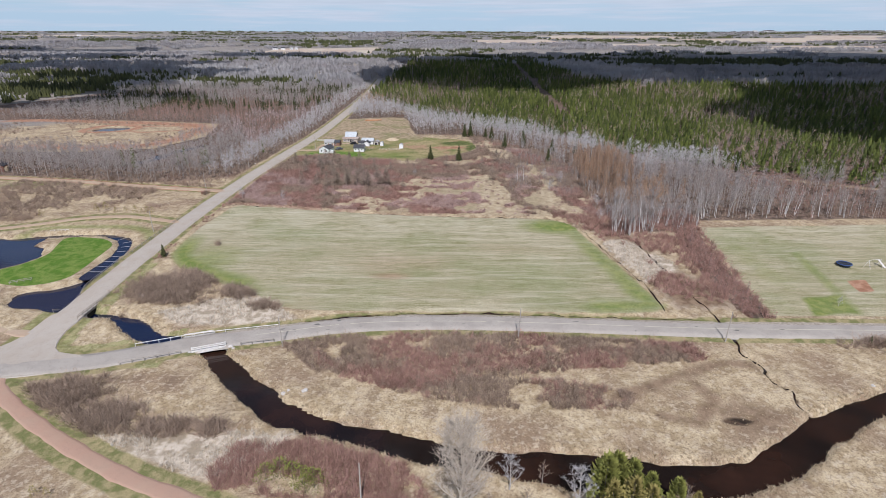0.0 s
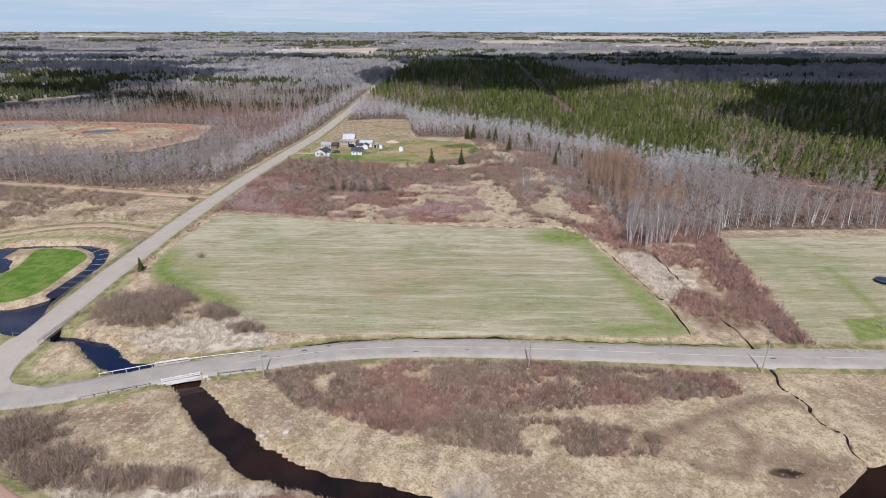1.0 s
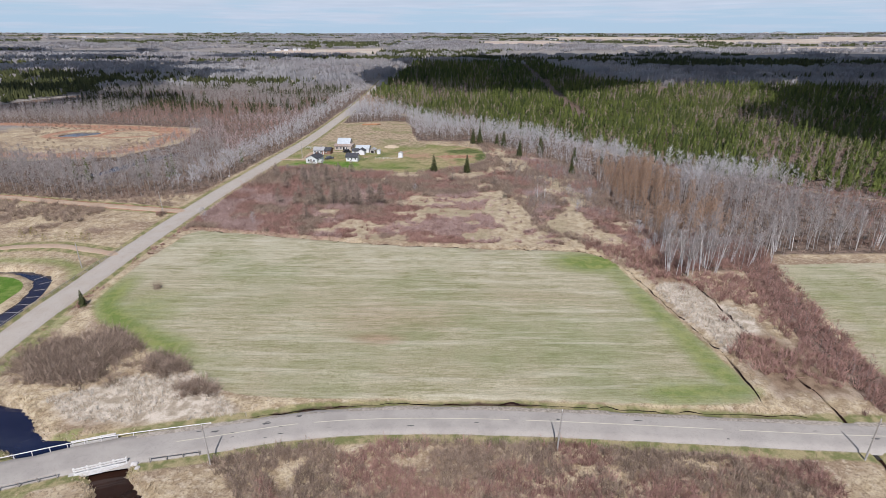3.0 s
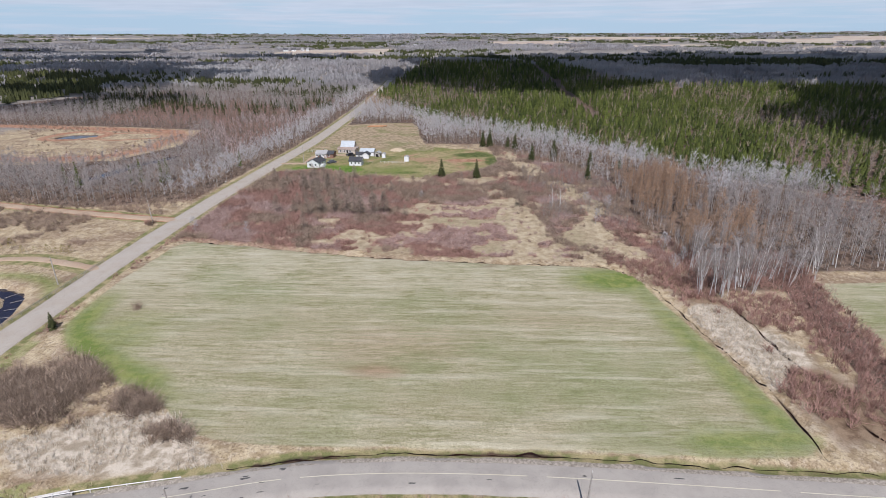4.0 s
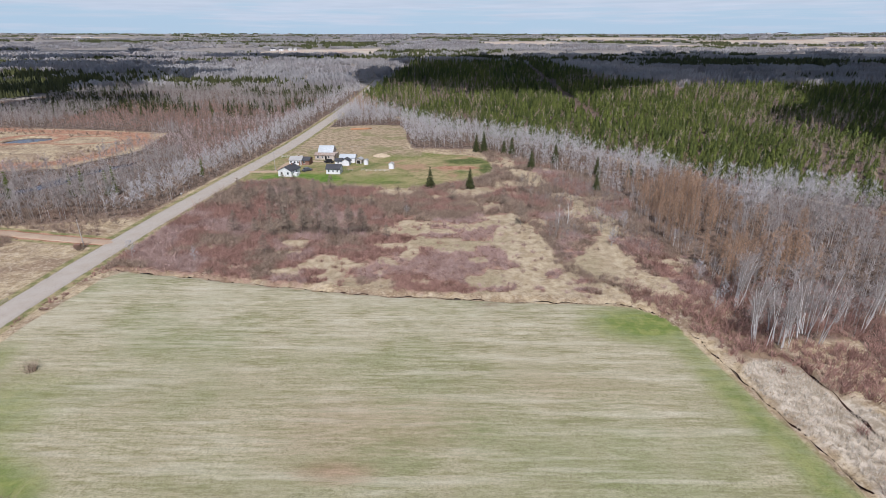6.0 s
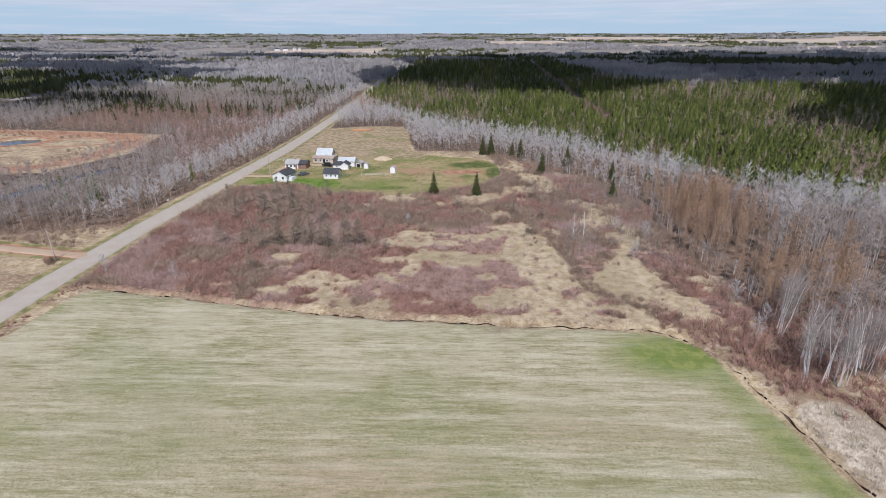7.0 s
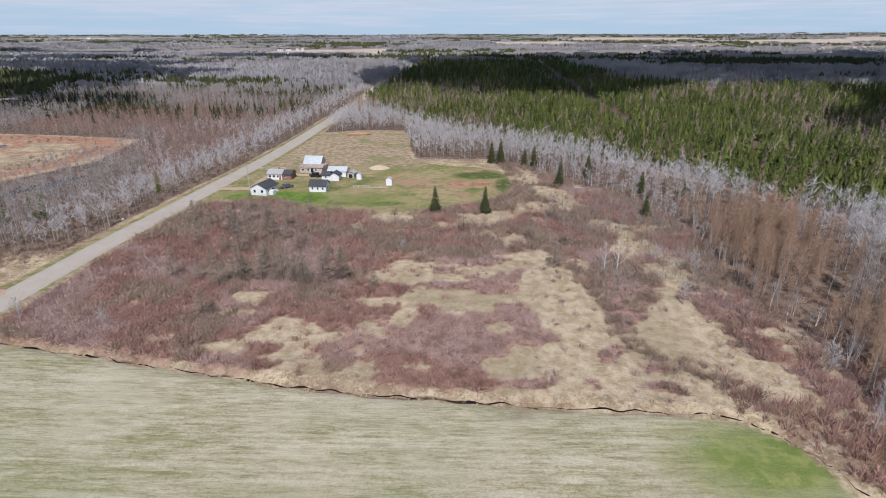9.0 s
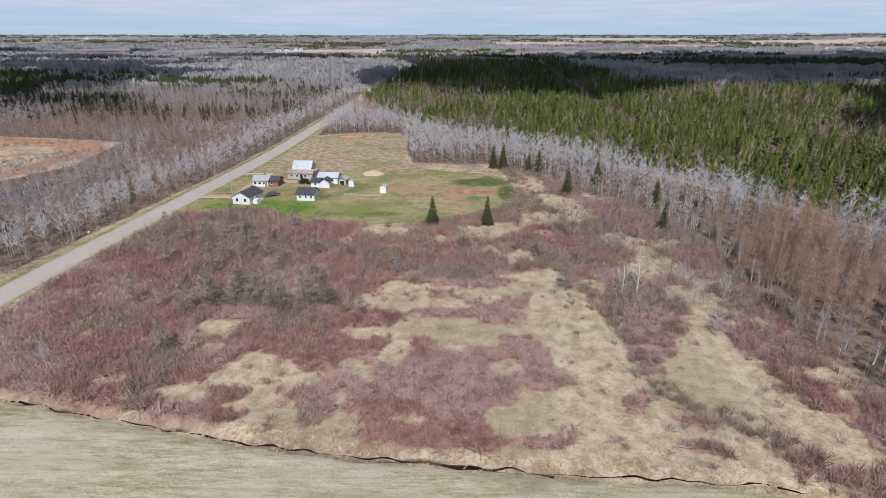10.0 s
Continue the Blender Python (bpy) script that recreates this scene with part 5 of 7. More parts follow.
keep = (fbm(x, y, 5, 103) > 0.3) & (away(x, y, RIVER) > 1.5) & (from_line(x, y, [(-28.5, 67.2), (-19.8, 65)]) > 1.7)
x, y = x[keep], y[keep]
stand("red_bushes", SHRUBS, x, y, rng.uniform(0.9, 1.9, len(x)), [M_TWIG_RED], "dense mauve-red bare thicket on the river bank", "shrubs")
BUSHES = ((-75, 88, 8, 5.5), (-63, 82.5, 6, 4), (-50, 79.5, 5, 2.2), (-42, 79.5, 3, 2.0), (-76, 134, 8, 7), (-68, 139, 6, 6), (-71, 128, 6, 3), (-53, 131.5, 6, 3.4), (-44, 124, 5, 1.6), (103, 107.5, 9, 1.5), (-66, 103.5, 6, 1.0))
x, y = [], []
r2 = np.random.default_rng(31)
for cx, cy, rx, ry in BUSHES:
    n = int(rx * ry * 7)
    x += list(cx + r2.normal(0, 0.5, n) * rx)
    y += list(cy + r2.normal(0, 0.5, n) * ry)
x, y = np.array(x), np.array(y)
keep = (away(x, y, RIVER) > 0.8) & (away(x, y, STREAM) > 0.8) & (from_line(x, y, MAIN_ROAD) > 4.4) & (from_line(x, y, SIDE_ROAD) > 5) & (from_line(x, y, RED_TRACK) > 3) & (away(x, y, FIELD) > 0.5)
x, y = x[keep], y[keep]
low = (y < 73.5) & (x > -45)
stand("marsh_bushes", BIGSHRUBS, x[~low], y[~low], rng.uniform(1.1, 3.0, (~low).sum()), [M_TWIG_BROWN], "grey-brown bare willow bushes in the marsh", "shrubs")
stand("red_bushes", BIGSHRUBS, x[low], y[low], rng.uniform(1.2, 2.2, low.sum()), [M_TWIG_RED], "reddish bare bushes on the river bank", "shrubs")

# scrub of the country west of the straight road
x, y = spots([(-185, 176), (-190, 240), (-98, 224), (-97, 192), (-120, 196)], 1.45, 19)
keep = (fbm(x, y, 14, 111) > np.interp(x, [-150, -128, -118], [0.33, 0.43, 0.62])) & (from_line(x, y, WEST_TRACK) > 3) & (from_line(x, y, POND_DRIVE) > 3)
x, y = x[keep], y[keep]
stand("brown_shrubs", BIGSHRUBS, x, y, rng.uniform(0.8, 2.4, len(x)), [M_TWIG_BROWN], "dense brown shrubs beside a tan pasture", "shrubs")
x, y = spots([(-190, 236), (-190, 262), (-150, 256), (-100, 243), (-96, 228), (-140, 236)], 1.8, 20)
keep = (fbm(x, y, 12, 113) > 0.4) & (from_line(x, y, WEST_TRACK) > 2.8)
x, y = x[keep], y[keep]
stand("brown_shrubs", SHRUBS, x, y, rng.uniform(1.0, 2.4, len(x)), [M_TWIG_BROWN], "brown scrub beside the dirt track", "shrubs")

x, y = spots([(-89, 126), (-85.6, 150), (-86, 168), (-84, 192), (-82, 207), (-86, 208), (-88.4, 190), (-88.8, 150)], 0.95, 45)
keep = (fbm(x, y, 5, 119) > 0.5) & (from_line(x, y, SIDE_ROAD) > 4.6) & (away(x, y, STREAM) > 1)
x, y = x[keep], y[keep]
stand("roadside_brush", SHRUBS, x, y, rng.uniform(0.4, 1.1, len(x)), [M_TWIG_RED], "low reddish brush between the road and the hay field", "shrubs")

x, y = spots(PIT, 3.2, 28)
keep = (fbm(x, y, 16, 117) > 0.52) & (away(x, y, PIT_WATER) > 6) & (away(x, y, PIT_MUD) > 4)
x, y = x[keep], y[keep]
stand("brown_shrubs", SHRUBS, x, y, rng.uniform(0.8, 1.8, len(x)), [M_TWIG_BROWN], "scattered brown brush round the clay pit", "shrubs")

# reeds and rank grass
for poly, gap, seed in ((REEDS_WEST, 0.62, 22), (REEDS_SOUTH, 0.55, 23), (REEDS_EAST, 0.6, 24)):
    x, y = spots(poly, gap, seed)
    keep = (fbm(x, y, 6, 121) > (0.44 if seed == 24 else 0.36)) & (away(x, y, RIVER) > 0.8) & (away(x, y, STREAM) > 0.6) & (from_line(x, y, MAIN_ROAD) > 4.4)
    x, y = x[keep], y[keep]
    stand("reed_bed", REEDS, x, y, rng.uniform(0.55, 1.25, len(x)), [M_REED], "pale dry reeds standing in the marsh", "reeds")
x, y = spots([(-84, 88), (-64, 100), (-40, 108), (60, 106), (130, 108), (130, 56), (-40, 56), (-60, 76)], 1.15, 25)
keep = (away(x, y, RIVER) > 0.7) & (from_line(x, y, MAIN_ROAD) > 5) & (from_line(x, y, RED_TRACK) > 2.6) & (fbm(x, y, 7, 131) > 0.4)
x, y = x[keep], y[keep]
stand("marsh_grass", TUFTS, x, y, rng.uniform(0.2, 0.5, len(x)), [M_TUFT], "matted straw-coloured marsh grass", "grass")
x, y = spots(MEADOW, 2.2, 26)
keep = (away(x, y, YARD) > 0) & (from_line(x, y, SIDE_ROAD) > 4)
x, y = x[keep], y[keep]
stand("meadow_grass", TUFTS, x, y, rng.uniform(0.2, 0.45, len(x)), [M_TUFT], "dry tan grass between the shrubs", "grass")
for poly in (RIVER, STREAM):
    shore_pts = np.array(smooth_line(poly, 0.45, True))
    rim = np.concatenate([shore_pts + rng.normal(0, 0.75, shore_pts.shape) for _ in range(4)])
    rim = rim[(sheet_z(rim[:, 0], rim[:, 1]) > -4.3) & (from_line(rim[:, 0], rim[:, 1], MAIN_ROAD) > 4.2) & (from_line(rim[:, 0], rim[:, 1], SIDE_ROAD) > 4.4) & (rim[:, 0] < 100)]
    stand("bank_grass", TUFTS, rim[:, 0], rim[:, 1], rng.uniform(0.35, 0.85, len(rim)), [M_TUFT], "straw-coloured grass hanging over the river bank", "grass")
ditch = np.array(smooth_line(FIELD_DITCH, 0.5))
bank = np.concatenate([ditch + rng.normal(0, 1.2, ditch.shape) for _ in range(3)])
bank = bank[(from_line(bank[:, 0], bank[:, 1], FIELD_DITCH) > 0.75) & (away(bank[:, 0], bank[:, 1], FIELD) > 0.2)]
stand("ditch_grass", TUFTS, bank[:, 0], bank[:, 1], rng.uniform(0.3, 0.7, len(bank)), [M_TUFT], "rank tan grass on the ditch bank", "grass")

# the far country: groves and open fields out to the horizon
GROVE_S = [far_grove(r1, "spruce") for _ in range(6)]
GROVE_B = [far_grove(r1, "birch") for _ in range(6)]
ring = 560 * np.exp(rng.uniform(0, np.log(4750 / 560), 15000))
az = rng.uniform(-0.86, 0.86, 15000)
x, y = ring * np.sin(az), ring * np.cos(az)
open_land = np.zeros(len(x), bool)
for cx, cy, rx, ry in FAR_FIELDS:
    open_land |= (np.abs(x - cx) < rx) & (np.abs(y - cy + 0.1 * (x - cx)) < ry)
keep = ~open_land & (away(x, y, SPRUCE_EAST) > 5) & (away(x, y, WOOD_EAST) > 5) & (away(x, y, WOOD_WEST) > 5) & (from_line(x, y, SIDE_ROAD) > 14) & (away(x, y, PIT) > 6)
keep &= (ring < 1300) | (fbm(x, y * 1.6, 420, 141) > np.interp(ring, [1300, 3000, 4700], [0.42, 0.38, 0.3]))
x, y, ring = x[keep], y[keep], ring[keep]
size = np.interp(ring, [560, 4750], [0.9, 1.1])
fat = np.interp(ring, [560, 1500, 4750], [0.9, 1.6, 4.6])
spruce = fbm(x * 0.7, y * 1.5, 300, 151) + 0.1 * (rng.random(len(x)) - 0.5) > np.interp(ring, [600, 1500, 3000, 4700], [0.57, 0.56, 0.53, 0.47])
a = spruce
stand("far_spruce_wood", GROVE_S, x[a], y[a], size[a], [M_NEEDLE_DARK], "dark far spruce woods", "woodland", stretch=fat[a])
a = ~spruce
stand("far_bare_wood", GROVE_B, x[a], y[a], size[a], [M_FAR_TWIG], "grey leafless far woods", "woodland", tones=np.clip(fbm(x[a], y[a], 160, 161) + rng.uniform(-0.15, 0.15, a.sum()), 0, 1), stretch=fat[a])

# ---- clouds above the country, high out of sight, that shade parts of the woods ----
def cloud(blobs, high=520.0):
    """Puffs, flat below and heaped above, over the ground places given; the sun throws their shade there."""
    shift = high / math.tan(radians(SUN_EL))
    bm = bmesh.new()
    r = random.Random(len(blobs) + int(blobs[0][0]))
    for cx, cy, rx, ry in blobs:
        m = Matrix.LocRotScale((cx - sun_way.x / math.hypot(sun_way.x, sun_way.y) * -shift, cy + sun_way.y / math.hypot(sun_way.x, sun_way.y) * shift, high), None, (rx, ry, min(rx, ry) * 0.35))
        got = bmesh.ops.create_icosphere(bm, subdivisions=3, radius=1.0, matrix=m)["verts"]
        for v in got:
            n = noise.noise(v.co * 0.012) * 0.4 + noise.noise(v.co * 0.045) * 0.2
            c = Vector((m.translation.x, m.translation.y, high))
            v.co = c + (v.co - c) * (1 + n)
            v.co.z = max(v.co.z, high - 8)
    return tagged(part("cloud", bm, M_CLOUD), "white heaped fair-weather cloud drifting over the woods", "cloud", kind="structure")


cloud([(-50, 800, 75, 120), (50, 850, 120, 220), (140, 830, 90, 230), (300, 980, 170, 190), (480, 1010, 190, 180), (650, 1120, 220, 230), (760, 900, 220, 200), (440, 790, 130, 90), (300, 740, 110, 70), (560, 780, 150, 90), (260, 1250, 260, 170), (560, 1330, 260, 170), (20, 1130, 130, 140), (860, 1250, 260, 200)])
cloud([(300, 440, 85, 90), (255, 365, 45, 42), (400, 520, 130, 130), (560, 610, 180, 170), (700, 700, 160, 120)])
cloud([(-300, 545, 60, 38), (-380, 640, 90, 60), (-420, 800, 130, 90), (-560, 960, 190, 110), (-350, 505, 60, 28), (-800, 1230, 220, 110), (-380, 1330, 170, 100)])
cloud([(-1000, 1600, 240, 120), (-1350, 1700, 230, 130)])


# ---- buildings ----
def empty(name, x, y, turn=0.0, z=None, size=1.0):
    ob = new(name)
    ob.matrix_basis = pose(x, y, zg(x, y) if z is None else z, 0, 0, turn) @ Matrix.Diagonal((size, size, size, 1))
    return ob


def block(name, parent, material, x0, x1, y0, y1, z0, z1, label="", soft=0.0):
    bm = bmesh.new()
    box(bm, x0, x1, y0, y1, z0, z1)
    if soft:
        bmesh.ops.bevel(bm, geom=bm.edges[:], offset=soft, segments=2, affect="EDGES")
    return part(name, bm, material, parent, label)


def opening(parent, x, z, w, h, y, face="front", name="window", glass=None):
    """A window or door in a wall: a proud frame and a pane or leaf set in it."""
    fr = bmesh.new()
    t = 0.09
    for a in ((x - w / 2 - t, x + w / 2 + t, z - t, z), (x - w / 2 - t, x + w / 2 + t, z + h, z + h + t), (x - w / 2 - t, x - w / 2, z, z + h), (x + w / 2, x + w / 2 + t, z, z + h)):
        if face == "front":
            box(fr, a[0], a[1], y - 0.06, y + 0.04, a[2], a[3])
        else:
            box(fr, y - 0.04, y + 0.06, a[0], a[1], a[2], a[3])
    f = part(name, fr, M_TRIM, parent)
    pn = bmesh.new()
    if face == "front":
        box(pn, x - w / 2, x + w / 2, y - 0.02, y + 0.03, z, z + h)
    else:
        box(pn, y - 0.03, y + 0.02, x - w / 2, x + w / 2, z, z + h)
    part("pane" if name == "window" else "leaf", pn, glass or M_PANE, f)
    return f


def gable(parent, w, d, wall_h, ridge_h, wall_mat, roof_mat, along_x=True, over=0.35, x=0.0, y=0.0, roof_label="", wall_label=""):
    """Walls with gables, and a roof of two thick slopes."""
    bm = bmesh.new()
    if along_x:
        prism_pts = [(-d / 2, -0.4), (d / 2, -0.4), (d / 2, wall_h), (0, ridge_h), (-d / 2, wall_h)]
        prism(bm, prism_pts, -w / 2, w / 2)
        for v in bm.verts:
            v.co = Vector((v.co.y + x, v.co.x + y, v.co.z))
    else:
        prism(bm, [(-w / 2, -0.4), (w / 2, -0.4), (w / 2, wall_h), (0, ridge_h), (-w / 2, wall_h)], -d / 2, d / 2)
        for v in bm.verts:
            v.co += Vector((x, y, 0))
    bmesh.ops.recalc_face_normals(bm, faces=bm.faces[:])
    part("wall", bm, wall_mat, parent, wall_label)
    half = (d if along_x else w) / 2
    slope = (ridge_h - wall_h) / half
    bm = bmesh.new()
    for s in (-1, 1):
        e = half + over
        pts = [(0, ridge_h + 0.16), (s * e, ridge_h - slope * e + 0.16), (s * e, ridge_h - slope * e + 0.02), (0, ridge_h + 0.02)]
        k = bmesh.new()
        prism(k, pts if s > 0 else pts[::-1], -((w if along_x else d) / 2 + over), (w if along_x else d) / 2 + over)
        tmp = bpy.data.meshes.new("slope")
        k.to_mesh(tmp)
        k.free()
        bm.from_mesh(tmp)
        bpy.data.meshes.remove(tmp)
    for v in bm.verts:
        v.co = Vector((v.co.y + x, v.co.x + y, v.co.z)) if along_x else v.co + Vector((x, y, 0))
    bmesh.ops.recalc_face_normals(bm, faces=bm.faces[:])
    part("roof", bm, roof_mat, parent, roof_label)


def chimney(parent, x, y, z0, z1):
    c = block("chimney", parent, M_BRICKY, x - 0.25, x + 0.25, y - 0.25, y + 0.25, z0, z1, "brown brick chimney")
    block("cap", c, M_CONCRETE, x - 0.32, x + 0.32, y - 0.32, y + 0.32, z1, z1 + 0.1)


# white house, gable to the meadow
h = tagged(empty("house", -63.9, 298.6, -13, size=0.85), "white house with dark shingle roof on bright green lawn", "house")
gable(h, 6.8, 8.6, 2.6, 4.4, M_SIDING, M_SHINGLE, False, roof_label="dark grey shingle roof")
for x in (-1.6, 1.6):
    opening(h, x, 0.9, 0.9, 1.1, -4.3)
for y in (-2.4, 0.4):
    opening(h, y, 0.9, 1.0, 1.1, 3.4, "side")
opening(h, 2.6, 0.0, 0.9, 2.0, 3.4, "side", "door", M_TRIM)
block("porch", h, M_SIDING, 3.42, 5.2, -2.6, -0.4, -0.3, 1.5, "low white porch box")
block("step", h, M_CONCRETE, 3.42, 4.4, 1.9, 3.3, -0.3, 0.2)
chimney(h, 0.8, 1.5, 4.3, 5.3)

# small white house, ridge across
h = tagged(empty("cottage", -46.3, 301.6, -4, size=0.85), "small white cottage with a black roof and three windows", "house")
gable(h, 6.6, 5.2, 2.5, 4.3, M_SIDING, M_SHINGLE, True, roof_label="black shingle roof")
for x in (-2.0, 0.1, 2.1):
    opening(h, x, 1.0, 0.6, 0.9, -2.6)
opening(h, -0.6, 1.0, 0.7, 0.9, 3.3, "side")

# long bungalow, half white, half brown
h = tagged(empty("bungalow", -64.2, 318.2, -5, size=0.85), "low bungalow, half white siding and half brown boards", "house")
gable(h, 6.2, 6.0, 2.5, 3.9, M_SIDING, M_GREYROOF, True, x=-1.9, roof_label="pale grey shingle roof")
gable(h, 4.0, 5.4, 2.4, 3.7, M_BRICKY, M_SHINGLE, True, x=3.3, wall_label="brown board wall", roof_label="dark shingle roof")
for x in (-4.0, -2.2, -0.3):
    opening(h, x, 1.0, 1.0, 0.9, -3.0)
opening(h, 2.6, 1.0, 0.9, 0.9, -2.7)
opening(h, 0.4, 0.0, 0.9, 2.0, -3.0, "front", "door", M_BRICKY)
chimney(h, -1.0, 0.4, 3.6, 4.6)

# barn with lean-to
h = tagged(empty("barn", -55.3, 331.6, -3, size=0.85), "old barn with pale blue tin roof and rusty lean-to", "barn")
gable(h, 7.6, 7.0, 3.6, 6.3, M_BARNWOOD, M_TIN, True, roof_label="pale blue tin roof")
bm = bmesh.new()
prism(bm, [(-6.4, 2.2), (-3.3, 3.4), (-3.3, 3.55), (-6.5, 2.32)], -5.6, 5.6)
for v in bm.verts:
    v.co = Vector((v.co.y, v.co.x, v.co.z))
bmesh.ops.recalc_face_normals(bm, faces=bm.faces[:])
part("lean_to_roof", bm, M_RUST, h, "rust-streaked tin lean-to roof")
bm = bmesh.new()
for i in range(23):
    box(bm, -5.5 + i * 0.5, -5.46 + i * 0.5, -6.45, -3.35, 2.3, 2.34)
for v in bm.verts:
    v.co.z += (v.co.y + 6.45) * 0.384 + 0.04
part("roof_ribs", bm, M_RUST, h)
block("lean_to_wall", h, M_BARNWOOD, -5.1, 5.1, -6.1, -3.5, -0.4, 2.25, "pale board wall of the lean-to")
for x in (-3.6, -1.2, 2.2):
    opening(h, x, 0.9, 0.9, 0.9, -6.1)
# a near-black leaf paints the doorway's inner shade
opening(h, 0.6, 0.0, 1.2, 2.0, -6.1, "front", "door", M_DARK)
block("lean_to_end", h, M_RUST, 3.81, 5.6, -3.4, 2.6, -0.4, 2.6)

# sheds
h = tagged(empty("shed", -45.6, 316.6, -2, size=0.85), "low white shed with two dark gable roofs", "shed")
gable(h, 3.4, 4.0, 2.2, 3.3, M_SIDING, M_SHINGLE, True, x=-1.9, roof_label="dark roof")
gable(h, 3.8, 4.4, 2.2, 3.4, M_SIDING, M_SHINGLE, False, x=1.8, roof_label="dark roof")
opening(h, -1.9, 1.0, 0.7, 0.7, -2.0)
opening(h, 1.8, 0.0, 1.0, 1.9, -2.2, "front", "door", M_TRIM)
h = tagged(empty("shed", -44.2, 322.6, -4, size=0.85), "workshop with pale blue tin roof", "shed")
gable(h, 8.0, 5.2, 2.5, 3.9, M_SIDING, M_TIN, True, roof_label="pale blue tin roof")
opening(h, 2.0, 0.9, 0.8, 0.8, -2.6)
h = tagged(empty("shed", -38.8, 320.4, -10, size=0.85), "small grey shed with dark open front", "shed")
gable(h, 3.0, 3.6, 2.1, 2.9, M_BARNWOOD, M_GREYROOF, False)
# open front filled by a leaf in the colour of shade
opening(h, 0.0, 0.0, 1.8, 1.7, -1.8, "front", "door", M_DARK)
for x, y, s in ((-35.6, 317.8, 1.0), (-23.7, 309.2, 1.15)):
    h = tagged(empty("privy", x, y, -6, size=0.85), "small upright white outbuilding in the paddock", "shed", "white outbuildings")
    gable(h, 2.1 * s, 2.0 * s, 2.2 * s, 2.8 * s, M_SIDING, M_GREYROOF, False, 0.15)
    opening(h, 0.1, 0.1, 0.8, 1.7, -1.0 * s, "front", "door", M_TRIM)
h = tagged(empty("cottage", -214.5, 258, 20), "dark wooden cottage beside bare trees", "house")
gable(h, 7.5, 7.0, 2.6, 4.6, M_BRICKY, M_SHINGLE, False)
opening(h, 0, 0.9, 1.6, 1.2, -3.5)
block("porch", h, M_SAND, 3.76, 5.0, -3.0, -0.6, -0.3, 2.0, "yellowish porch")


def vehicle(x, y, turn, paint, label, tall=1.55):
    """A parked car: body, cabin, windows, four wheels."""
    e = tagged(empty("car", x, y, turn), label, "car")
    bm = bmesh.new()
    box(bm, -0.86, 0.86, -2.15, 2.15, 0.3, 0.88)
    bmesh.ops.bevel(bm, geom=bm.edges[:], offset=0.12, segments=2, affect="EDGES")
    part("body", bm, paint, e)
    bm = bmesh.new()
    vs = box(bm, -0.76, 0.76, -1.4, 1.1, 0.85, tall)
    for v in vs:
        if v.co.z > 1:
            v.co.x *= 0.82
            v.co.y *= 0.74
    bmesh.ops.bevel(bm, geom=bm.edges[:], offset=0.06, segments=2, affect="EDGES")
    cab = part("cabin", bm, paint, e)
    block("windscreen", cab, M_PANE, -0.6, 0.6, -1.26, -1.22, 0.98, tall - 0.18)
    for s in (-1, 1):
        for yy in (-1.35, 1.35):
            bm = bmesh.new()
            beam(bm, (s * 0.68, yy, 0.32), (s * 0.9, yy, 0.32), 0.64, sides=12)
            wheel = part("tyre", bm, M_TYRE, e)
            bm = bmesh.new()
            beam(bm, (s * 0.88, yy, 0.32), (s * 0.92, yy, 0.32), 0.36, sides=10)
            part("rim", bm, M_CONCRETE, wheel)


vehicle(-52.4, 320.2, 70, M_BLACK, "black car parked by the barn", 1.7)
vehicle(-58.2, 304.3, -50, M_GREY_CAR, "dark car parked beside the white house")


# ---- fences, rails, poles ----
def along_points(line, gap):
    out, left = [], 0.0
    for a, b in zip(line, line[1:]):
        a, b = Vector(a), Vector(b)
        n = (b - a).length
        t = left
        while t < n:
            out.append(a + (b - a) * (t / n))
            t += gap
        left = t - n
    return out


def rail_fence(name, line, gap, high, rails, material, label, wide=0.16, thick=0.12, z=None, category="fence"):
    """Posts with rails from post to post."""
    p = along_points(line, gap)
    e = tagged(empty(name, p[0].x, p[0].y, 0, zg(p[0].x, p[0].y) if z is None else z), label, category)
    o = e.matrix_basis.translation
    tops = [Vector((q.x - o.x, q.y - o.y, (zg(q.x, q.y) if z is None else z) - o.z)) for q in p]
    for q in tops:
        bm = bmesh.new()
        beam(bm, q + Vector((0, 0, -0.5)), q + Vector((0, 0, high)), wide)
        part("post", bm, material, e)
    for f in rails:
        for a, b in zip(tops, tops[1:]):
            bm = bmesh.new()
            beam(bm, a + Vector((0, 0, high * f)), b + Vector((0, 0, high * f)), thick)
            part("rail", bm, material, e)
    return e


def road_edge(line, x0, x1, off):
    """The part of a road's side from x0 to x1, off metres from its middle."""
    out = []
    for i in range(1, len(line) - 1):
        q = Vector(line[i])
        d = (Vector(line[i + 1]) - Vector(line[i - 1])).normalized()
        s = q + Vector((-d.y, d.x)) * off
        if x0 <= s.x <= x1:
            out.append(tuple(s))
    return out


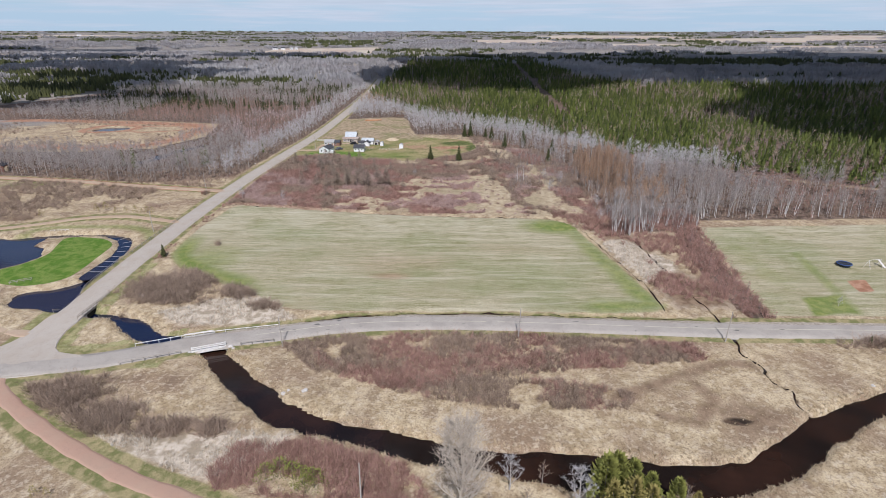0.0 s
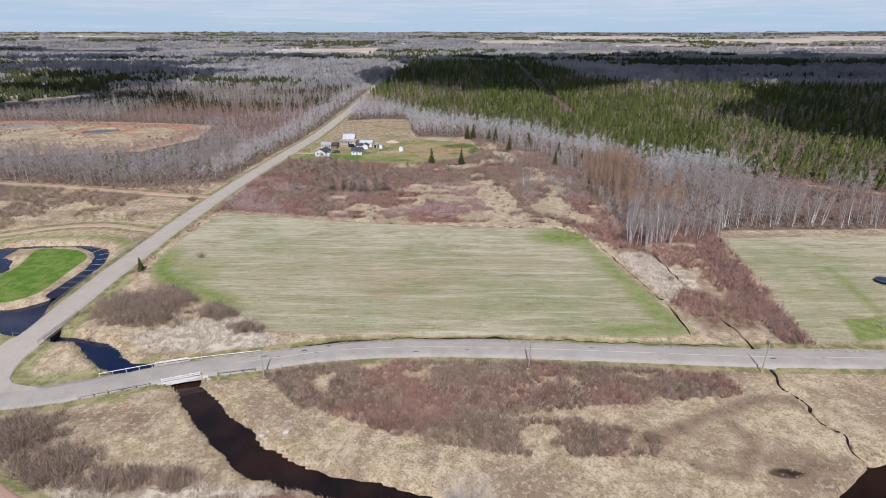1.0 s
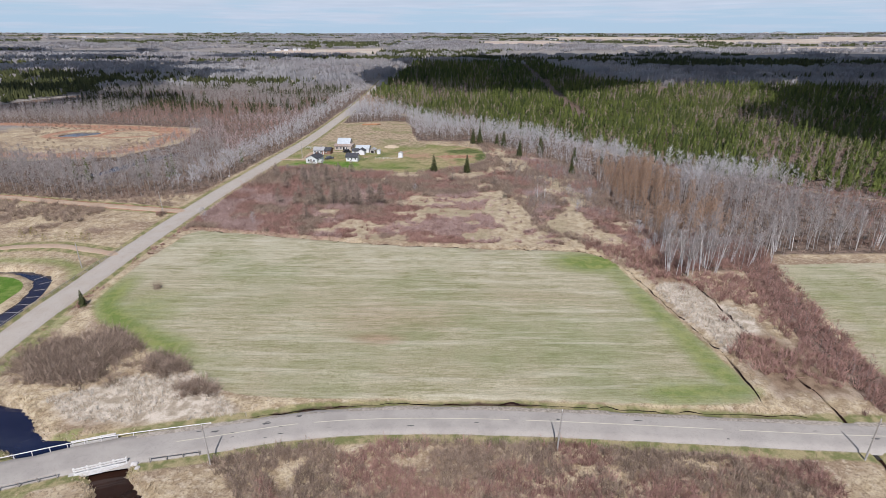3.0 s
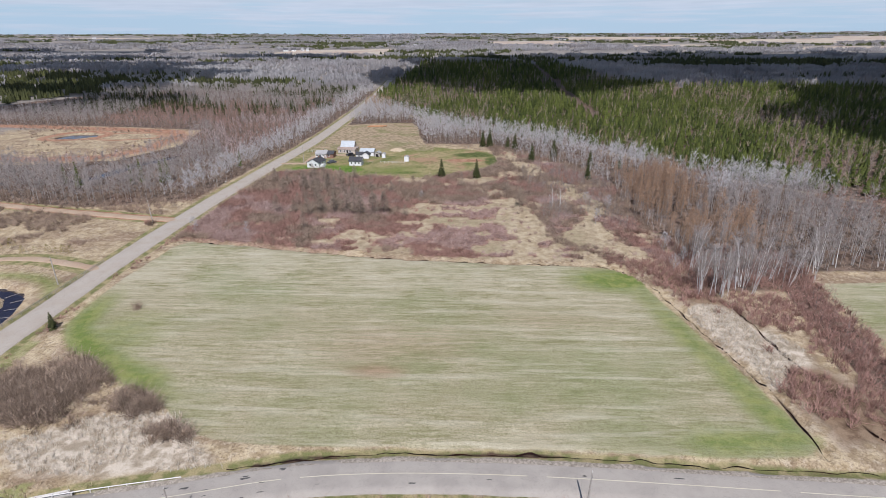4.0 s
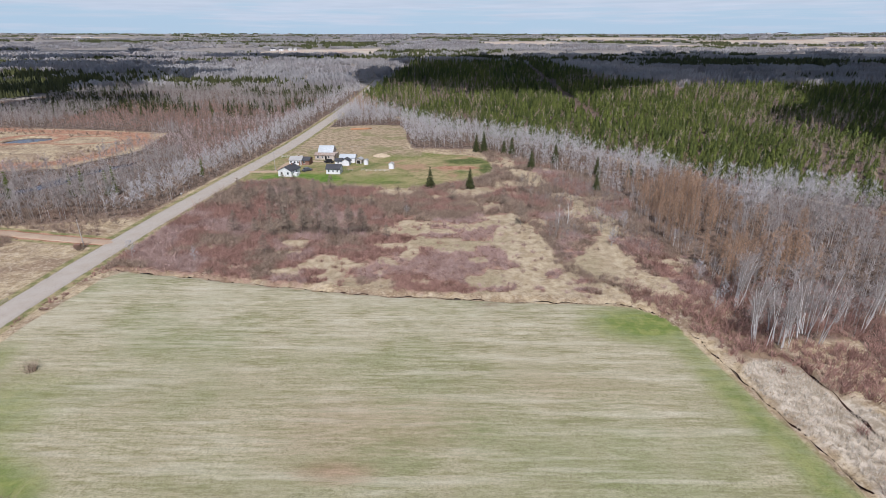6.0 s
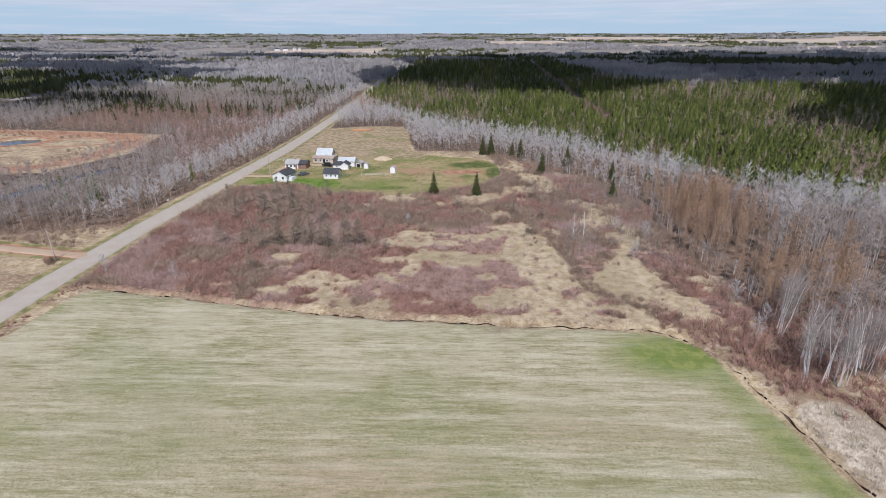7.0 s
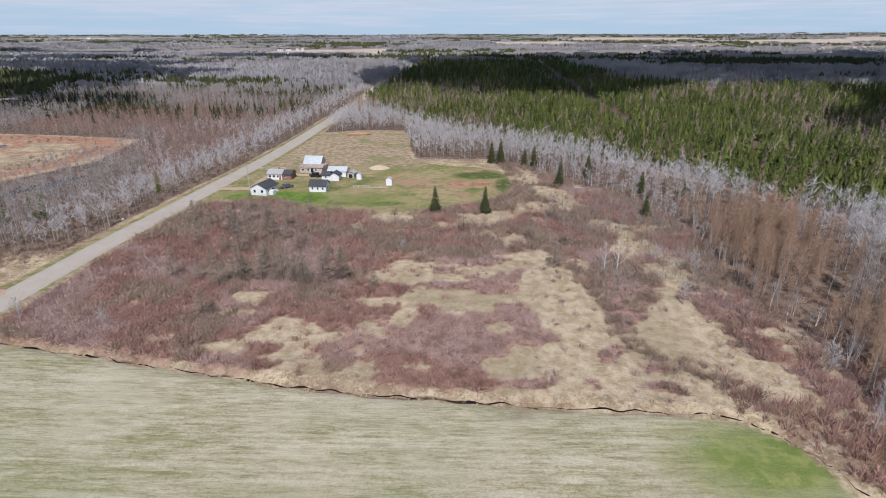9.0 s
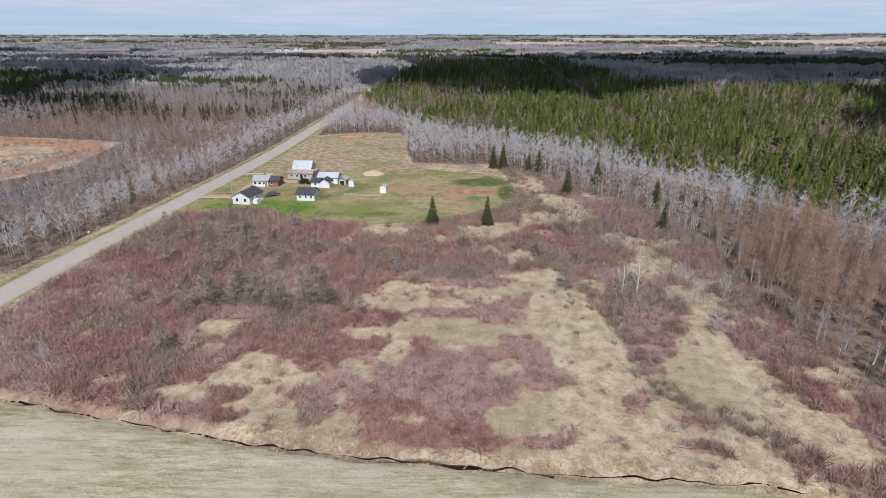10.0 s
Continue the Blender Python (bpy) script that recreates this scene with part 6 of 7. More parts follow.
rail_fence("guard_rail", road_edge(MAIN_ROAD, -71, -38, 3.4), 2.4, 0.6, (0.85,), M_RAIL, "weathered white wooden guard rail beside the road", z=-3.0, thick=0.18)
rail_fence("guard_rail", road_edge(MAIN_ROAD, -70, -57, -3.55), 2.4, 0.7, (0.85,), M_WOODPOST, "grey wooden guard rail leading to the bridge", z=-3.0, thick=0.2)
rail_fence("guard_rail", road_edge(MAIN_ROAD, -48, -36.5, -3.55), 2.4, 0.7, (0.85,), M_WOODPOST, "grey wooden guard rail leading to the bridge", z=-2.9, thick=0.2)
rail_fence("guard_rail", [(-97.6, 121), (-97.3, 138), (-97.0, 152), (-96.0, 172), (-95.3, 190)], 2.6, 0.9, (0.55, 0.95), M_WOODPOST, "grey wooden two-rail fence along the gravel road", z=None)
rail_fence("guard_rail", [(-88.9, 117), (-88.7, 124), (-88.5, 132)], 1.9, 0.95, (0.5, 0.95), M_WOODPOST, "weathered wooden rails of the small side bridge", z=-1.9, thick=0.16)
rail_fence("rail_fence", [(-76, 330), (-66, 330)], 2.4, 1.1, (0.5, 0.95), M_RAIL, "pale wooden rail fence beside the barn")
rail_fence("rail_fence", [(-35.5, 304.4), (-30, 304), (-24, 303.4)], 1.9, 1.0, (0.5, 0.95), M_RAIL, "short white paddock fence", thick=0.06, wide=0.1)
rail_fence("rail_fence", [(-43, 305), (-38, 305.2)], 1.8, 0.9, (0.6,), M_WOODPOST, "short grey fence behind the cottage")
rail_fence("wire_fence", [(-72, 352), (-40, 351), (-8, 349), (12, 338), (19, 318)], 5.0, 1.2, (0.9,), M_WOODPOST, "thin paddock fence of grey posts", wide=0.12, thick=0.03)

# bridge parapet and abutments
b = tagged(empty("road_bridge", -52.6, 105.6, 21.0, -3.05), "small white-railed road bridge over the river", "bridge")
block("deck_edge", b, M_RAIL, -3.6, 3.6, -0.30, 0.35, -0.65, 0.1, "pale deck beam")
for i in range(5):
    block("post", b, M_RAIL, -3.5 + i * 1.75 - 0.11, -3.5 + i * 1.75 + 0.11, -0.15, 0.1, 0.1, 1.0, soft=0.02)
for z in (0.5, 0.9):
    block("rail", b, M_RAIL, -3.6, 3.6, -0.24, -0.15, z - 0.13, z + 0.13, soft=0.02)
for s in (-1, 1):
    block("abutment", b, M_CONCRETE, s * 3.9 - 0.5, s * 3.9 + 0.5, -0.2, 6.0, -2.4, -0.12, "concrete abutment")
b = tagged(empty("road_bridge", -57.2, 111.4, 19.0, -3.05), "far parapet of the small road bridge, white rail", "bridge")
block("deck_edge", b, M_CONCRETE, -3.4, 3.4, -0.1, 0.3, -0.8, 0.08, "pale deck beam")
block("rail", b, M_RAIL, -3.2, 3.2, 0.16, 0.26, 0.35, 0.66, soft=0.02)
for i in range(4):
    block("post", b, M_RAIL, -3.0 + i * 2.0 - 0.08, -3.0 + i * 2.0 + 0.08, 0.0, 0.155, 0.08, 0.66, soft=0.02)
b = tagged(empty("road_bridge", -89.3, 122.5, 0, -2.1), "wooden culvert mouth below the gravel road", "bridge")
block("beam", b, M_WOODPOST, -0.3, 0.4, -3.0, 3.2, -0.5, 0.05)
# solid block, its black stands for the shade under the road
block("mouth", b, M_DARK, -0.7, 0.2, -2.4, 2.6, -2.2, -0.5, "dark culvert mouth")
for y in (-2.7, 2.9):
    block("pier", b, M_CONCRETE, -0.4, 0.6, y - 0.3, y + 0.3, -2.2, -0.5)


def utility_pole(x, y, h, lean=0.0, label="grey wooden utility pole with one insulator"):
    e = tagged(empty("utility_pole", x, y), label, "utility pole", "poles along the roads")
    bm = bmesh.new()
    beam(bm, (0, 0, -0.6), (lean, 0, h), 0.30, 0.19, 8)
    part("shaft", bm, M_POLE, e)
    bm = bmesh.new()
    beam(bm, (lean, 0, h), (lean, 0, h + 0.28), 0.12, 0.07, 8)
    part("insulator", bm, M_RAIL, e)
    bm = bmesh.new()
    beam(bm, (lean - 0.02, -0.1, h - 0.7), (lean - 0.02, -0.5, h - 0.45), 0.06)
    part("bracket", bm, M_TAR, e)


for x, y, h, lean in ((17.5, 110.2, 7.6, 0.25), (64.9, 108.6, 7.6, 0.3), (-36.3, 106.6, 7.4, -0.2), (-12.5, 63.0, 7.6, 0.1), (-98.9, 175.3, 7.2, -0.1), (-98.6, 220.4, 7.6, -0.35), (-95.4, 264, 7.4, -0.1), (-71.8, 306, 7.5, 0.0), (-183, 247, 7.0, 0.1)):
    utility_pole(x, y, h, lean)

# old short leaning post by the road culvert, mailbox, bin
e = tagged(empty("culvert", 67.7, 109.6), "dark round culvert mouth below the road", "culvert")
bm = bmesh.new()
bmesh.ops.create_cone(bm, cap_ends=False, segments=20, radius1=0.62, radius2=0.62, depth=1.2, matrix=Matrix.Translation((0, 0, -0.25)) @ Matrix.Rotation(radians(90), 4, "X"))
bmesh.ops.solidify(bm, geom=bm.faces[:], thickness=0.05)
# pipe coloured near black for the shade inside it
part("pipe", bm, M_DARK, e)
e = tagged(empty("mailbox", -93.2, 267), "small white mailbox on a post by the road", "mailbox")
block("post", e, M_WOODPOST, -0.06, 0.06, -0.06, 0.06, -0.3, 1.1)
bm = bmesh.new()
prism(bm, [(-0.2, 1.1), (0.2, 1.1), (0.2, 1.4), (0.12, 1.52), (-0.12, 1.52), (-0.2, 1.4)], -0.35, 0.35)
bmesh.ops.recalc_face_normals(bm, faces=bm.faces[:])
part("box", bm, M_RAIL, e)
e = tagged(empty("garbage_box", -99.6, 219.2, 10), "brown wooden garbage box by the dirt track", "box")
block("body", e, M_BRICKY, -0.8, 0.8, -0.5, 0.5, -0.1, 1.0, soft=0.03)
block("lid", e, M_BRICKY, -0.86, 0.86, -0.56, 0.56, 1.0, 1.1, soft=0.02)

# ---- road paint and repairs ----
v, f = [], []
mid = [Vector(q) for q in MAIN_ROAD if q[0] > -46]
for i, q in enumerate(mid):
    d = (mid[min(i + 1, len(mid) - 1)] - mid[max(i - 1, 0)]).normalized()
    s = Vector((d.y, -d.x)) * 0.07
    z = float(base_z(np.array([q.x]), np.array([q.y]))[0]) + 0.14 + 0.10 + 0.012
    v += [(q.x - s.x, q.y - s.y, z), (q.x + s.x, q.y + s.y, z)]
for i in range(len(mid) - 1):
    if i % 13 != 7:
        f.append((2 * i, 2 * i + 1, 2 * i + 3, 2 * i + 2))
ob = new("centre_line", mesh_from("centre_line", v, f, [M_LINE]))
tagged(ob, "faded yellow painted centre line")
ob.parent = road
r3 = random.Random(5)
for i in range(20):
    k = r3.uniform(-72, 90) if i > 9 else r3.uniform(-40, -24)
    j = min(range(len(MAIN_ROAD)), key=lambda n: abs(MAIN_ROAD[n][0] - k))
    q = Vector(MAIN_ROAD[j])
    d = (Vector(MAIN_ROAD[j + 1]) - q).normalized()
    off, ln, wd = r3.uniform(-2.4, 2.4), r3.uniform(0.25, 0.9), r3.uniform(0.07, 0.25)
    z = float(base_z(np.array([q.x]), np.array([q.y]))[0]) + 0.24 - 0.10 * (off / 3.1) ** 2 + 0.01
    bm = bmesh.new()
    ring_v = []
    for n in range(9):
        a = 2 * math.pi * n / 9
        g = r3.uniform(0.6, 1.15)
        o = d * math.cos(a) * ln * g + Vector((-d.y, d.x)) * (off + math.sin(a) * wd * g)
        ring_v.append(bm.verts.new((q.x + o.x, q.y + o.y, z)))
    bm.faces.new(ring_v)
    part("tar_patch", bm, M_TAR, road)

# ---- play things in the eastern field ----
e = tagged(empty("trampoline", 118.3, 147.7), "round dark blue trampoline on the grass", "trampoline")
bm = bmesh.new()
bmesh.ops.create_cone(bm, cap_ends=True, segments=28, radius1=1.75, radius2=1.75, depth=0.04, matrix=Matrix.Translation((0, 0, 0.8)))
part("mat", bm, M_BLACK, e)
bm = bmesh.new()
for n in range(28):
    a0, a1 = 2 * math.pi * n / 28, 2 * math.pi * (n + 1) / 28
    beam(bm, (1.9 * math.cos(a0), 1.9 * math.sin(a0), 0.82), (1.9 * math.cos(a1), 1.9 * math.sin(a1), 0.82), 0.3)
M_BLUE = plain("blue_pad", (0.03, 0.06, 0.16), (0.05, 0.09, 0.22), 2.0)
part("pad", bm, M_BLUE, e, "blue padded rim")
for n in range(6):
    a = 2 * math.pi * n / 6
    bm = bmesh.new()
    beam(bm, (1.85 * math.cos(a), 1.85 * math.sin(a), 0), (1.85 * math.cos(a), 1.85 * math.sin(a), 0.8), 0.07)
    part("leg", bm, M_TAR, e)
e = tagged(empty("swing_set", 126.0, 146.4, 12), "white metal swing set with slide", "swing set")
for x in (-2.2, 2.2):
    for s in (-1, 1):
        bm = bmesh.new()
        beam(bm, (x, s * 1.1, -0.05), (x, 0, 2.5), 0.11)
        part("leg", bm, M_RAIL, e)
bm = bmesh.new()
beam(bm, (-2.3, 0, 2.5), (2.3, 0, 2.5), 0.12)
part("crossbar", bm, M_RAIL, e)
for x in (-1.2, 0.6):
    for dx in (-0.22, 0.22):
        bm = bmesh.new()
        beam(bm, (x + dx, 0, 0.5), (x + dx, 0, 2.5), 0.04)
        part("chain", bm, M_TAR, e)
    block("seat", e, M_BLACK, x - 0.26, x + 0.26, -0.1, 0.1, 0.47, 0.51)
bm = bmesh.new()
prism(bm, [(-0.3, 0.0), (0.3, 0.0), (0.3, 0.12), (0.24, 0.12), (0.24, 0.05), (-0.24, 0.05), (-0.24, 0.12), (-0.3, 0.12)], 0, 2.6)
for v in bm.verts:
    v.co = Vector((v.co.x + 2.9, v.co.y - 1.2, v.co.z + 0.1 + v.co.y * 0.6))
bmesh.ops.recalc_face_normals(bm, faces=bm.faces[:])
part("slide", bm, M_RAIL, e)

# ---- weirs and dam of the pond ----
for k, (x, y, turn) in enumerate(((-107.5, 171.6, 60), (-103.8, 168.6, 40), (-102.0, 164.4, 22), (-101.2, 160.2, 12), (-100.9, 156.0, 6), (-100.8, 152.0, 2), (-100.7, 148.0, 0), (-100.6, 144.4, 0))):
    e = tagged(empty("weir", x, y, turn, -1.72), "low pale wooden weir across the channel", "weir", "weirs of the channel")
    block("sill", e, M_WOODPOST, -2.0, 2.0, -0.09, 0.09, -0.6, 0.22, soft=0.03)
    for s in (-2.1, 0, 2.1):
        block("post", e, M_WOODPOST, s * 0.85 - 0.07, s * 0.85 + 0.07, -0.2, -0.095, -0.6, 0.3)
e = tagged(empty("dam", -131.5, 176.2, 4, -1.3), "pale concrete dam with white rails at the pond", "dam")
block("wall", e, M_CONCRETE, -5.0, 6.5, -0.5, 0.5, -1.2, 0.35, soft=0.05)
for k in range(6):
    block("post", e, M_RAIL, -3.0 + k * 1.2 - 0.06, -3.0 + k * 1.2 + 0.06, -0.06, 0.06, 0.35, 1.3)
block("rail", e, M_RAIL, -3.0, 3.0, -0.05, 0.05, 1.2, 1.3)
e = tagged(empty("footbridge", -117.5, 137.6, 28, -1.9), "small grey footbridge over the pond outlet", "footbridge")
block("deck", e, M_WOODPOST, -2.6, 2.6, -0.6, 0.6, 0.0, 0.16)
for s in (-0.55, 0.55):
    block("rail", e, M_WOODPOST, -2.6, 2.6, s - 0.05, s + 0.05, 0.8, 0.9)
    for k in range(4):
        block("post", e, M_WOODPOST, -2.4 + k * 1.6 - 0.05, -2.4 + k * 1.6 + 0.05, s - 0.05, s + 0.05, -1.2, 0.8)


# ---- stones, heaps, logs ----
def stone(x, y, s, z=None, label="pale weathered boulder at the water's edge", mat=None):
    bm = bmesh.new()
    bmesh.ops.create_icosphere(bm, subdivisions=2, radius=s)
    for v in bm.verts:
        v.co *= 1 + 0.35 * noise.noise(v.co * 1.3 / s + Vector((x, y, 0)))
        v.co.z *= 0.55
    o = part("boulder", bm, mat or M_STONE)
    o.matrix_basis = pose(x, y, (zg(x, y) if z is None else z) + s * 0.15, 0, 0, x * 40)
    return tagged(o, label, "rock", "boulders")


for x, y, s in ((-31.6, 89.8, 0.5), (-30.8, 90.4, 0.35), (-27.6, 90.4, 0.6), (86.8, 92.0, 0.4), (-48.0, 106.6, 0.6), (-47.2, 105.8, 0.4)):
    stone(x, y, s, max(zg(x, y), -4.4))
bm = bmesh.new()
bmesh.ops.create_cone(bm, cap_ends=True, segments=24, radius1=4.2, radius2=0.9, depth=1.1, matrix=Matrix.Translation((0, 0, 0.4)))
bmesh.ops.subdivide_edges(bm, edges=bm.edges[:], cuts=2)
for v in bm.verts:
    v.co += Vector((noise.noise(v.co * 0.9), noise.noise(v.co * 0.9 + Vector((9, 0, 0))), 0.4 * noise.noise(v.co * 0.7))) * 0.5
o = part("sand_heap", bm, M_SAND)
o.matrix_basis = pose(-30.9, 334.3, zg(-30.9, 334.3))
tagged(o, "low heap of pale sand in the paddock", "heap")
M_LOG = plain("orange_cut_logs", (0.36, 0.17, 0.08), (0.52, 0.30, 0.17), 2.0)
e = tagged(empty("log_pile", -52.5, 408, 8), "pile of orange cut logs at the wood's edge", "logs")
for i in range(9):
    bm = bmesh.new()
    beam(bm, (-5 + (i % 3) * 0.7, (i % 5) * 0.5, 0.22 + 0.4 * (i // 5)), (5 + (i % 4) * 0.8, (i % 5) * 0.5 + 0.1, 0.22 + 0.4 * (i // 5)), 0.45, 0.36, 8)
    part("log", bm, M_LOG, e)

# ---- far farms ----
for k, (x, y, w, turn) in enumerate(((-478, 1735, 12, 10), (-455, 1745, 9, -20), (-500, 1728, 14, 30), (-440, 1742, 8, 0), (-190, 2090, 16, 5), (-150, 2100, 12, 40), (2390, 4310, 70, 4), (2300, 4330, 34, 4), (520, 2960, 44, 3), (-2050, 3300, 18, 0), (-1990, 3320, 14, 20), (1760, 3350, 18, 10), (2700, 4200, 24, 0))):
    h = tagged(empty("farmhouse", x, y, turn), "far white farm building among fields", "house", "far farm buildings")
    gable(h, w, w * 0.55, 4.0 + w * 0.05, 7.0 + w * 0.08, M_SIDING, M_GREYROOF if k % 2 else M_SHINGLE, True)
    opening(h, -w * 0.2, 1.2, 1.4, 1.5, -w * 0.275)
    opening(h, w * 0.2, 1.2, 1.4, 1.5, -w * 0.275)


# ---- single trees ----
def tree_thing(name, shape, mats, label, category="tree", group=""):
    """One tree at the origin with its trunk and its crown."""
    v, f, mi = shape
    e = tagged(new(name), label, category, group)
    for k, piece in ((0, "trunk"), (1, "crown")):
        g = f[mi == k]
        if not len(g):
            continue
        used, back = np.unique(g, return_inverse=True)
        m = mesh_from(piece, v[used], back.reshape(-1, 3), [mats[k]], None, rng.uniform(0.2, 0.9, len(used)))
        o = new(piece, m)
        o.parent = e
    return e


def planted(ob, x, y, turn, size=1.0):
    m = pose(x, y, zg(x, y), 0, 0, turn) @ Matrix.Diagonal((size, size, size, 1))
    ob.matrix_basis = m
    return ob


def copies(ob, places):
    """The first place for the thing itself, copies for the rest."""
    r = random.Random(len(places))
    first = True
    for x, y, s in places:
        m = pose(x, y, zg(x, y), 0, 0, r.uniform(0, 360)) @ Matrix.Diagonal((s, s, s, 1))
        if first:
            ob.matrix_basis = m
            first = False
        else:
            c = copy_thing(ob, Matrix.Identity(4))
            c.matrix_basis = m


def grand_tree(h, r, limbs=16, subs=9, fine=9, spread=0.42, tw=0.06, full=False):
    """A large leafless tree: trunk, curved limbs, branches and a dense haze of twigs."""
    out = []
    pts = [(0, 0, -0.4)] + [(r.normal(0, 0.01) * h, r.normal(0, 0.01) * h, h * t) for t in (0.25, 0.5, 0.75, 0.98)]
    out.append((*stem(pts, [0.02 * h, 0.016 * h, 0.011 * h, 0.006 * h, 0.02], 7), 0))
    p = np.array(pts)
    for k in range(limbs):
        t = 0.16 + 0.76 * k / limbs
        b = np.array([np.interp(t, [0, 0.25, 0.5, 0.75, 0.98], p[:, i]) for i in range(3)])
        az = k * 2.4 + r.normal(0, 0.3)
        reach = spread * h * ((1.05 - t) ** 0.75 * min(1.0, 0.62 + t) if full else 1.05 - t) * r.uniform(0.75, 1.1)
        e = b + np.array([math.cos(az) * reach, math.sin(az) * reach, reach * (r.uniform(1.2, 2.0) if full else r.uniform(0.9, 1.5))])
        m = (b + e) / 2 + np.array([math.cos(az), math.sin(az), -0.6]) * reach * 0.1
        w = 0.007 * h * (1.2 - t)
        out.append((*stem([b, m, e], [w, w * 0.7, 0.012], 4), 0))
        u = r.uniform(0.2, 1.0, subs)[:, None]
        sb = np.where(u < 0.5, b + (m - b) * u * 2, m + (e - m) * (u * 2 - 1))
        se = sb + np.stack([r.normal(math.cos(az) * 0.4, 0.5, subs), r.normal(math.sin(az) * 0.4, 0.5, subs), r.uniform(0.4, 1.2, subs)], 1) * 0.085 * h
        out.append((*slivers(sb, se, 0.0045 * h, r), 0))
        i = r.integers(0, subs, subs * fine)
        u = r.uniform(0.2, 1.0, subs * fine)[:, None]
        tb = sb[i] * (1 - u) + se[i] * u
        te = tb + np.stack([r.normal(0, 0.5, subs * fine), r.normal(0, 0.5, subs * fine), r.uniform(0.1, 1.3, subs * fine)], 1) * 0.06 * h
        out.append((*slivers(tb, te, tw, r), 1))
    return joined(out)


r4 = np.random.default_rng(77)
r5 = random.Random(12)
M_TWIG_PALE = leafy("pale_twigs", (0.34, 0.29, 0.235), (0.58, 0.52, 0.44), (0.47, 0.42, 0.35))
M_TWIG_BLUE = leafy("silvery_twigs", (0.33, 0.32, 0.32), (0.52, 0.51, 0.51), (0.43, 0.42, 0.42))
M_CEDAR = leafy("cedar_green", (0.09, 0.105, 0.026), (0.30, 0.305, 0.08), (0.21, 0.22, 0.06))
M_CEDAR_GOLD = leafy("golden_cedar", (0.14, 0.125, 0.04), (0.38, 0.32, 0.11), (0.28, 0.24, 0.085))

M_MAPLEBARK = plain("beige_maple_bark", (0.38, 0.33, 0.265), (0.60, 0.54, 0.455), 3.0)

# by the river
planted(tree_thing("maple_tree", grand_tree(17.5, r4, 44, 16, 14, 0.3, 0.035, True), [M_MAPLEBARK, M_TWIG_PALE], "tall pale leafless maple on the river bank"), 2.4, 59.6, 20)
copies(tree_thing("bare_tree", grand_tree(7.5, r4, 14, 7, 7, 0.36, 0.045), [M_BIRCH, M_TWIG_BLUE], "silvery bare young tree on the river bank", group="bank trees"), [(10.4, 65.4, 0.95), (20.0, 61.0, 1.25)])
copies(tree_thing("bare_tree", grand_tree(5.0, r4, 9, 5, 5, 0.3, 0.05), [M_BARK, M_TWIG_BROWN], "small brown bare sapling by the water", group="bank trees"), [(15.7, 66.6, 0.9), (12.6, 61.8, 0.8), (36.5, 62.0, 0.9), (6.8, 61.6, 0.7)])
copies(tree_thing("cedar_tree", cedar(10, r4, 900), [M_DARKBARK, M_CEDAR], "dense green cedar on the river bank", group="bank cedars"), [(24.0, 62.0, 1.0), (26.0, 63.2, 0.92), (30.6, 61.6, 0.7), (34.6, 61.4, 0.62), (28.2, 62.6, 0.85)])
copies(tree_thing("cedar_tree", cedar(8, r4, 500, 0.3), [M_DARKBARK, M_CEDAR_GOLD], "golden-brown cedar on the river bank", group="bank cedars"), [(24.6, 60.0, 0.9), (27.4, 59.8, 1.0), (30.4, 60.2, 0.75), (37.6, 61.0, 0.5)])
copies(tree_thing("cedar_bush", cedar(2.0, r4, 260, 0.7), [M_DARKBARK, M_CEDAR], "low green cedar bush in red scrub", "bush", "green cedar bushes"), [(-28.2, 67.2, 1.7), (-26.0, 67.8, 1.95), (-24.0, 67.4, 1.8), (-22.2, 66.4, 1.9), (-20.2, 65.9, 1.9), (-21.4, 64.8, 1.7)])
copies(tree_thing("cedar_bush", cedar(2.2, r4, 160, 0.34), [M_DARKBARK, M_CEDAR_GOLD], "small yellow-green cedar bush on the pasture", "bush", "cedar bushes in a row"), [(-122.2, 194.4, 1.1), (-119.4, 195.6, 0.9), (-115.6, 195.4, 1.2), (-112.6, 194.6, 0.9), (-110.8, 195.0, 1.25), (-109.0, 195.4, 1.1), (-131, 197, 1.3), (-128, 198, 1.5), (-147, 190, 1.3), (-63.4, 64.4, 0.9), (-61.2, 64.2, 0.8)])
# along the roads and in the fields
spr = tree_thing("spruce_tree", conifer(7.6, r4, 17, 12, 0.27, 0.3, 0.2), [M_DARKBARK, M_NEEDLE_DARK], "dark green spruce standing alone in the grass", group="single spruces")
copies(spr, [(-6.4, 277.0, 1.05), (8.2, 279.3, 1.0), (53.4, 274.5, 0.95), (46.9, 320, 1.1), (34.8, 308, 1.1), (26.1, 338, 0.9), (17.1, 343, 1.25), (13.6, 345, 1.1), (-85.4, 154.2, 0.52), (97.2, 107.3, 0.3), (30, 340, 1.0), (60, 300, 0.9), (72, 296, 0.8), (48, 352, 1.0)])
copies(tree_thing("spruce_tree", conifer(9, r4, 11, 9, 0.15, 0.3, 0.1), [M_DARKBARK, M_NEEDLE], "slim spruce among bare roadside trees", group="roadside spruces"), [(-119.5, 268, 1.0), (-128, 268, 1.1), (-131, 266, 0.9), (-150, 262, 1.1), (-153, 266, 1.0), (-158, 266, 0.9), (-118, 270, 1.1), (-98, 296, 0.8)])
copies(tree_thing("round_bush", shrub(2.6, r4, 150, 0.36, 0.05), [M_TWIG_BROWN, M_TWIG_BROWN], "round brown bare bush in the hay field", "bush"), [(-72.2, 163.2, 1.0)])
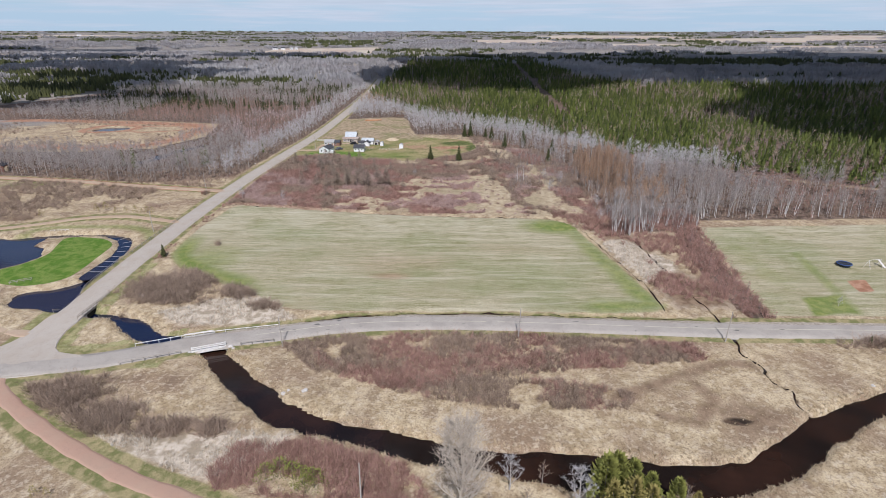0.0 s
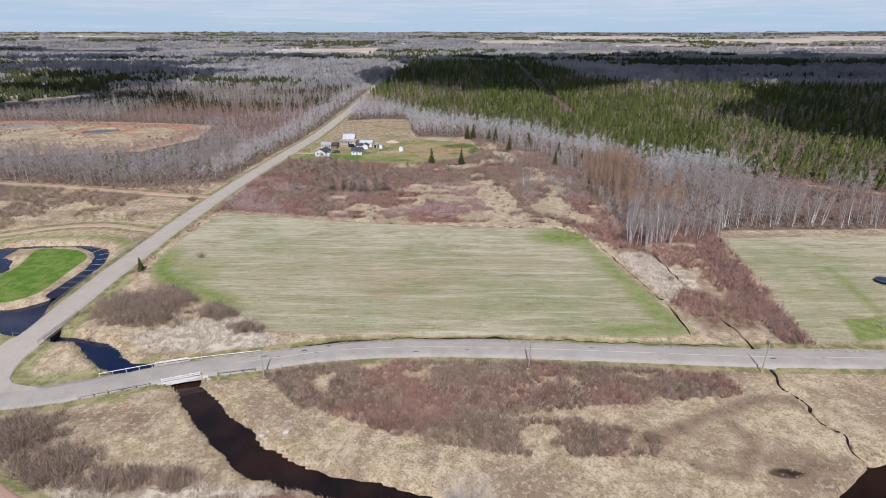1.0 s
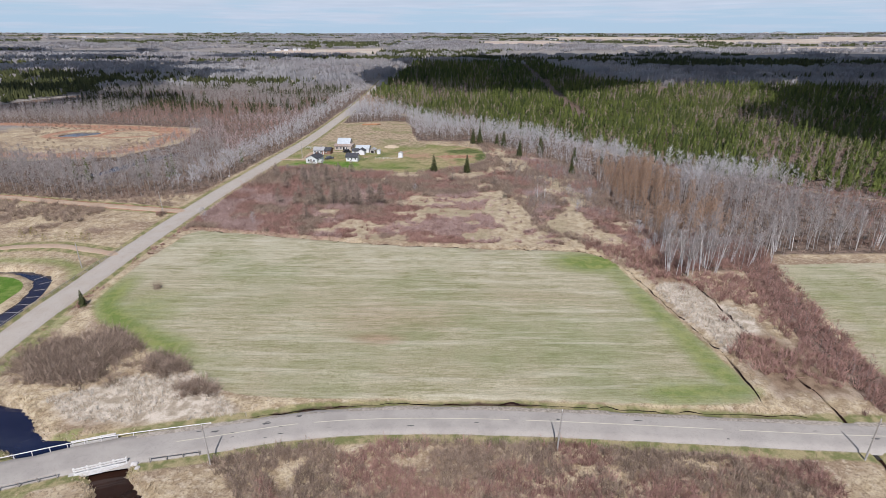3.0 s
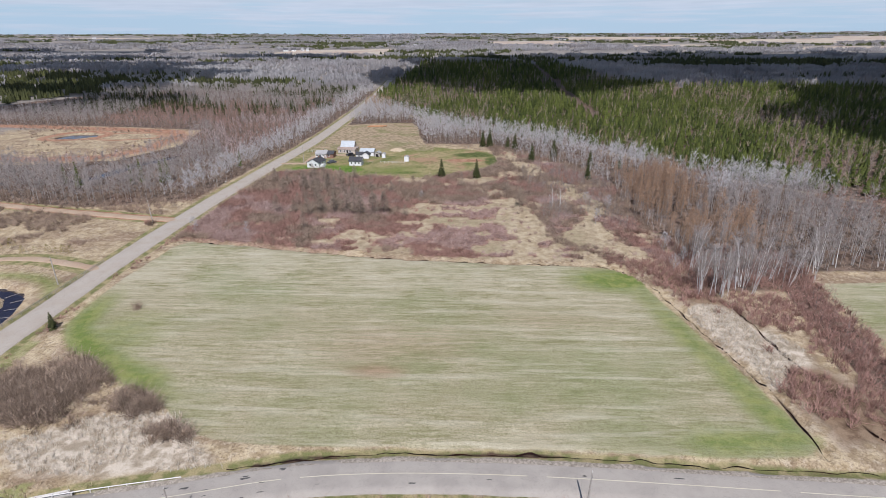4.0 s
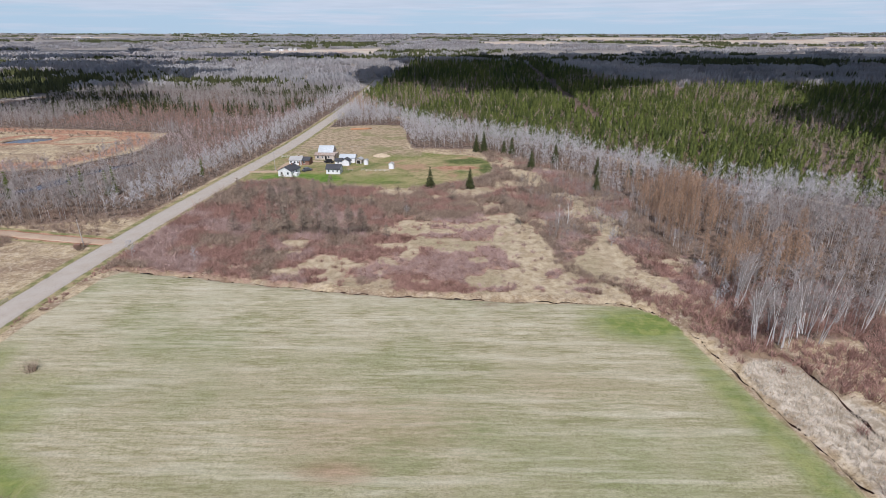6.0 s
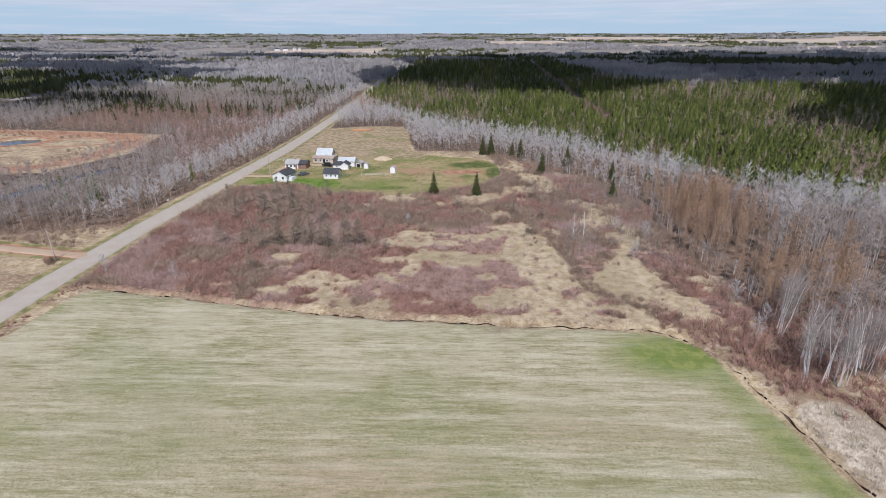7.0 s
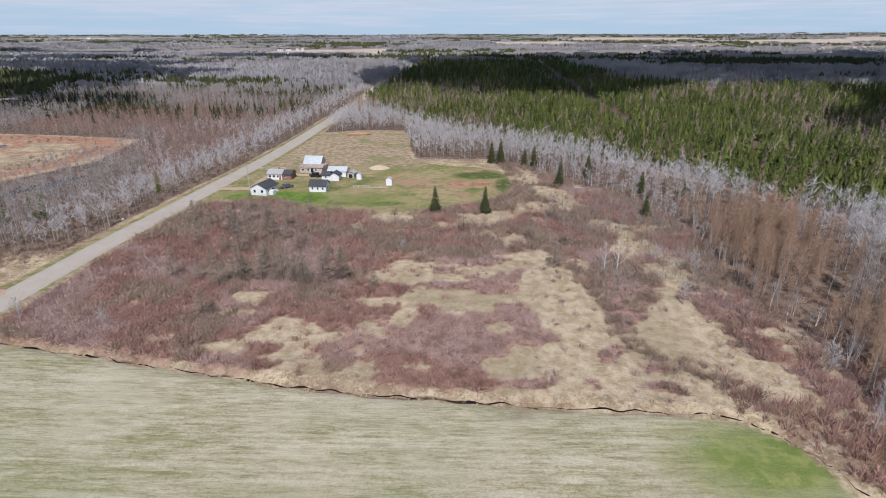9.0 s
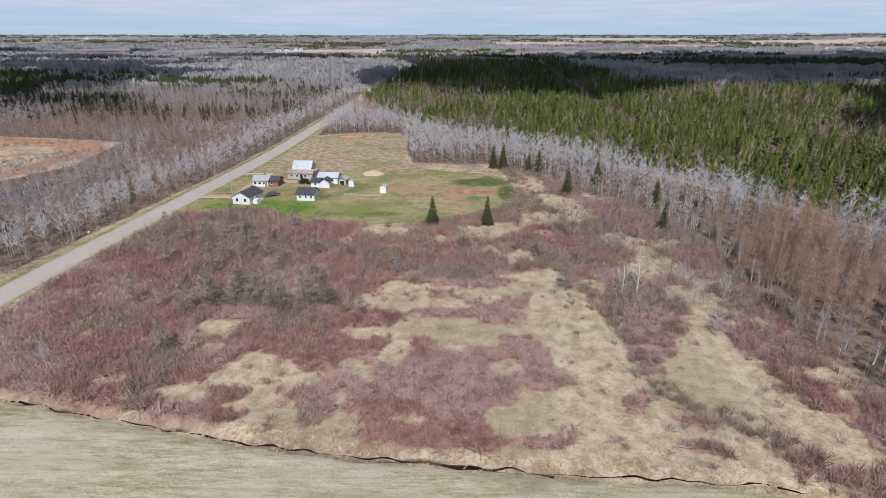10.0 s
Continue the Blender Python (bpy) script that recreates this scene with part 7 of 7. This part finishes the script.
M_DEADWOOD = plain("bleached_dead_wood", (0.50, 0.47, 0.43), (0.68, 0.66, 0.62), 3.0)
copies(tree_thing("dead_tree", grand_tree(9.5, r4, 10, 4, 1, 0.42, 0.05), [M_DEADWOOD, M_TWIG_PALE], "white dead tree with bare forked limbs"), [(33.4, 239.2, 0.72), (36.0, 238.4, 0.82)])
copies(tree_thing("bare_tree", grand_tree(5.4, r4, 14, 8, 7, 0.4, 0.04), [M_BIRCH, M_TWIG_BLUE], "rounded silvery bare tree in the scrub", group="silvery trees"), [(58.1, 198.6, 1.1), (56.2, 185.6, 0.95), (-81.0, 212.4, 0.95), (-64.3, 210.8, 0.75), (44.6, 222, 0.9), (60.2, 190.4, 0.9), (-13, 248, 0.6), (101, 124, 0.5), (118, 126, 0.5), (-96.8, 329, 1.3), (52, 236, 1.0), (46, 243, 0.9)])
dead = tree_thing("tamarack_tree", larch(7.8, r4, 17, 14, 0.34, 0.14, -0.1), [M_DARKBARK, M_TAMARACK], "dark brown leafless tamarack in the scrub", group="meadow tamaracks")
copies(dead, [(-61.3, 231, 0.9), (-49.5, 226.9, 0.95), (-64.1, 249.7, 1.0), (-51.5, 244.1, 1.05), (-47.2, 231.4, 1.05), (-41.8, 231.5, 1.0), (-37.1, 230.5, 1.1), (-32.4, 229.5, 1.0), (-28.2, 229.6, 1.05), (-24.5, 231.9, 1.0), (-50, 260.2, 1.0), (-51.4, 250, 0.95), (-66.7, 263.5, 0.95), (-32.8, 257.1, 0.8), (-13.4, 249.4, 0.7), (-17.2, 227.7, 0.6), (-47.9, 215.5, 0.8), (-45.8, 264, 1.0), (1.7, 261.5, 0.9), (18.6, 256.6, 0.85), (22, 239.1, 0.95), (26.8, 252, 0.8), (-72.9, 267, 0.9), (-59.5, 260, 1.0), (-54.2, 270.5, 0.9), (-42.2, 274, 0.85), (-60, 276, 0.85), (27, 272, 0.9)] + [(r5.uniform(-60, -24), r5.uniform(229, 268), r5.uniform(0.55, 0.95)) for _ in range(22)] + [(r5.uniform(-46, -24), r5.uniform(228, 236), r5.uniform(0.7, 1.0)) for _ in range(10)])
# the near edge of the eastern wood
birch = [tree_thing("birch_tree", bare_tree(12, r4, 16, 110, 0.15, 0.04, 0.3, stems=s, tw=0.05, thick=0.009), [M_WHITEBIRCH, M_TWIG_GREY], "pale-stemmed leafless birch at the wood's edge", group="birches at the wood's edge") for s in (1, 2, 3, 2)]
spots_e = []
edge_line = smooth_line([(150, 189), (110, 188), (92, 187), (80, 178), (70, 175.5), (60, 176), (60.5, 190), (61.5, 205), (60, 220), (58, 234), (60, 261), (57, 279), (50, 298), (36, 318)], 2.2)
for k, (ex, ey) in enumerate(edge_line):
    low = 0.5 if 192 < ey and ex < 75 else 1.0
    spots_e.append((ex + r5.uniform(0, 5), ey + r5.uniform(-1, 5), r5.uniform(0.62, 1.0) * low))
for k in range(14):
    spots_e.append((57 + k * 1.0 + r5.uniform(-0.8, 0.8), 173 + r5.uniform(-1.2, 3.5), r5.uniform(0.75, 0.98)))
for i, b in enumerate(birch):
    copies(b, spots_e[i::4])
lar = tree_thing("larch_tree", larch(12.5, r4, 34, 11, 0.15, 0.06), [M_BARK, M_LARCH], "orange-brown leafless larch in the eastern wood", group="larches of the eastern wood")
copies(lar, [(58 + r5.uniform(0, 24), 226 + r5.uniform(0, 36), r5.uniform(0.75, 1.1)) for _ in range(46)] + [(63 + r5.uniform(0, 22), 196 + r5.uniform(0, 16), r5.uniform(0.65, 0.95)) for _ in range(22)])
